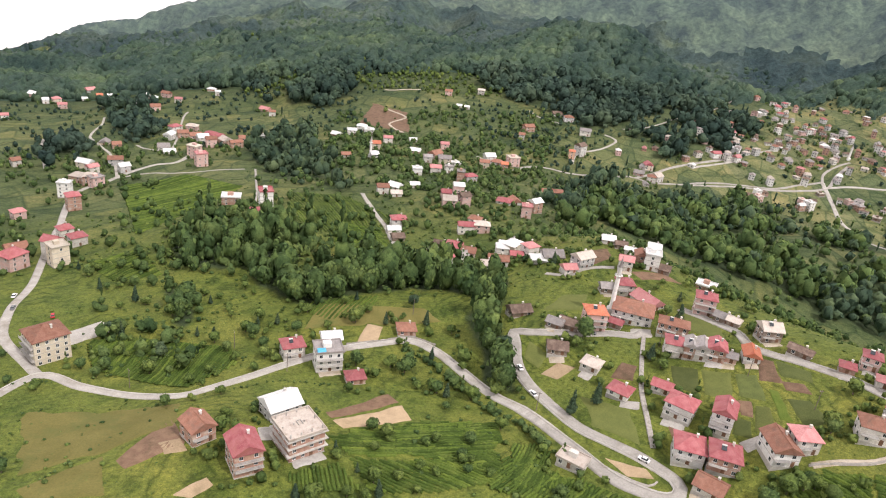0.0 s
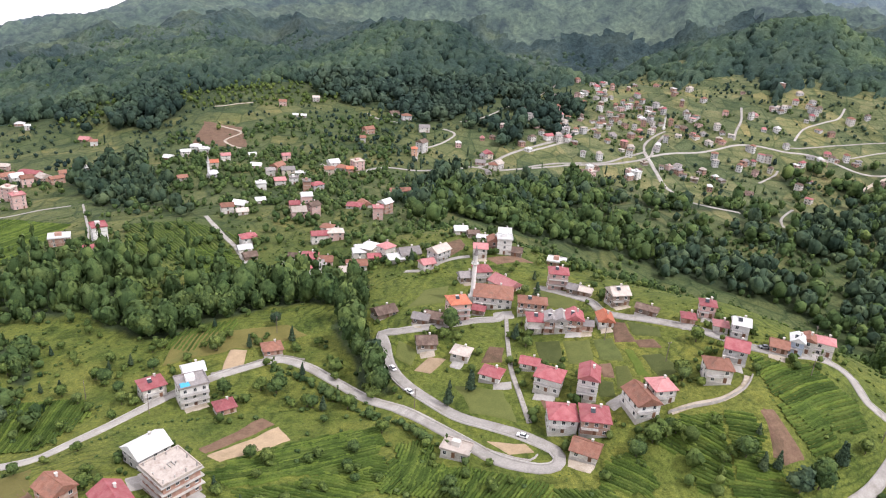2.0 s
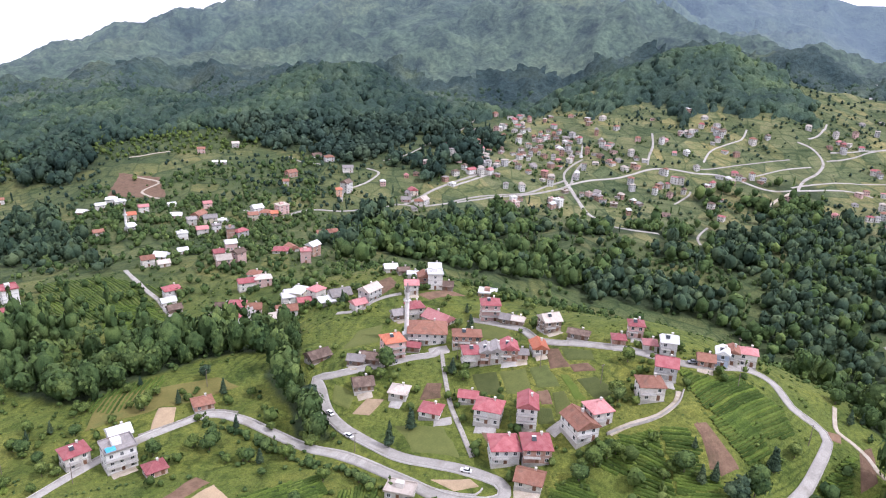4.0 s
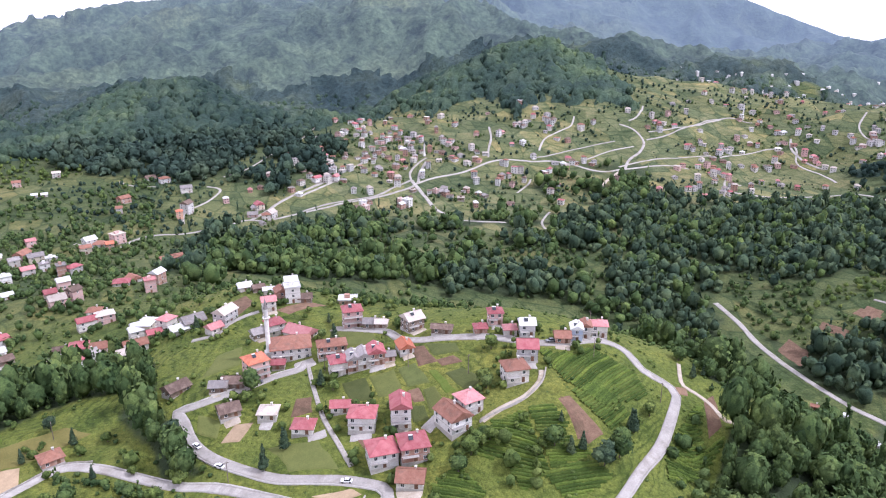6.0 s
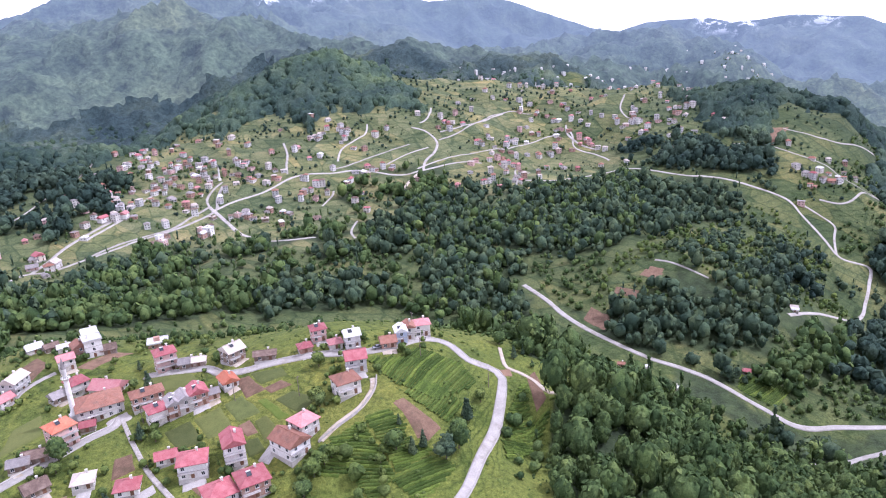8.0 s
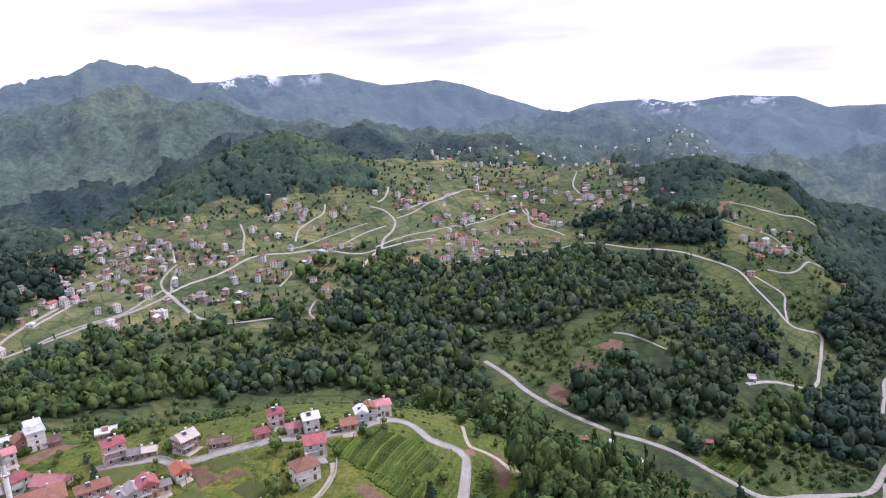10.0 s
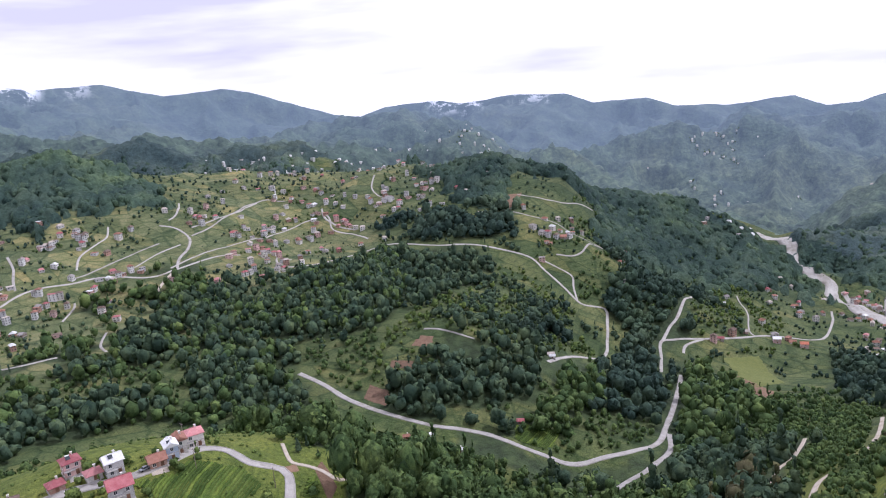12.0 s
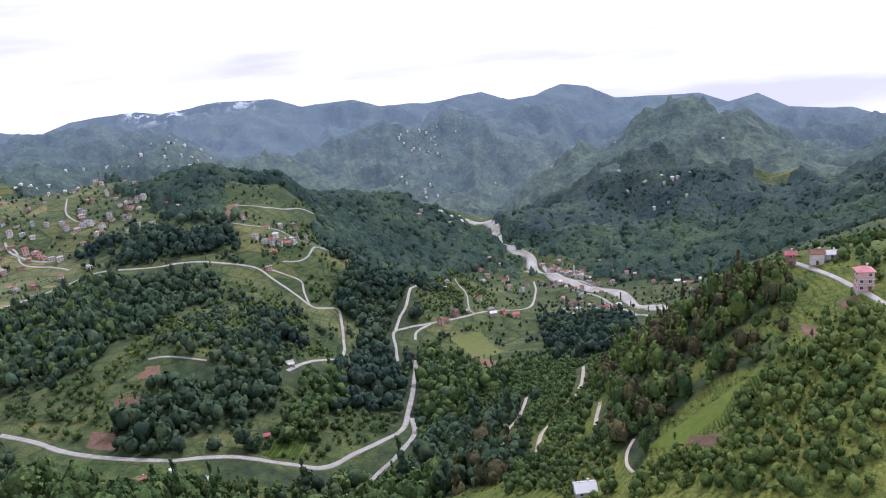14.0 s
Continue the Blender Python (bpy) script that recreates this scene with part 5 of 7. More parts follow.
house(39, 272, -23, 6.9, 5.2, 1, "gable", "slate", "wood")
house(65, 277, -23, 5.2, 4.3, 1, "gable", "red", "wood")
house(73, 313, 7, 7.7, 7.7, 2, "hip", "red", "plaster")
house(66, 314, 8, 7.7, 6.0, 1, "gable", "slate", "wood")
house(105, 294, -12, 8.6, 7.7, 3, "hip", "red", "pinkwall")
house(111, 284, -31, 7.7, 5.2, 1, "gable", "slate", "wood")
house(114, 280, -32, 5.2, 4.3, 1, "gable", "pale", "wood")
house(123, 266, 5, 7.7, 7.7, 2, "gable", "pale", "wood")
house(112, 250, -9, 6.0, 7.7, 1, "gable", "orange", "white")
house(130, 251, -35, 8.6, 4.3, 1, "gable", "dark", "wood")
house(24, 286, 25, 9.5, 6.9, 1, "gable", "dark", "wood")

# ring_rim
house(142, 239, -21, 5.2, 5.2, 1, "hip", "red", "brick")
house(151, 242, -22, 6.0, 6.0, 2, "hip", "red", "pinkwall")
house(151, 230, -23, 5.2, 5.2, 1, "hip", "pink", "plaster")
house(156, 225, -25, 6.0, 6.0, 2, "gable", "white", "grey")
house(166, 214, -30, 6.0, 6.0, 1, "gable", "brown", "brick")
house(173, 214, -31, 4.5, 6.0, 2, "gable", "white", "bluewall")
house(179, 216, -32, 4.5, 6.0, 2, "gable", "brown", "plaster")
house(188, 218, -33, 6.8, 6.0, 2, "hip", "pink", "plaster")
house(91, 345, -10, 7.5, 7.5, 3, "flat", "white", "white")
house(99, 377, -10, 6.8, 6.0, 2, "gable", "white", "grey")
house(86, 349, -4, 6.0, 6.8, 2, "gable", "brown", "brick")
house(77, 339, -8, 6.8, 6.0, 2, "gable", "pink", "plaster")
house(73, 376, -1, 6.8, 6.0, 1, "gable", "white", "plaster")
house(79, 369, -2, 6.0, 4.5, 1, "gable", "dark", "wood")
house(83, 362, -13, 6.0, 3.8, 1, "gable", "white", "plaster")
house(97, 343, -16, 6.8, 6.0, 1, "gable", "dark", "wood")
house(118, 336, -24, 9.0, 6.8, 1, "flat", "white", "brick")
house(49, 336, 22, 6.8, 6.0, 1, "gable", "pink", "plaster")
house(35, 355, 9, 8.2, 7.5, 1, "hip", "white", "plaster")
house(24, 370, 6, 6.8, 5.2, 1, "gable", "red", "brick")
house(16, 382, 8, 6.8, 6.0, 2, "gable", "white", "plaster")
house(8, 352, 14, 6.8, 6.0, 2, "gable", "pale", "wood")
house(-17, 374, 33, 7.5, 9.0, 2, "hip", "red", "white")
house(-7, 382, 26, 7.5, 6.0, 2, "gable", "slate", "white")
house(-28, 388, 24, 6.8, 6.8, 1, "gable", "dark", "wood")
house(-53, 427, 22, 8.2, 6.0, 1, "gable", "white", "plaster")
house(-48, 411, 22, 7.5, 6.0, 1, "gable", "dark", "wood")
house(42, 191, -28, 9.0, 6.0, 1, "flat", "pale", "plaster")

# west
house(-77, 176, 49, 7.7, 8.6, 2, "gable", "brown", "brick")
house(-59, 167, 35, 8.6, 10.3, 3, "gable", "red", "brick")
house(-46, 180, 42, 12.0, 12.0, 3, "ruin", "pale", "brick")
house(-57, 197, 44, 11.2, 9.5, 2, "gable", "white", "grey")
house(-51, 240, 24, 10.3, 8.6, 3, "flat", "slate", "white")
house(-53, 254, 24, 7.7, 6.9, 2, "gable", "white", "grey")
house(-67, 246, 30, 8.6, 7.7, 2, "hip", "red", "plaster")
house(-38, 231, 24, 6.9, 6.0, 1, "hip", "red", "brick")
house(-24, 272, 15, 7.7, 6.9, 1, "hip", "brown", "brick")
house(-162, 231, -38, 12.5, 13.5, 4, "hip", "brown", "cream", label="cream four-storey school with brown tiled hipped roof")
house(-142, 441, 26, 8.6, 9.5, 4, "flat", "red", "white")
house(-167, 445, 16, 12.0, 8.6, 2, "flat", "white", "brick")
house(-139, 417, 23, 9.5, 5.2, 1, "gable", "red", "plaster")
house(-277, 441, 44, 8.6, 8.6, 4, "hip", "red", "brick")
house(-240, 371, 53, 7.7, 7.7, 2, "hip", "red", "plaster")
house(-224, 357, 52, 8.6, 7.7, 2, "hip", "red", "plaster")
house(-216, 326, 53, 8.6, 8.6, 4, "flat", "cream", "cream")
house(-236, 318, 72, 11.2, 10.3, 3, "hip", "red", "pinkwall")
house(-296, 410, 56, 7.7, 6.9, 2, "hip", "pink", "pinkwall")
house(-299, 509, 60, 9.5, 7.7, 3, "flat", "slate", "pinkwall")
house(-328, 554, 61, 8.6, 6.9, 2, "gable", "pink", "plaster")
house(-304, 561, 49, 8.6, 7.7, 2, "gable", "white", "grey")
house(-243, 577, 38, 9.5, 8.6, 4, "flat", "pink", "pinkwall")
house(-293, 683, 33, 11.2, 8.6, 2, "gable", "brown", "pinkwall")
house(-267, 658, 32, 9.5, 7.7, 3, "gable", "brown", "pinkwall")
house(-311, 694, 34, 10.3, 7.7, 2, "gable", "brown", "brick")
house(-243, 661, 40, 12.0, 6.0, 2, "gable", "brown", "brick")
house(-245, 685, 30, 7.7, 6.9, 2, "gable", "brown", "pinkwall")
house(-234, 715, 23, 11.2, 7.7, 1, "flat", "white", "white")
house(-293, 624, 30, 10.3, 6.9, 1, "gable", "white", "white")
house(-350, 635, 39, 7.7, 6.9, 2, "gable", "brown", "brick")
house(-394, 551, 56, 6.9, 6.9, 2, "gable", "brown", "plaster")

# mid
house(-15, 374, 27, 7.7, 9.2, 3, "hip", "red", "white")
house(-7, 430, 11, 10.0, 6.2, 2, "gable", "red", "plaster")
house(18, 386, 7, 7.7, 6.2, 2, "gable", "white", "plaster")
house(33, 483, 1, 6.9, 6.9, 3, "flat", "pink", "pinkwall")
house(54, 584, 5, 8.5, 6.9, 2, "gable", "brown", "plaster")
house(-18, 515, 12, 7.7, 6.9, 3, "gable", "white", "pinkwall")
house(-26, 499, 13, 6.9, 6.2, 2, "gable", "red", "pinkwall")
house(-20, 581, 7, 6.2, 7.7, 3, "flat", "slate", "brick")
house(-43, 597, 14, 9.2, 6.9, 2, "gable", "pink", "plaster")
house(-44, 700, 14, 7.7, 6.2, 2, "gable", "pink", "pinkwall")
house(-54, 636, 15, 7.7, 6.2, 2, "gable", "slate", "plaster")
house(-57, 581, 16, 7.7, 6.2, 2, "flat", "white", "white")
house(-53, 533, 16, 6.9, 6.2, 1, "gable", "white", "plaster")
house(-28, 646, 3, 9.2, 5.4, 1, "flat", "white", "white")
house(-32, 607, 13, 6.9, 6.2, 2, "flat", "slate", "white")
house(-100, 618, 19, 6.9, 10.8, 2, "hip", "white", "white")
house(-129, 747, 20, 10.0, 6.9, 2, "flat", "white", "white")
house(-105, 651, 19, 7.7, 6.9, 2, "gable", "orange", "cream")
house(-147, 744, 21, 9.2, 6.2, 2, "gable", "white", "plaster")
house(-100, 691, 18, 8.5, 6.2, 2, "gable", "pink", "plaster")
house(-74, 507, 18, 8.5, 6.9, 2, "gable", "brown", "plaster")
house(-63, 502, 17, 7.7, 6.2, 1, "gable", "pale", "plaster")
house(-127, 622, 21, 7.7, 6.2, 1, "gable", "brown", "plaster")
house(-78, 718, 16, 6.9, 5.4, 1, "gable", "white", "white")
house(-2, 659, 10, 8.5, 6.9, 2, "gable", "brown", "cream")
house(17, 662, 9, 6.2, 6.2, 2, "gable", "orange", "brick")
house(87, 744, -2, 6.2, 6.2, 3, "hip", "orange", "orangewall")
house(34, 784, -2, 6.2, 6.2, 2, "gable", "brown", "plaster")
house(-44, 892, 3, 6.2, 5.4, 1, "gable", "white", "white")
house(-34, 889, 2, 6.2, 5.4, 1, "gable", "white", "white")
house(-63, 954, 4, 9.2, 6.9, 2, "gable", "brown", "pinkwall")
house(-21, 977, 1, 9.2, 6.2, 2, "gable", "pale", "plaster")
house(-545, 865, 32, 10.8, 6.9, 2, "gable", "pink", "pinkwall")
house(-578, 882, 33, 7.7, 6.9, 2, "gable", "white", "white")
house(-531, 929, 30, 7.7, 6.9, 2, "gable", "orange", "pinkwall")
house(-440, 902, 26, 6.9, 6.9, 3, "hip", "white", "white")
house(-407, 898, 24, 9.2, 6.9, 2, "gable", "pink", "plaster")
house(-376, 953, 22, 6.9, 5.4, 2, "gable", "white", "white")
house(-268, 852, 17, 7.7, 6.2, 2, "gable", "brown", "white")
house(-544, 753, 36, 7.7, 6.9, 2, "gable", "pink", "white")
house(-521, 938, 29, 6.9, 6.2, 1, "gable", "white", "white")
house(-547, 920, 31, 6.9, 6.2, 1, "gable", "white", "white")
house(412, 215, -62, 3.5, 2.7, 1, "gable", "white", "plaster")
house(407, 255, -58, 4.6, 3.1, 1, "gable", "brown", "brick")
house(420, 241, -60, 3.5, 2.7, 1, "gable", "white", "white")
house(614, 213, -71, 5.4, 3.9, 1, "gable", "white", "plaster")

# west ridge and middle village
house(-245, 334, 48, 10.3, 7.8, 2, "gable", "brown", "plaster")
house(-305, 477, 12, 8.9, 6.6, 4, "flat", "white", "white")
house(-224, 334, -4, 8.3, 7.6, 4, "gable", "red", "plaster")
house(-342, 567, -5, 12.0, 8.6, 2, "gable", "white", "cream")
house(-310, 518, 36, 10.9, 8.3, 3, "hip", "pale", "brick")
house(-323, 525, -5, 11.4, 10.0, 2, "hip", "pale", "brick")
house(-322, 581, 26, 12.1, 7.5, 2, "gable", "brown", "grey")
house(-263, 610, -17, 10.4, 8.1, 4, "flat", "cream", "pinkwall")
house(-319, 736, 7, 11.9, 8.4, 2, "hip", "pale", "pinkwall")
house(-283, 677, 39, 10.4, 9.8, 2, "gable", "white", "plaster")
house(-283, 697, 7, 11.8, 8.9, 2, "hip", "red", "pinkwall")
house(-320, 683, 0, 8.7, 10.2, 2, "gable", "white", "white")
house(-257, 670, 51, 10.1, 10.2, 2, "gable", "pale", "brick")
house(-245, 728, 59, 10.9, 8.2, 1, "hip", "brown", "plaster")
house(-416, 852, 37, 11.4, 8.8, 2, "gable", "brown", "pinkwall")
house(-465, 928, 34, 9.1, 9.5, 2, "gable", "white", "cream")
house(-395, 979, 12, 11.8, 8.0, 1, "hip", "white", "brick")
house(-568, 890, 47, 10.2, 9.5, 2, "hip", "pink", "cream")
house(-555, 948, 59, 12.6, 9.6, 2, "gable", "pink", "grey")
house(-290, 892, -8, 11.5, 9.9, 1, "gable", "pink", "brick")
house(-307, 642, 27, 10.6, 10.2, 1, "gable", "slate", "plaster")
house(-370, 650, 14, 8.6, 8.7, 1, "gable", "slate", "cream")
house(-334, 727, 59, 12.3, 8.4, 2, "hip", "red", "white")
house(-272, 688, -5, 11.9, 7.9, 2, "gable", "red", "brick")
house(-606, 901, -14, 12.1, 9.9, 2, "gable", "white", "pinkwall")
house(-447, 877, 24, 9.7, 8.9, 2, "gable", "white", "pinkwall")
house(-442, 939, -11, 12.1, 8.3, 2, "gable", "brown", "pinkwall")
house(-162, 736, -16, 8.6, 8.0, 1, "gable", "white", "brick")
house(-49, 658, 58, 12.2, 8.9, 2, "gable", "brown", "pinkwall")
house(-12, 584, 36, 10.5, 7.3, 2, "hip", "red", "grey")
house(-22, 480, 13, 9.6, 8.3, 2, "gable", "pale", "pinkwall")
house(-12, 484, 39, 7.5, 6.6, 3, "gable", "dark", "pinkwall")
house(-69, 664, -2, 9.4, 7.6, 1, "gable", "white", "pinkwall")
house(42, 827, 31, 12.2, 8.5, 2, "gable", "brown", "brick")
house(79, 917, 15, 11.4, 9.7, 1, "gable", "dark", "white")
house(92, 891, 11, 11.5, 8.5, 2, "hip", "brown", "grey")
house(109, 843, -1, 12.1, 8.9, 2, "gable", "slate", "plaster")
house(2, 682, 25, 9.9, 8.9, 2, "gable", "white", "white")
house(10, 676, -17, 10.8, 8.8, 1, "hip", "brown", "grey")
house(25, 680, 27, 10.6, 9.2, 3, "flat", "cream", "pinkwall")
house(97, 762, 50, 10.6, 9.2, 4, "gable", "dark", "white")
house(64, 593, 10, 9.9, 7.0, 2, "gable", "brown", "white")
house(40, 506, 44, 8.5, 7.6, 3, "gable", "white", "brick")
house(-2, 444, -19, 7.6, 7.1, 2, "hip", "brown", "plaster")
house(3, 432, 7, 9.9, 7.1, 2, "hip", "pale", "pinkwall")
house(-52, 441, 21, 9.9, 7.8, 2, "hip", "red", "white")
house(-12, 390, -11, 9.2, 8.8, 3, "hip", "red", "brick")
house(-3, 386, -4, 8.4, 7.0, 2, "gable", "brown", "pinkwall")
house(22, 385, 61, 10.8, 7.4, 2, "hip", "white", "cream")
house(31, 373, 39, 7.7, 7.0, 2, "hip", "pink", "plaster")
house(42, 358, 15, 10.9, 8.7, 1, "gable", "slate", "plaster")
house(14, 358, 5, 10.7, 6.8, 2, "gable", "brown", "white")
house(56, 343, 40, 10.2, 7.3, 2, "gable", "pale", "grey")
house(172, 765, 5, 9.0, 9.7, 2, "gable", "red", "cream")
house(177, 737, 42, 10.2, 10.2, 2, "gable", "pale", "white")
house(160, 745, -15, 10.3, 8.5, 1, "gable", "slate", "pinkwall")
house(125, 705, 44, 9.7, 8.1, 1, "hip", "white", "brick")
house(257, 825, 22, 10.4, 7.5, 2, "gable", "red", "white")
house(279, 822, 45, 9.2, 8.5, 2, "gable", "pink", "white")
house(284, 848, 57, 10.3, 9.8, 2, "hip", "white", "grey")
house(17, 512, -12, 10.8, 8.2, 1, "hip", "red", "white")
house(25, 519, 23, 8.4, 8.7, 1, "gable", "brown", "white")
house(-141, 769, 6, 10.7, 8.0, 2, "hip", "white", "white")
house(-39, 645, 11, 11.5, 8.0, 2, "gable", "slate", "cream")
house(-67, 524, -18, 8.9, 8.2, 1, "gable", "white", "white")
house(-20, 404, -8, 9.0, 6.7, 1, "gable", "dark", "cream")
house(-22, 391, 7, 9.3, 7.9, 1, "gable", "slate", "white")

# spur_east
house(290, -142, -101, 6.0, 6.0, 3, "hip", "pink", "pinkwall")
house(334, -142, -103, 5.6, 4.3, 2, "gable", "brown", "plaster")
house(347, -135, -101, 4.7, 4.3, 2, "gable", "red", "brick")
house(335, -149, -104, 5.6, 4.3, 1, "gable", "white", "grey")
house(250, -21, -85, 7.7, 6.9, 1, "gable", "white", "white")
house(911, 29, -78, 8.6, 6.9, 2, "gable", "white", "pinkwall")
house(926, 12, -79, 7.7, 6.9, 1, "gable", "brown", "plaster")
house(920, -1, -80, 8.6, 6.9, 2, "gable", "orange", "pinkwall")
house(864, 89, -84, 8.6, 5.2, 1, "gable", "red", "plaster")
house(1032, 103, -84, 7.7, 6.0, 1, "gable", "white", "plaster")
house(617, 215, -71, 6.0, 5.2, 1, "gable", "pale", "wood")
house(947, 325, -71, 10.3, 6.9, 1, "gable", "pale", "plaster")
house(948, 303, -72, 8.6, 6.9, 1, "gable", "brown", "brick")
house(479, 195, -68, 5.2, 4.3, 1, "gable", "red", "wood")
house(909, 65, -86, 7.7, 6.9, 1, "gable", "pale", "brick")
house(1186, 42, -88, 7.7, 6.9, 1, "gable", "white", "plaster")
house(1178, 13, -89, 7.7, 6.9, 1, "gable", "brown", "brick")
house(1186, -278, -103, 10.3, 6.9, 1, "gable", "white", "white")
house(1134, -286, -104, 9.5, 6.9, 1, "gable", "brown", "plaster")

# ================= homes of the far villages =================
PLATEAU_HOMES = [(252, 838), (286, 846), (270, 826), (236, 821), (325, 909), (309, 851), (347, 888), (328, 863), (372, 936), (370, 904), (393, 947), (404, 949), (384, 872), (417, 943), (428, 941), (413, 892), (411, 880), (424, 880), (408, 828), (378, 836), (346, 840), (391, 1044), (393, 1072), (466, 845), (487, 854), (452, 836), (489, 842), (496, 832), (443, 871), (357, 766), (382, 754), (393, 755), (386, 802), (346, 787), (282, 739), (271, 727), (292, 745), (323, 725), (340, 741), (431, 737)]
PLATEAU_HOMES_B = [(435, 728), (450, 781), (500, 793), (510, 766), (501, 743), (595, 779), (596, 763), (620, 755), (574, 753), (619, 839), (641, 883), (589, 904), (600, 907), (616, 908), (698, 858), (789, 825), (800, 819), (780, 805), (796, 759), (723, 706), (738, 711), (783, 721), (804, 734), (820, 725), (778, 694), (776, 683), (773, 669), (823, 757), (848, 791), (999, 825), (964, 820), (787, 702), (831, 693), (846, 684), (870, 683), (930, 714), (913, 696), (918, 705), (929, 669), (933, 658)]
PLATEAU_HOMES_C = [(926, 648), (899, 660), (1073, 748), (1083, 733), (1500, 984), (1553, 1002), (1484, 1050), (1511, 1053), (1406, 1075), (1337, 1086), (1089, 924), (1066, 931), (1317, 1183), (982, 635), (976, 621), (991, 615), (1002, 608), (1059, 590), (1066, 577), (977, 525), (676, 638), (722, 622), (708, 601), (727, 612), (504, 1028), (492, 997), (354, 1006), (171, 732), (168, 764), (163, 716), (181, 742), (938, 331), (938, 322), (942, 311), (953, 297), (948, 347)]
RIVER_TOWN = [(1349, -61), (1306, -74), (1262, -96), (1238, -104), (1273, -118), (1235, -133), (1203, -148), (1059, -103), (1037, -118), (1009, -135), (982, -143), (1205, 54), (1183, 42), (1145, 48), (1170, 16), (1118, 7), (928, -2), (934, 17), (929, 32), (853, 95), (1157, -285), (1125, -300), (1074, -271), (1426, 154), (1458, 135), (1478, 113), (1293, -89), (1254, -125)]
HILL_HAMLETS = [(2575, 298), (2580, 176), (2745, 343), (2674, 113), (2952, -327), (2942, -303), (2990, -366), (1753, -351), (1713, -395), (1935, -241), (2568, -171), (1722, -291), (1712, -236), (1770, -328), (1704, -406), (1907, -162), (1636, -82), (1859, -156), (2485, 487), (2707, 239), (2658, 52), (2139, 1191), (2151, 1156), (1874, 1062), (2468, 1125), (2412, 1058), (2601, 1208), (2458, 996), (2176, 1108), (2283, 1385), (1493, 1178), (1377, 1196), (1316, 1219), (2014, 1515)]
CLEARING_HOMES = [(2200, 959), (2431, 1294), (2617, 1187), (2316, 1303), (2313, 1273), (2146, 1286), (2197, 1024), (2329, 1378), (2471, 1012), (1881, 1013), (2147, 1342), (2135, 1270), (2482, 1136), (2206, 944), (2110, 997), (1870, 1032), (2527, 1064), (2198, 1023), (2349, 1192), (2467, 1211), (1763, 1119), (2172, 978), (2163, 954), (1771, 1106), (1875, 998), (2572, 1001), (2257, 1404), (2625, 1213), (2166, 1021), (2055, 1029), (2140, 1017), (2449, 1246), (2329, 1244), (2222, 985), (1785, 1118), (2337, 1315), (2335, 1344), (1941, 988)]
CLEARING_HOMES_B = [(2654, 141), (2737, 242), (2693, 320), (2684, 298), (2724, 256), (2701, 356), (2669, 264), (2797, 304), (2723, 367), (2756, 297), (2704, 373), (2635, 167), (2637, 213), (2686, 328), (2747, 272), (2755, 162), (2656, 275), (2654, 230), (2774, 233), (2685, 134), (2674, 208), (2662, 96), (1781, -302), (1810, -341), (1757, -331), (1781, -367), (1736, -376), (1800, -333), (1771, -248), (1946, -249), (1765, -283), (1785, -273), (1907, -226), (1757, -262), (1789, -356), (1753, -322)]
FAR_HOMES = [(1294, 1294), (1298, 1239), (1353, 1232), (1357, 1200), (1426, 1156), (1461, 1131), (1463, 1100), (1480, 1046), (1568, 1012), (1651, 1014), (1709, 1000), (1807, 1022), (1792, 961), (1790, 928), (1830, 914), (1849, 890), (1807, 838), (1797, 803), (1814, 779), (1854, 761), (1831, 737), (1805, 870), (1148, 663), (1171, 635), (1596, 1013), (3270, 442), (2380, 262), (2378, 221), (2491, 150), (2506, 96), (2412, 48), (2368, 261), (2526, 28), (2025, -190), (2034, -219), (1917, -240), (1879, -207), (1975, -137), (1738, -334), (1711, -377)]
FAR_HOMES_B = [(1707, -394), (1821, -481), (1756, -303), (1458, 133), (1478, 114), (1694, 114), (1491, 96), (1349, -59), (1306, -71), (1257, -90), (1244, -97), (1237, -114), (1230, -122), (1217, -133), (1204, -138), (1204, -76), (1148, -88), (1101, -107), (1052, -116), (1023, -127), (1051, -86), (1307, 39), (1302, 21)]
ORCHARD = [(18, 241), (18, 255), (17, 230), (11, 262), (50, 264), (47, 258), (52, 223), (43, 217), (83, 213), (89, 291), (92, 282), (82, 277), (139, 225), (125, 205), (146, 204), (97, 210), (105, 181), (101, 181), (98, 177), (-40, 242), (-8, 229), (-21, 276), (-48, 275), (-60, 241), (-19, 243), (65, 353), (113, 236), (111, 216), (35, 216), (31, 219), (28, 226), (78, 182), (75, 250), (78, 244), (110, 182), (113, 182), (221, 201), (347, 377), (352, 369), (223, 223)]
ORCHARD_B = [(133, 165), (141, 155), (149, 157), (163, 166), (0, 233), (7, 225), (-77, 241), (-71, 266), (-47, 275), (-33, 273), (-24, 295), (-16, 279), (-102, 252), (-119, 239), (-130, 273), (-147, 282), (-135, 225), (-136, 220), (-88, 239), (-99, 220), (-29, 198), (-14, 230), (-6, 228), (-20, 240), (-26, 243), (-204, 360), (-177, 369), (-167, 353), (-119, 439), (-117, 412), (-192, 312), (-190, 319), (-145, 255), (-149, 254), (-171, 224), (-151, 206), (-46, 283), (-43, 286), (-88, 259), (218, 200)]
ORCHARD_C = [(232, 194), (175, 171), (163, 167), (133, 163), (130, 168), (123, 168), (115, 195), (112, 184), (125, 207), (146, 206)]

PROTOTYPES = {}


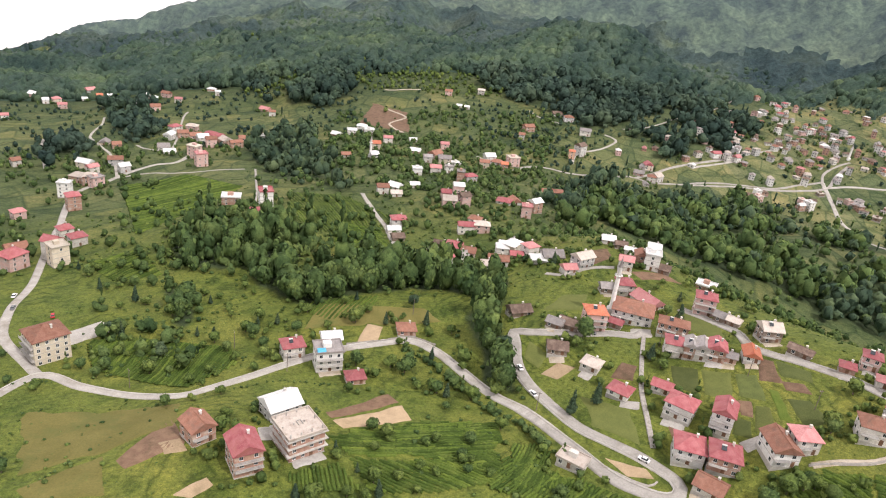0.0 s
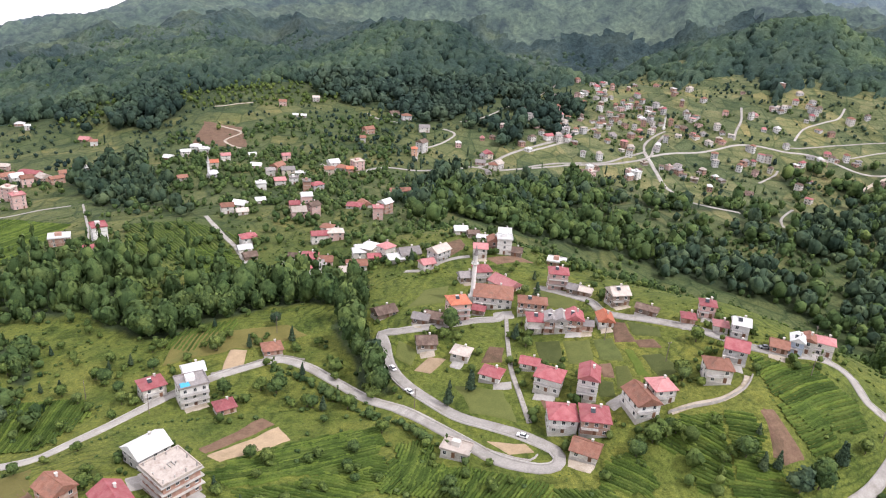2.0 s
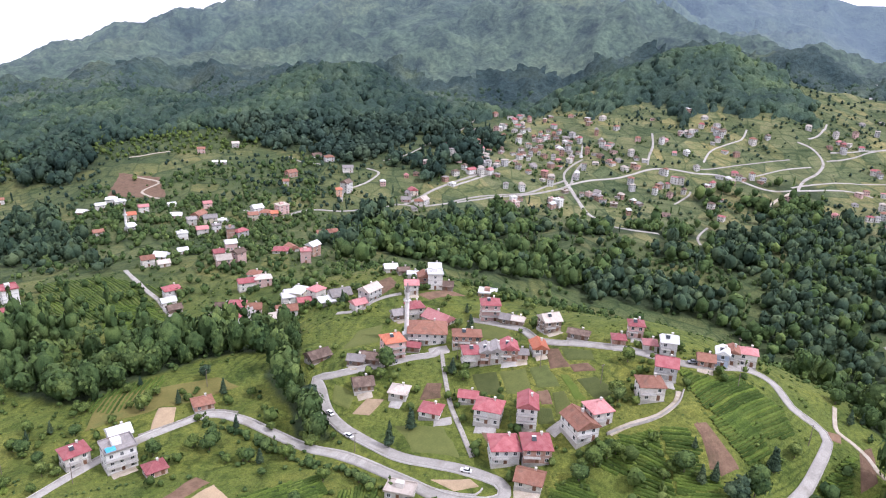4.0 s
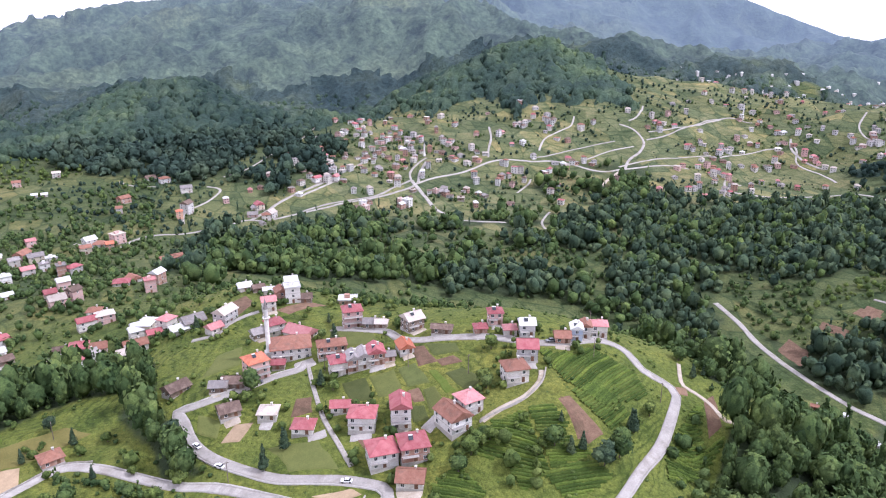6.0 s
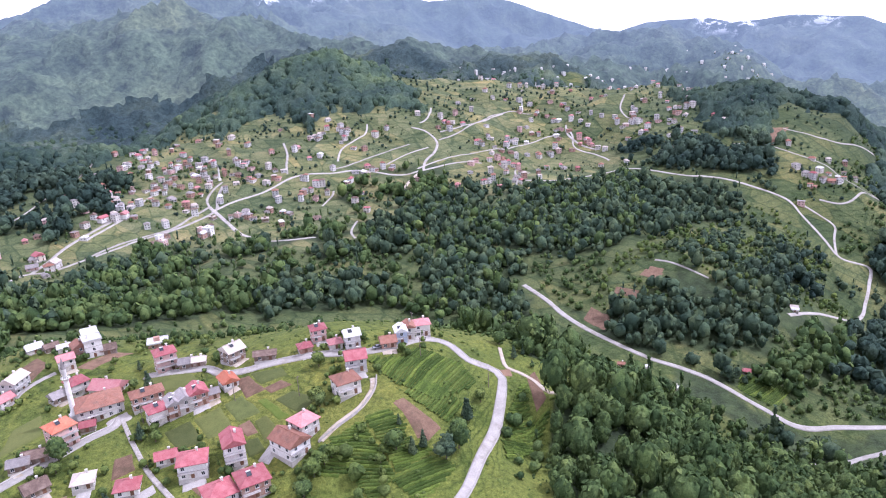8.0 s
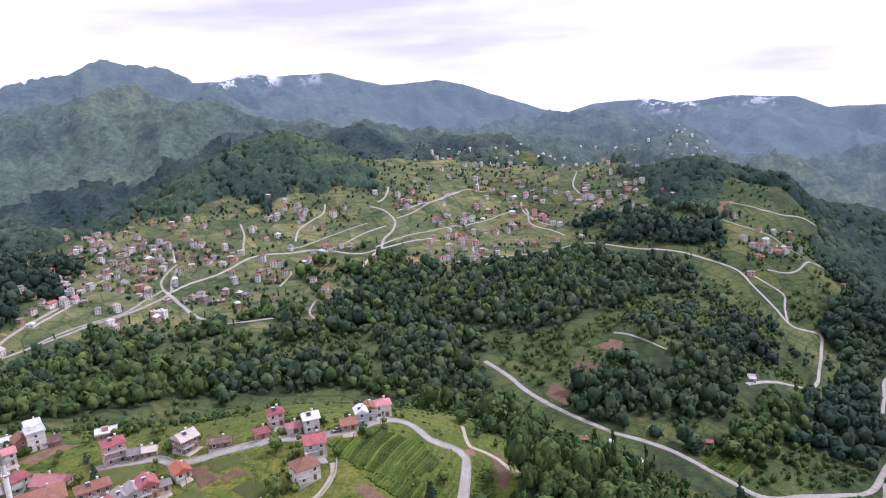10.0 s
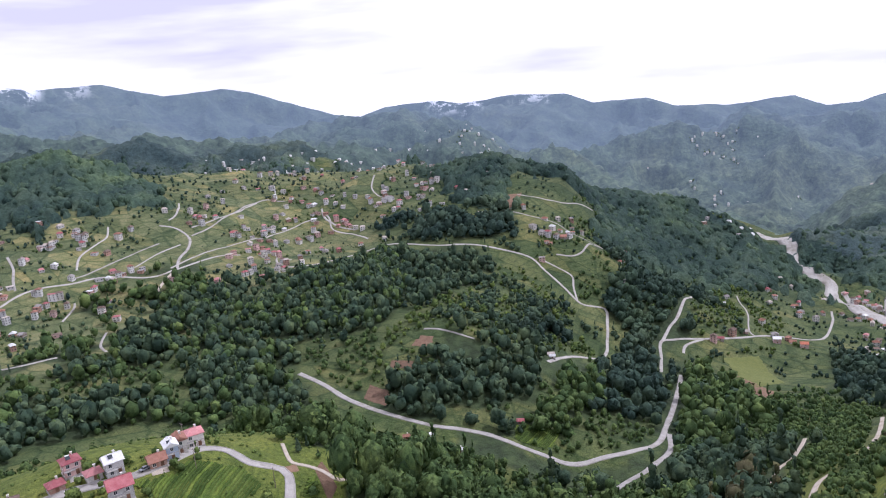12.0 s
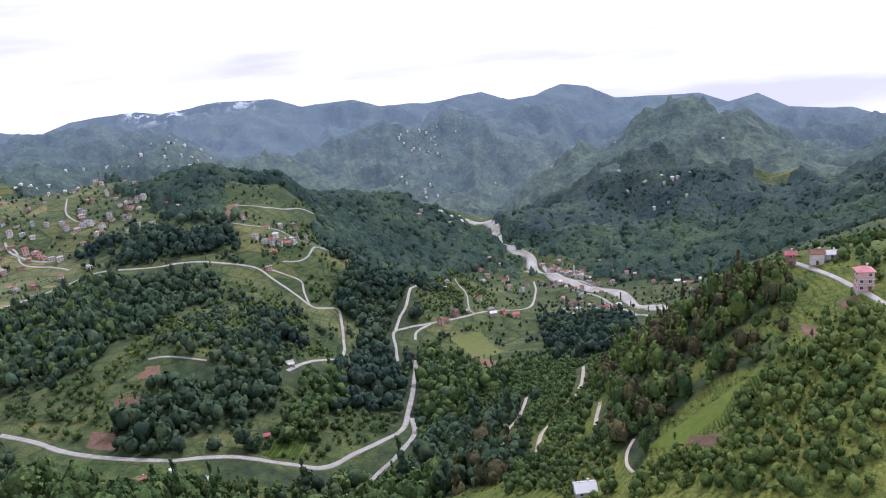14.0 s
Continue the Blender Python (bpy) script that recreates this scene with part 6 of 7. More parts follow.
def far_home(x, y):
    k = int(rng.integers(0, 12))
    if k not in PROTOTYPES:
        roof_col = ["brown", "dark", "white", "slate", "pink", "slate", "pale", "white", "brown", "pale", "dark", "pale"][k]
        wall = ["plaster", "brick", "white", "plaster", "white", "wood", "pinkwall", "brick", "cream", "grey", "plaster", "wood"][k]
        kind = ["hip", "gable", "flat", "gable", "hip", "gable", "flat", "gable", "hip", "gable", "gable", "flat"][k]
        PROTOTYPES[k] = house(x, y, float(rng.uniform(-60, 60)), [8.5, 7.5, 9, 8][k % 4], [7.5, 6.5, 8][k % 3], [2, 2, 3, 1, 2, 1][k % 6], kind, roof_col, wall, detail=False)
        return
    ob = copy_thing(PROTOTYPES[k], pose(x, y, float(height(x, y)) + 0.6, 0, 0, float(rng.uniform(0, 360))))
    ob.scale = (float(rng.uniform(0.7, 0.95)), float(rng.uniform(0.7, 0.95)), float(rng.uniform(0.65, 0.9)))
    take(x, y, 7)
    GARDENS.append((x, y, 5.0))


PLATEAU_HOMES_D = [(411, 1078), (398, 1030), (384, 990), (418, 941), (406, 903), (389, 952), (382, 922), (402, 948), (368, 921), (337, 897), (340, 881), (297, 847), (281, 830), (287, 815), (269, 821), (280, 728), (332, 728), (330, 742), (388, 752), (417, 747), (403, 730), (435, 878), (472, 915), (502, 790), (504, 770), (490, 762), (568, 772), (577, 765), (591, 764), (615, 753), (549, 795), (637, 889), (591, 902), (602, 897), (609, 763), (791, 759)]
PLATEAU_HOMES_E = [(795, 751), (803, 719), (813, 710), (769, 658), (740, 628), (743, 657), (935, 709), (937, 694), (954, 728), (928, 655), (925, 642), (920, 628), (918, 659), (1002, 616), (981, 619), (997, 608), (1070, 556), (1066, 564), (1071, 641), (1140, 711), (983, 506), (1047, 509), (965, 324), (968, 314), (975, 305), (995, 304), (994, 345), (869, 545), (684, 636), (708, 612), (971, 822), (999, 825), (1017, 794), (1085, 873), (1419, 1087), (961, 879), (880, 885), (792, 837), (811, 807)]
HOMES = PLATEAU_HOMES_D + PLATEAU_HOMES_E + PLATEAU_HOMES + PLATEAU_HOMES_B + PLATEAU_HOMES_C + RIVER_TOWN
for _x, _y in HOMES:
    if math.hypot(_x, _y) < 850:
        far_home(_x, _y)


def distant_homes():
    """Hundreds of tiny houses on the plateau's far side and up the valleys, in one mesh."""
    spots = list(FAR_HOMES + FAR_HOMES_B + HILL_HAMLETS + CLEARING_HOMES + CLEARING_HOMES_B) + [p for p in HOMES if math.hypot(*p) >= 850]
    while len(spots) < 820:
        bx, by = HOMES[int(rng.integers(0, len(HOMES)))] if rng.random() < 0.8 else spots[int(rng.integers(0, 60))]
        x, y = bx + rng.normal(0, 48), by + rng.normal(0, 48)
        if math.hypot(x, y) > 800 and free(np.array([x]), np.array([y]))[0]:
            spots.append((x, y))
    v, q, slot = [], [], []
    for x, y in spots:
        w, d, h, a = rng.uniform(2.5, 4.4), rng.uniform(2.3, 3.8), rng.choice([2.8, 3.4, 5.6, 5.6, 8.2]), rng.uniform(0, 3.14)
        c, s, z = math.cos(a), math.sin(a), float(height(x, y))
        up = rng.choice([0.3, 1.6, 2.2])
        n, remote = len(v), math.hypot(x, y) > 1450
        pts = [(-w, -d, -3), (w, -d, -3), (w, d, -3), (-w, d, -3), (-w, -d, h), (w, -d, h), (w, d, h), (-w, d, h),
               (-w - .5, -d - .5, h - .1), (w + .5, -d - .5, h - .1), (w + .5, d + .5, h - .1), (-w - .5, d + .5, h - .1), (-w * .6, 0, h + up), (w * .6, 0, h + up)]
        v += [(x + px * c - py * s, y + px * s + py * c, z + pz) for px, py, pz in pts]
        wall, lid = int(rng.choice([0, 0, 1, 2, 2, 3, 4, 4])), int(rng.choice([5, 6, 6, 7, 8, 9, 9, 9, 10, 10, 10, 11, 11]))
        if remote:
            wall, lid = 0, int(rng.choice([7, 7, 11]))
        for f in ((0, 1, 5, 4), (1, 2, 6, 5), (2, 3, 7, 6), (3, 0, 4, 7)):
            q.append([n + i for i in f]), slot.append(wall)
        for face in range(4):
            ax, ay = ((0, -1), (1, 0), (0, 1), (-1, 0))[face]
            side, off = (w, d) if ax == 0 else (d, w)
            for up_ in np.arange(1.0, 0.0 if remote else h - 1.0, 2.7):
                for t_ in (-0.5, 0.5):
                    m_ = len(v)
                    for du, dz in ((-0.55, 0), (0.55, 0), (0.55, 1.2), (-0.55, 1.2)):
                        px, py = ax * (off + 0.05) - ay * (t_ * side + du), ay * (off + 0.05) + ax * (t_ * side + du)
                        v.append((x + px * c - py * s, y + px * s + py * c, z + up_ + dz))
                    q.append([m_, m_ + 1, m_ + 2, m_ + 3]), slot.append(12)
        for f in ((8, 9, 13, 12), (10, 11, 12, 13), (9, 10, 13, 13), (11, 8, 12, 12), (11, 10, 9, 8)):
            q.append([n + i for i in f]), slot.append(lid)
        take(x, y, 6)
        if rng.random() < 0.6:
            GARDENS.append((x, y, 4.0))
    bm = bmesh.new()
    vv = [bm.verts.new(p) for p in v]
    for f, k in zip(q, slot):
        ids = list(dict.fromkeys(f))
        bm.faces.new([vv[i] for i in ids]).material_index = k
    me = bpy.data.meshes.new("distant_houses")
    bm.to_mesh(me)
    bm.free()
    for m in (WALLS["white"], WALLS["pinkwall"], WALLS["plaster"], WALLS["brick"], WALLS["grey"], ROOFS["red"], ROOFS["brown"], ROOFS["white"], ROOFS["pink"], ROOFS["slate"], ROOFS["dark"], ROOFS["pale"], GLASS):
        me.materials.append(m)
    tagged(new("distant_houses", me), "tiny far houses scattered over the plateau and valleys", "houses", kind="stuff")


distant_homes()


# ================= mosque and minarets =================
def minaret(x, y, tall, label, z=None):
    """A slim tower: square base, round shaft, a gallery and a pointed cap."""
    t = thing("minaret", x, y, 0, label, "minaret")
    s = tall / 30.0
    bm = bmesh.new()
    block(bm, -1.7, -1.7, -1.5, 1.7, 1.7, 4.0 * s, 0, 0.1)
    part("base", bm, WALLS["white"], t)
    bm = bmesh.new()
    drum(bm, 4.0 * s, 5.5 * s, 1.6, 1.05, 14)
    drum(bm, 5.5 * s, 20 * s, 1.05, 0.95, 14)
    part("shaft", bm, WALLS["white"], t)
    bm = bmesh.new()
    drum(bm, 19.4 * s, 20.2 * s, 1.0, 1.75, 14)
    drum(bm, 20.2 * s, 20.4 * s, 1.8, 1.8, 14)
    g = part("gallery", bm, WALLS["white"], t)
    bm = bmesh.new()
    for k in range(14):
        a = 2 * math.pi * k / 14
        block(bm, 1.7 * math.cos(a) - 0.06, 1.7 * math.sin(a) - 0.06, 20.4 * s, 1.7 * math.cos(a) + 0.06, 1.7 * math.sin(a) + 0.06, 20.4 * s + 1.0)
    part("railing", bm, RAIL, g)
    bm = bmesh.new()
    drum(bm, 20.4 * s, 24.4 * s, 0.85, 0.8, 14)
    part("upper_shaft", bm, WALLS["white"], t)
    bm = bmesh.new()
    drum(bm, 24.4 * s, 29.2 * s, 1.0, 0.06, 14)
    drum(bm, 29.2 * s, 30 * s, 0.08, 0.03, 6)
    part("cap", bm, ROOFS["slate"], t, "pointed grey metal cap")
    take(x, y, 3)


minaret(64, 289, 29.5, "slim white village minaret beside the mosque")
minaret(976, 824, 26, "white minaret among the plateau houses")
minaret(1243, -111, 27, "white minaret of the deep valley town")
minaret(-105, 623, 20, "short white minaret between hamlet houses")
minaret(422, 868, 20, "white minaret at the plateau village edge")
house(73, 286, -14, 17, 13, 2, "hip", "brown", "white", name="mosque", label="white village mosque with brown tiled hipped roof")
house(82, 301, 35, 9, 13, 1, "gable", "pink", "plaster", name="mosque_annex", label="low plastered annex with faded pink roof")


# ================= small built things =================
def utility_pole(x, y):
    t = thing("utility_pole", x, y, float(rng.uniform(0, 180)), "grey timber utility pole beside the road", "pole", "utility poles")
    bm = bmesh.new()
    drum(bm, -0.5, 8.5, 0.16, 0.10, 8)
    part("pole", bm, POLE_WOOD, t)
    bm = bmesh.new()
    block(bm, -0.9, -0.06, 7.9, 0.9, 0.06, 8.05)
    arm = part("crossarm", bm, POLE_WOOD, t)
    for k in (-0.75, 0, 0.75):
        bm = bmesh.new()
        drum(bm, 8.05, 8.25, 0.05, 0.04, 6, k, 0)
        part("insulator", bm, FRAME, arm)


for _x, _y in [(172, 201), (189, 225), (185, 176), (124, 217), (31, 219), (-92, 248), (-23, 287), (-120, 215), (80, 260), (50, 264), (108, 238), (-65, 232)]:
    utility_pole(_x, _y)


def car(x, y, turn, paint):
    t = thing("car", x, y, turn, f"{paint} hatchback car parked on the village road", "car", "parked cars", float(height(x, y)) + 0.34)
    bm = bmesh.new()
    block(bm, -0.85, -2.0, 0.28, 0.85, 2.0, 0.85, 0, 0.12)
    part("body", bm, CAR_PAINT[paint], t)
    bm = bmesh.new()
    r = bmesh.ops.create_cube(bm, size=1, matrix=Matrix.LocRotScale((0, -0.2, 1.12), None, (1.5, 2.3, 0.56)))
    for v in r["verts"]:
        if v.co.z > 1.1:
            v.co.x *= 0.82
            v.co.y = -0.2 + (v.co.y + 0.2) * 0.66
    cabin = part("cabin", bm, GLASS, t, "dark glazed cabin")
    bm = bmesh.new()
    block(bm, -0.62, -0.95, 1.39, 0.62, 0.55, 1.44)
    part("roof_panel", bm, CAR_PAINT[paint], cabin)
    for sx in (-0.78, 0.78):
        for sy in (-1.25, 1.25):
            bm = bmesh.new()
            bmesh.ops.create_cone(bm, cap_ends=True, segments=12, radius1=0.32, radius2=0.32, depth=0.2, matrix=Matrix.Translation((sx, sy, 0.32)) @ Matrix.Rotation(math.pi / 2, 4, "Y"))
            part("wheel", bm, RUBBER, t)


for _x, _y, _t, _p in [(-211, 282, 15, "white"), (-202, 268, 20, "grey"), (30, 229, 35, "white"), (161, 215, 75, "grey"), (65, 194, 60, "white"), (-180, 263, 30, "red"), (54, 268, 85, "grey"), (25, 245, 20, "white")]:
    car(_x, _y, _t, _p)


def stone_wall(points, tall, label):
    """A low wall along a line, with an uneven top."""
    c = glide(points, 1.5)
    t = np.gradient(c, axis=0)
    t /= np.linalg.norm(t, axis=1)[:, None] + 1e-9
    side = np.c_[-t[:, 1], t[:, 0]]
    g = height(c[:, 0], c[:, 1])
    up = tall * (1 + 0.25 * value_noise(c[:, 0], c[:, 1], 2.5, 61))
    rows = []
    for off, z in ((-0.3, g - 0.6), (-0.24, g + up), (0.24, g + up), (0.3, g - 0.6)):
        rows.append(np.c_[c + side * off, z])
    v = np.stack(rows, 1)
    n = len(c)
    k = np.arange(n * 4).reshape(n, 4)
    q = np.stack([k[:-1, :-1], k[:-1, 1:], k[1:, 1:], k[1:, :-1]], -1).reshape(-1, 4)[:, ::-1]
    tagged(new("stone_wall", mesh_of("stone_wall", v.reshape(-1, 3), q, STONE)), label, "wall", kind="structure")


stone_wall([(114, 191), (123, 191), (133, 191), (143, 195), (149, 201)], 0.9, "low pale stone wall along the farm track")
stone_wall([(52, 191), (59, 186), (65, 183), (68, 185)], 0.6, "low concrete wall inside the road bend")
stone_wall([(-47, 257), (-32, 263), (-21, 268), (-10, 263)], 0.8, "low stone wall above the village road")

# the school yard and a tarpaulin
def flat_patch(name, x, y, turn, w, d, mat_, label, category, lift=0.35):
    n = 8
    u, v = np.meshgrid(np.linspace(-w / 2, w / 2, n), np.linspace(-d / 2, d / 2, n))
    c_, s_ = math.cos(radians(turn)), math.sin(radians(turn))
    u = u + 0.5 * value_noise(x + u, y + v, 2.2, 57)
    v = v + 0.5 * value_noise(x + u, y + v, 2.2, 58)
    px, py = x + u * c_ - v * s_, y + u * s_ + v * c_
    z = height(px, py) + lift
    z[0], z[-1], z[:, 0], z[:, -1] = z[0] - 0.8, z[-1] - 0.8, z[:, 0] - 0.8, z[:, -1] - 0.8
    k = np.arange(n * n).reshape(n, n)
    q = np.stack([k[:-1, :-1], k[:-1, 1:], k[1:, 1:], k[1:, :-1]], -1).reshape(-1, 4)
    tagged(new(name, mesh_of(name, np.stack([px, py, z], -1).reshape(-1, 3), q, mat_, flat=False)), label, category, kind="structure")
    take(px.ravel(), py.ravel(), 1.0)


for _x, _y, _t, _w, _d in APRONS:
    _c, _s, _o = math.cos(radians(_t)), math.sin(radians(_t)), -_d / 2 - 1.6
    flat_patch("yard", _x - _o * _s, _y + _o * _c, _t, _w * float(rng.uniform(0.7, 1.2)), 4.5, DIRT_TRACK if rng.random() < 0.5 else CONCRETE, "trodden pale yard before a village house", "yard", 0.28)
flat_patch("yard", -159, 251, 55, 26, 15, CONCRETE_ROAD, "pale concrete school yard beside the building", "yard")
flat_patch("yard", 101, 202, 20, 9, 6, CONCRETE_ROAD, "pale concrete yard before a house", "yard")
flat_patch("yard", 64, 222, -10, 8, 5, CONCRETE_ROAD, "pale concrete yard before a small house", "yard")
flat_patch("yard", 75, 272, 0, 10, 9, CONCRETE_ROAD, "pale concrete square beside the mosque", "yard")
flat_patch("yard", -56, 184, 25, 9, 9, CONCRETE_ROAD, "pale concrete yard between the houses", "yard")


def tarpaulin(x, y, turn, lift):
    """A sagging sheet thrown over the edge of a roof."""
    bm = bmesh.new()
    bmesh.ops.create_grid(bm, x_segments=8, y_segments=8, size=1.0)
    for v in bm.verts:
        u, w = v.co.x, v.co.y
        v.co = (1.7 * u, 1.3 * w, 0.12 * math.sin(4 * u) * math.cos(3 * w) + 0.12 - 1.0 * max(0.0, -w - 0.55))
    bmesh.ops.solidify(bm, geom=bm.faces[:], thickness=0.03)
    me = bpy.data.meshes.new("tarpaulin")
    bm.to_mesh(me)
    bm.free()
    me.materials.append(TARP)
    ob = new("tarpaulin", me)
    ob.matrix_world = pose(x, y, float(height(x, y)) + lift, 0, 0, turn)
    tagged(ob, "bright blue tarpaulin on a white house roof", "tarpaulin")


tarpaulin(-52.6, 235.7, 24, 9.9)


# ================= trees =================
def ico(sub):
    bm = bmesh.new()
    bmesh.ops.create_icosphere(bm, subdivisions=sub, radius=1.0)
    v = np.array([q.co[:] for q in bm.verts])
    f = np.array([[q.index for q in p.verts] for p in bm.faces])
    bm.free()
    return v, f


ICO1, ICO2 = ico(1), ico(2)


def lump(rg, base, amount):
    """A ball made uneven."""
    v, f = base
    k = 1 + amount * rg.standard_normal(len(v))
    return v * k[:, None], f


def tufts(rg, centres, radii, count, size, reach=1.06):
    """Bent leaf clumps on the skin of some lobes."""
    i = rg.integers(0, len(centres), count)
    d = rg.standard_normal((count, 3))
    d[:, 2] = d[:, 2] * 0.8 + 0.25
    d /= np.linalg.norm(d, axis=1)[:, None]
    at = centres[i] + d * radii[i] * rg.uniform(0.82, reach, (count, 1))
    lean = d + 0.38 * rg.standard_normal((count, 3))
    lean /= np.linalg.norm(lean, axis=1)[:, None]
    a = np.cross(lean, rg.standard_normal((count, 3)))
    a /= np.linalg.norm(a, axis=1)[:, None] + 1e-9
    b = np.cross(lean, a)
    s = size * rg.uniform(0.6, 1.3, (count, 1))
    out = lean * s * 0.35
    v = np.stack([at - a * s, at - b * s * 0.8 + out, at + a * s, at + b * s * 0.8 + out, ], 1).reshape(-1, 3)
    k = np.arange(count)[:, None] * 4
    f = np.concatenate([k + [0, 1, 3], k + [1, 2, 3]])
    return v, f


def join(pieces):
    vs, fs, n = [], [], 0
    for v, f in pieces:
        vs.append(v)
        fs.append(f + n)
        n += len(v)
    return np.concatenate(vs), np.concatenate(fs)


def crown(rg, lobes, base, tuft_count, tuft_size, conifer=False, core=None, reach=1.06):
    """A crown about 2 wide and 2.2 tall, standing on z = 0."""
    pieces, cs, rs = [], [], []
    if conifer:
        for k in range(lobes):
            t = k / max(lobes - 1, 1)
            rad = 0.72 * (1 - t) + 0.12
            c = np.array([rg.normal(0, 0.05), rg.normal(0, 0.05), 0.5 + 2.6 * t])
            v, f = lump(rg, base, 0.16)
            pieces.append((v * [rad, rad, 0.55] + c, f))
            cs.append(c), rs.append([rad, rad, 0.5])
    else:
        for k in range(lobes):
            a, q = rg.uniform(0, 6.28), rg.uniform(0.0, 0.62) if k else 0.0
            rad = rg.uniform(0.42, 0.66) if k else 0.78
            c = np.array([q * math.cos(a), q * math.sin(a), rg.uniform(0.65, 1.6) if k else 1.05])
            v, f = lump(rg, core if core and not k else base, 0.13)
            pieces.append((v * [rad, rad, rad * rg.uniform(0.85, 1.15)] + c, f))
            cs.append(c), rs.append([rad] * 3)
    if tuft_count:
        pieces.append(tufts(rg, np.array(cs), np.array(rs), tuft_count, tuft_size, reach))
    return join(pieces)


def trunk_mesh(rg, tall, spread):
    bm = bmesh.new()
    drum(bm, -0.8, tall * 0.5, 0.26, 0.17, 8)
    drum(bm, tall * 0.5, tall * 0.85, 0.17, 0.07, 8)
    for k in range(4):
        a = rg.uniform(0, 6.28)
        tilt = Matrix.Rotation(a, 4, "Z") @ Matrix.Rotation(rg.uniform(0.5, 0.9), 4, "Y")
        length = spread * rg.uniform(0.7, 1.0)
        bmesh.ops.create_cone(bm, cap_ends=True, segments=6, radius1=0.11, radius2=0.03, depth=length,
                              matrix=Matrix.Translation((0, 0, tall * rg.uniform(0.3, 0.5))) @ tilt @ Matrix.Translation((0, 0, length / 2)))
    return bm


TREE_KINDS = []
for _k in range(8):
    _g = np.random.default_rng(100 + _k)
    _tall = [7.5, 9.0, 6.0, 8.0, 10.5, 5.0, 9.5, 11.0][_k]
    _wide = [3.2, 3.8, 2.6, 3.4, 4.2, 2.3, 2.4, 2.2][_k]
    _con = _k >= 6
    _v, _f = crown(_g, 8 if not _con else 6, ICO1, 330, 0.16, _con, reach=1.22)
    _v = _v * [_wide, _wide, (_tall * 0.8) / (3.2 if _con else 2.2)] + [0, 0, _tall * (0.08 if _con else 0.16)]
    _leaf = LEAF[[0, 1, 2, 2, 0, 2, 1, 1][_k]]
    _tree = new("tree")
    _tree.matrix_world = pose(0, 0, -400)
    tagged(_tree, ["round green broadleaf tree with dense crown", "large dark broadleaf tree with wide crown", "small bright green orchard tree", "green broadleaf tree with uneven crown",
                   "tall green tree with dense crown", "low bright green bushy tree", "slender dark conifer with pointed crown", "tall dark conifer standing by itself"][_k], "tree", "single trees")
    _crown = new("crown", mesh_of("crown", _v, _f, _leaf, flat=True))
    _crown.parent = _tree
    part("trunk", trunk_mesh(_g, _tall * 0.7, _wide * 0.8), BARK, _tree)
    TREE_KINDS.append(_tree)
USED = set()


def tree(x, y, kind, size):
    m = pose(x, y, float(height(x, y)), 0, 0, float(rng.uniform(0, 360)))
    if kind not in USED:
        USED.add(kind)
        TREE_KINDS[kind].matrix_world = m
        return
    t = copy_thing(TREE_KINDS[kind], m)
    t.scale = (size, size, size * float(rng.uniform(0.9, 1.15)))


for _i, (_x, _y) in enumerate(ORCHARD + ORCHARD_B + ORCHARD_C):
    if free(np.array([_x]), np.array([_y]))[0] or _i < 8:
        tree(_x, _y, _i if _i < 8 else int(rng.choice([0, 1, 2, 3, 5, 0, 2, 3, 6, 4])), float(rng.uniform(0.65, 1.1)))
# scattered garden trees between the houses and plots
_n = 0
while _n < 250:
    _a, _r = rng.uniform(-0.75, 0.95), rng.uniform(150, 390)
    _x, _y = _r * math.sin(_a), _r * math.cos(_a)
    if free(np.array([_x]), np.array([_y]))[0] and value_noise(np.array(_x), np.array(_y), 45, 71) > -0.1 and wooded(np.array(_x), np.array(_y)) < 0.5:
        tree(_x, _y, int(rng.choice([0, 2, 2, 3, 5, 5, 6])), float(rng.uniform(0.4, 0.85)))
        _n += 1


def plant(name, kinds, xs, ys, wide, tall, mat_, label, category, sink=0.0):
    """Many trees or bushes in one mesh: each one turned, scaled and set on the ground."""
    zs = height(xs, ys) - sink
    pick = rng.integers(0, len(kinds), len(xs))
    turn = rng.uniform(0, 6.28, len(xs))
    vs, fs, n = [], [], 0
    for k, (v, f) in enumerate(kinds):
        i = np.where(pick == k)[0]
        if not len(i):
            continue
        c, s = np.cos(turn[i])[:, None], np.sin(turn[i])[:, None]
        x = (v[None, :, 0] * c - v[None, :, 1] * s) * wide[i][:, None] + xs[i][:, None]
        y = (v[None, :, 0] * s + v[None, :, 1] * c) * wide[i][:, None] + ys[i][:, None]
        z = v[None, :, 2] * tall[i][:, None] + zs[i][:, None]
        vs.append(np.stack([x, y, z], -1).reshape(-1, 3))
        fs.append((f[None] + (np.arange(len(i)) * len(v))[:, None, None]).reshape(-1, 3) + n)
        n += len(i) * len(v)
    if vs:
        tagged(new(name, mesh_of(name, np.concatenate(vs), np.concatenate(fs), mat_, flat=False)), label, category, kind="stuff")


def spread(poly, gap):
    """Uneven places inside a polygon, about a gap apart."""
    p = np.array(poly, float)
    (x0, y0), (x1, y1) = p.min(0), p.max(0)
    gx, gy = np.meshgrid(np.arange(x0, x1, gap), np.arange(y0, y1, gap))
    gx = gx.ravel() + rng.uniform(-0.5, 0.5, gx.size) * gap
    gy = gy.ravel() + rng.uniform(-0.5, 0.5, gy.size) * gap
    ok = inside(*ragged(gx, gy), poly) & free(gx, gy) & ~inside(gx, gy, OPEN_SHOULDER)
    return gx[ok], gy[ok]


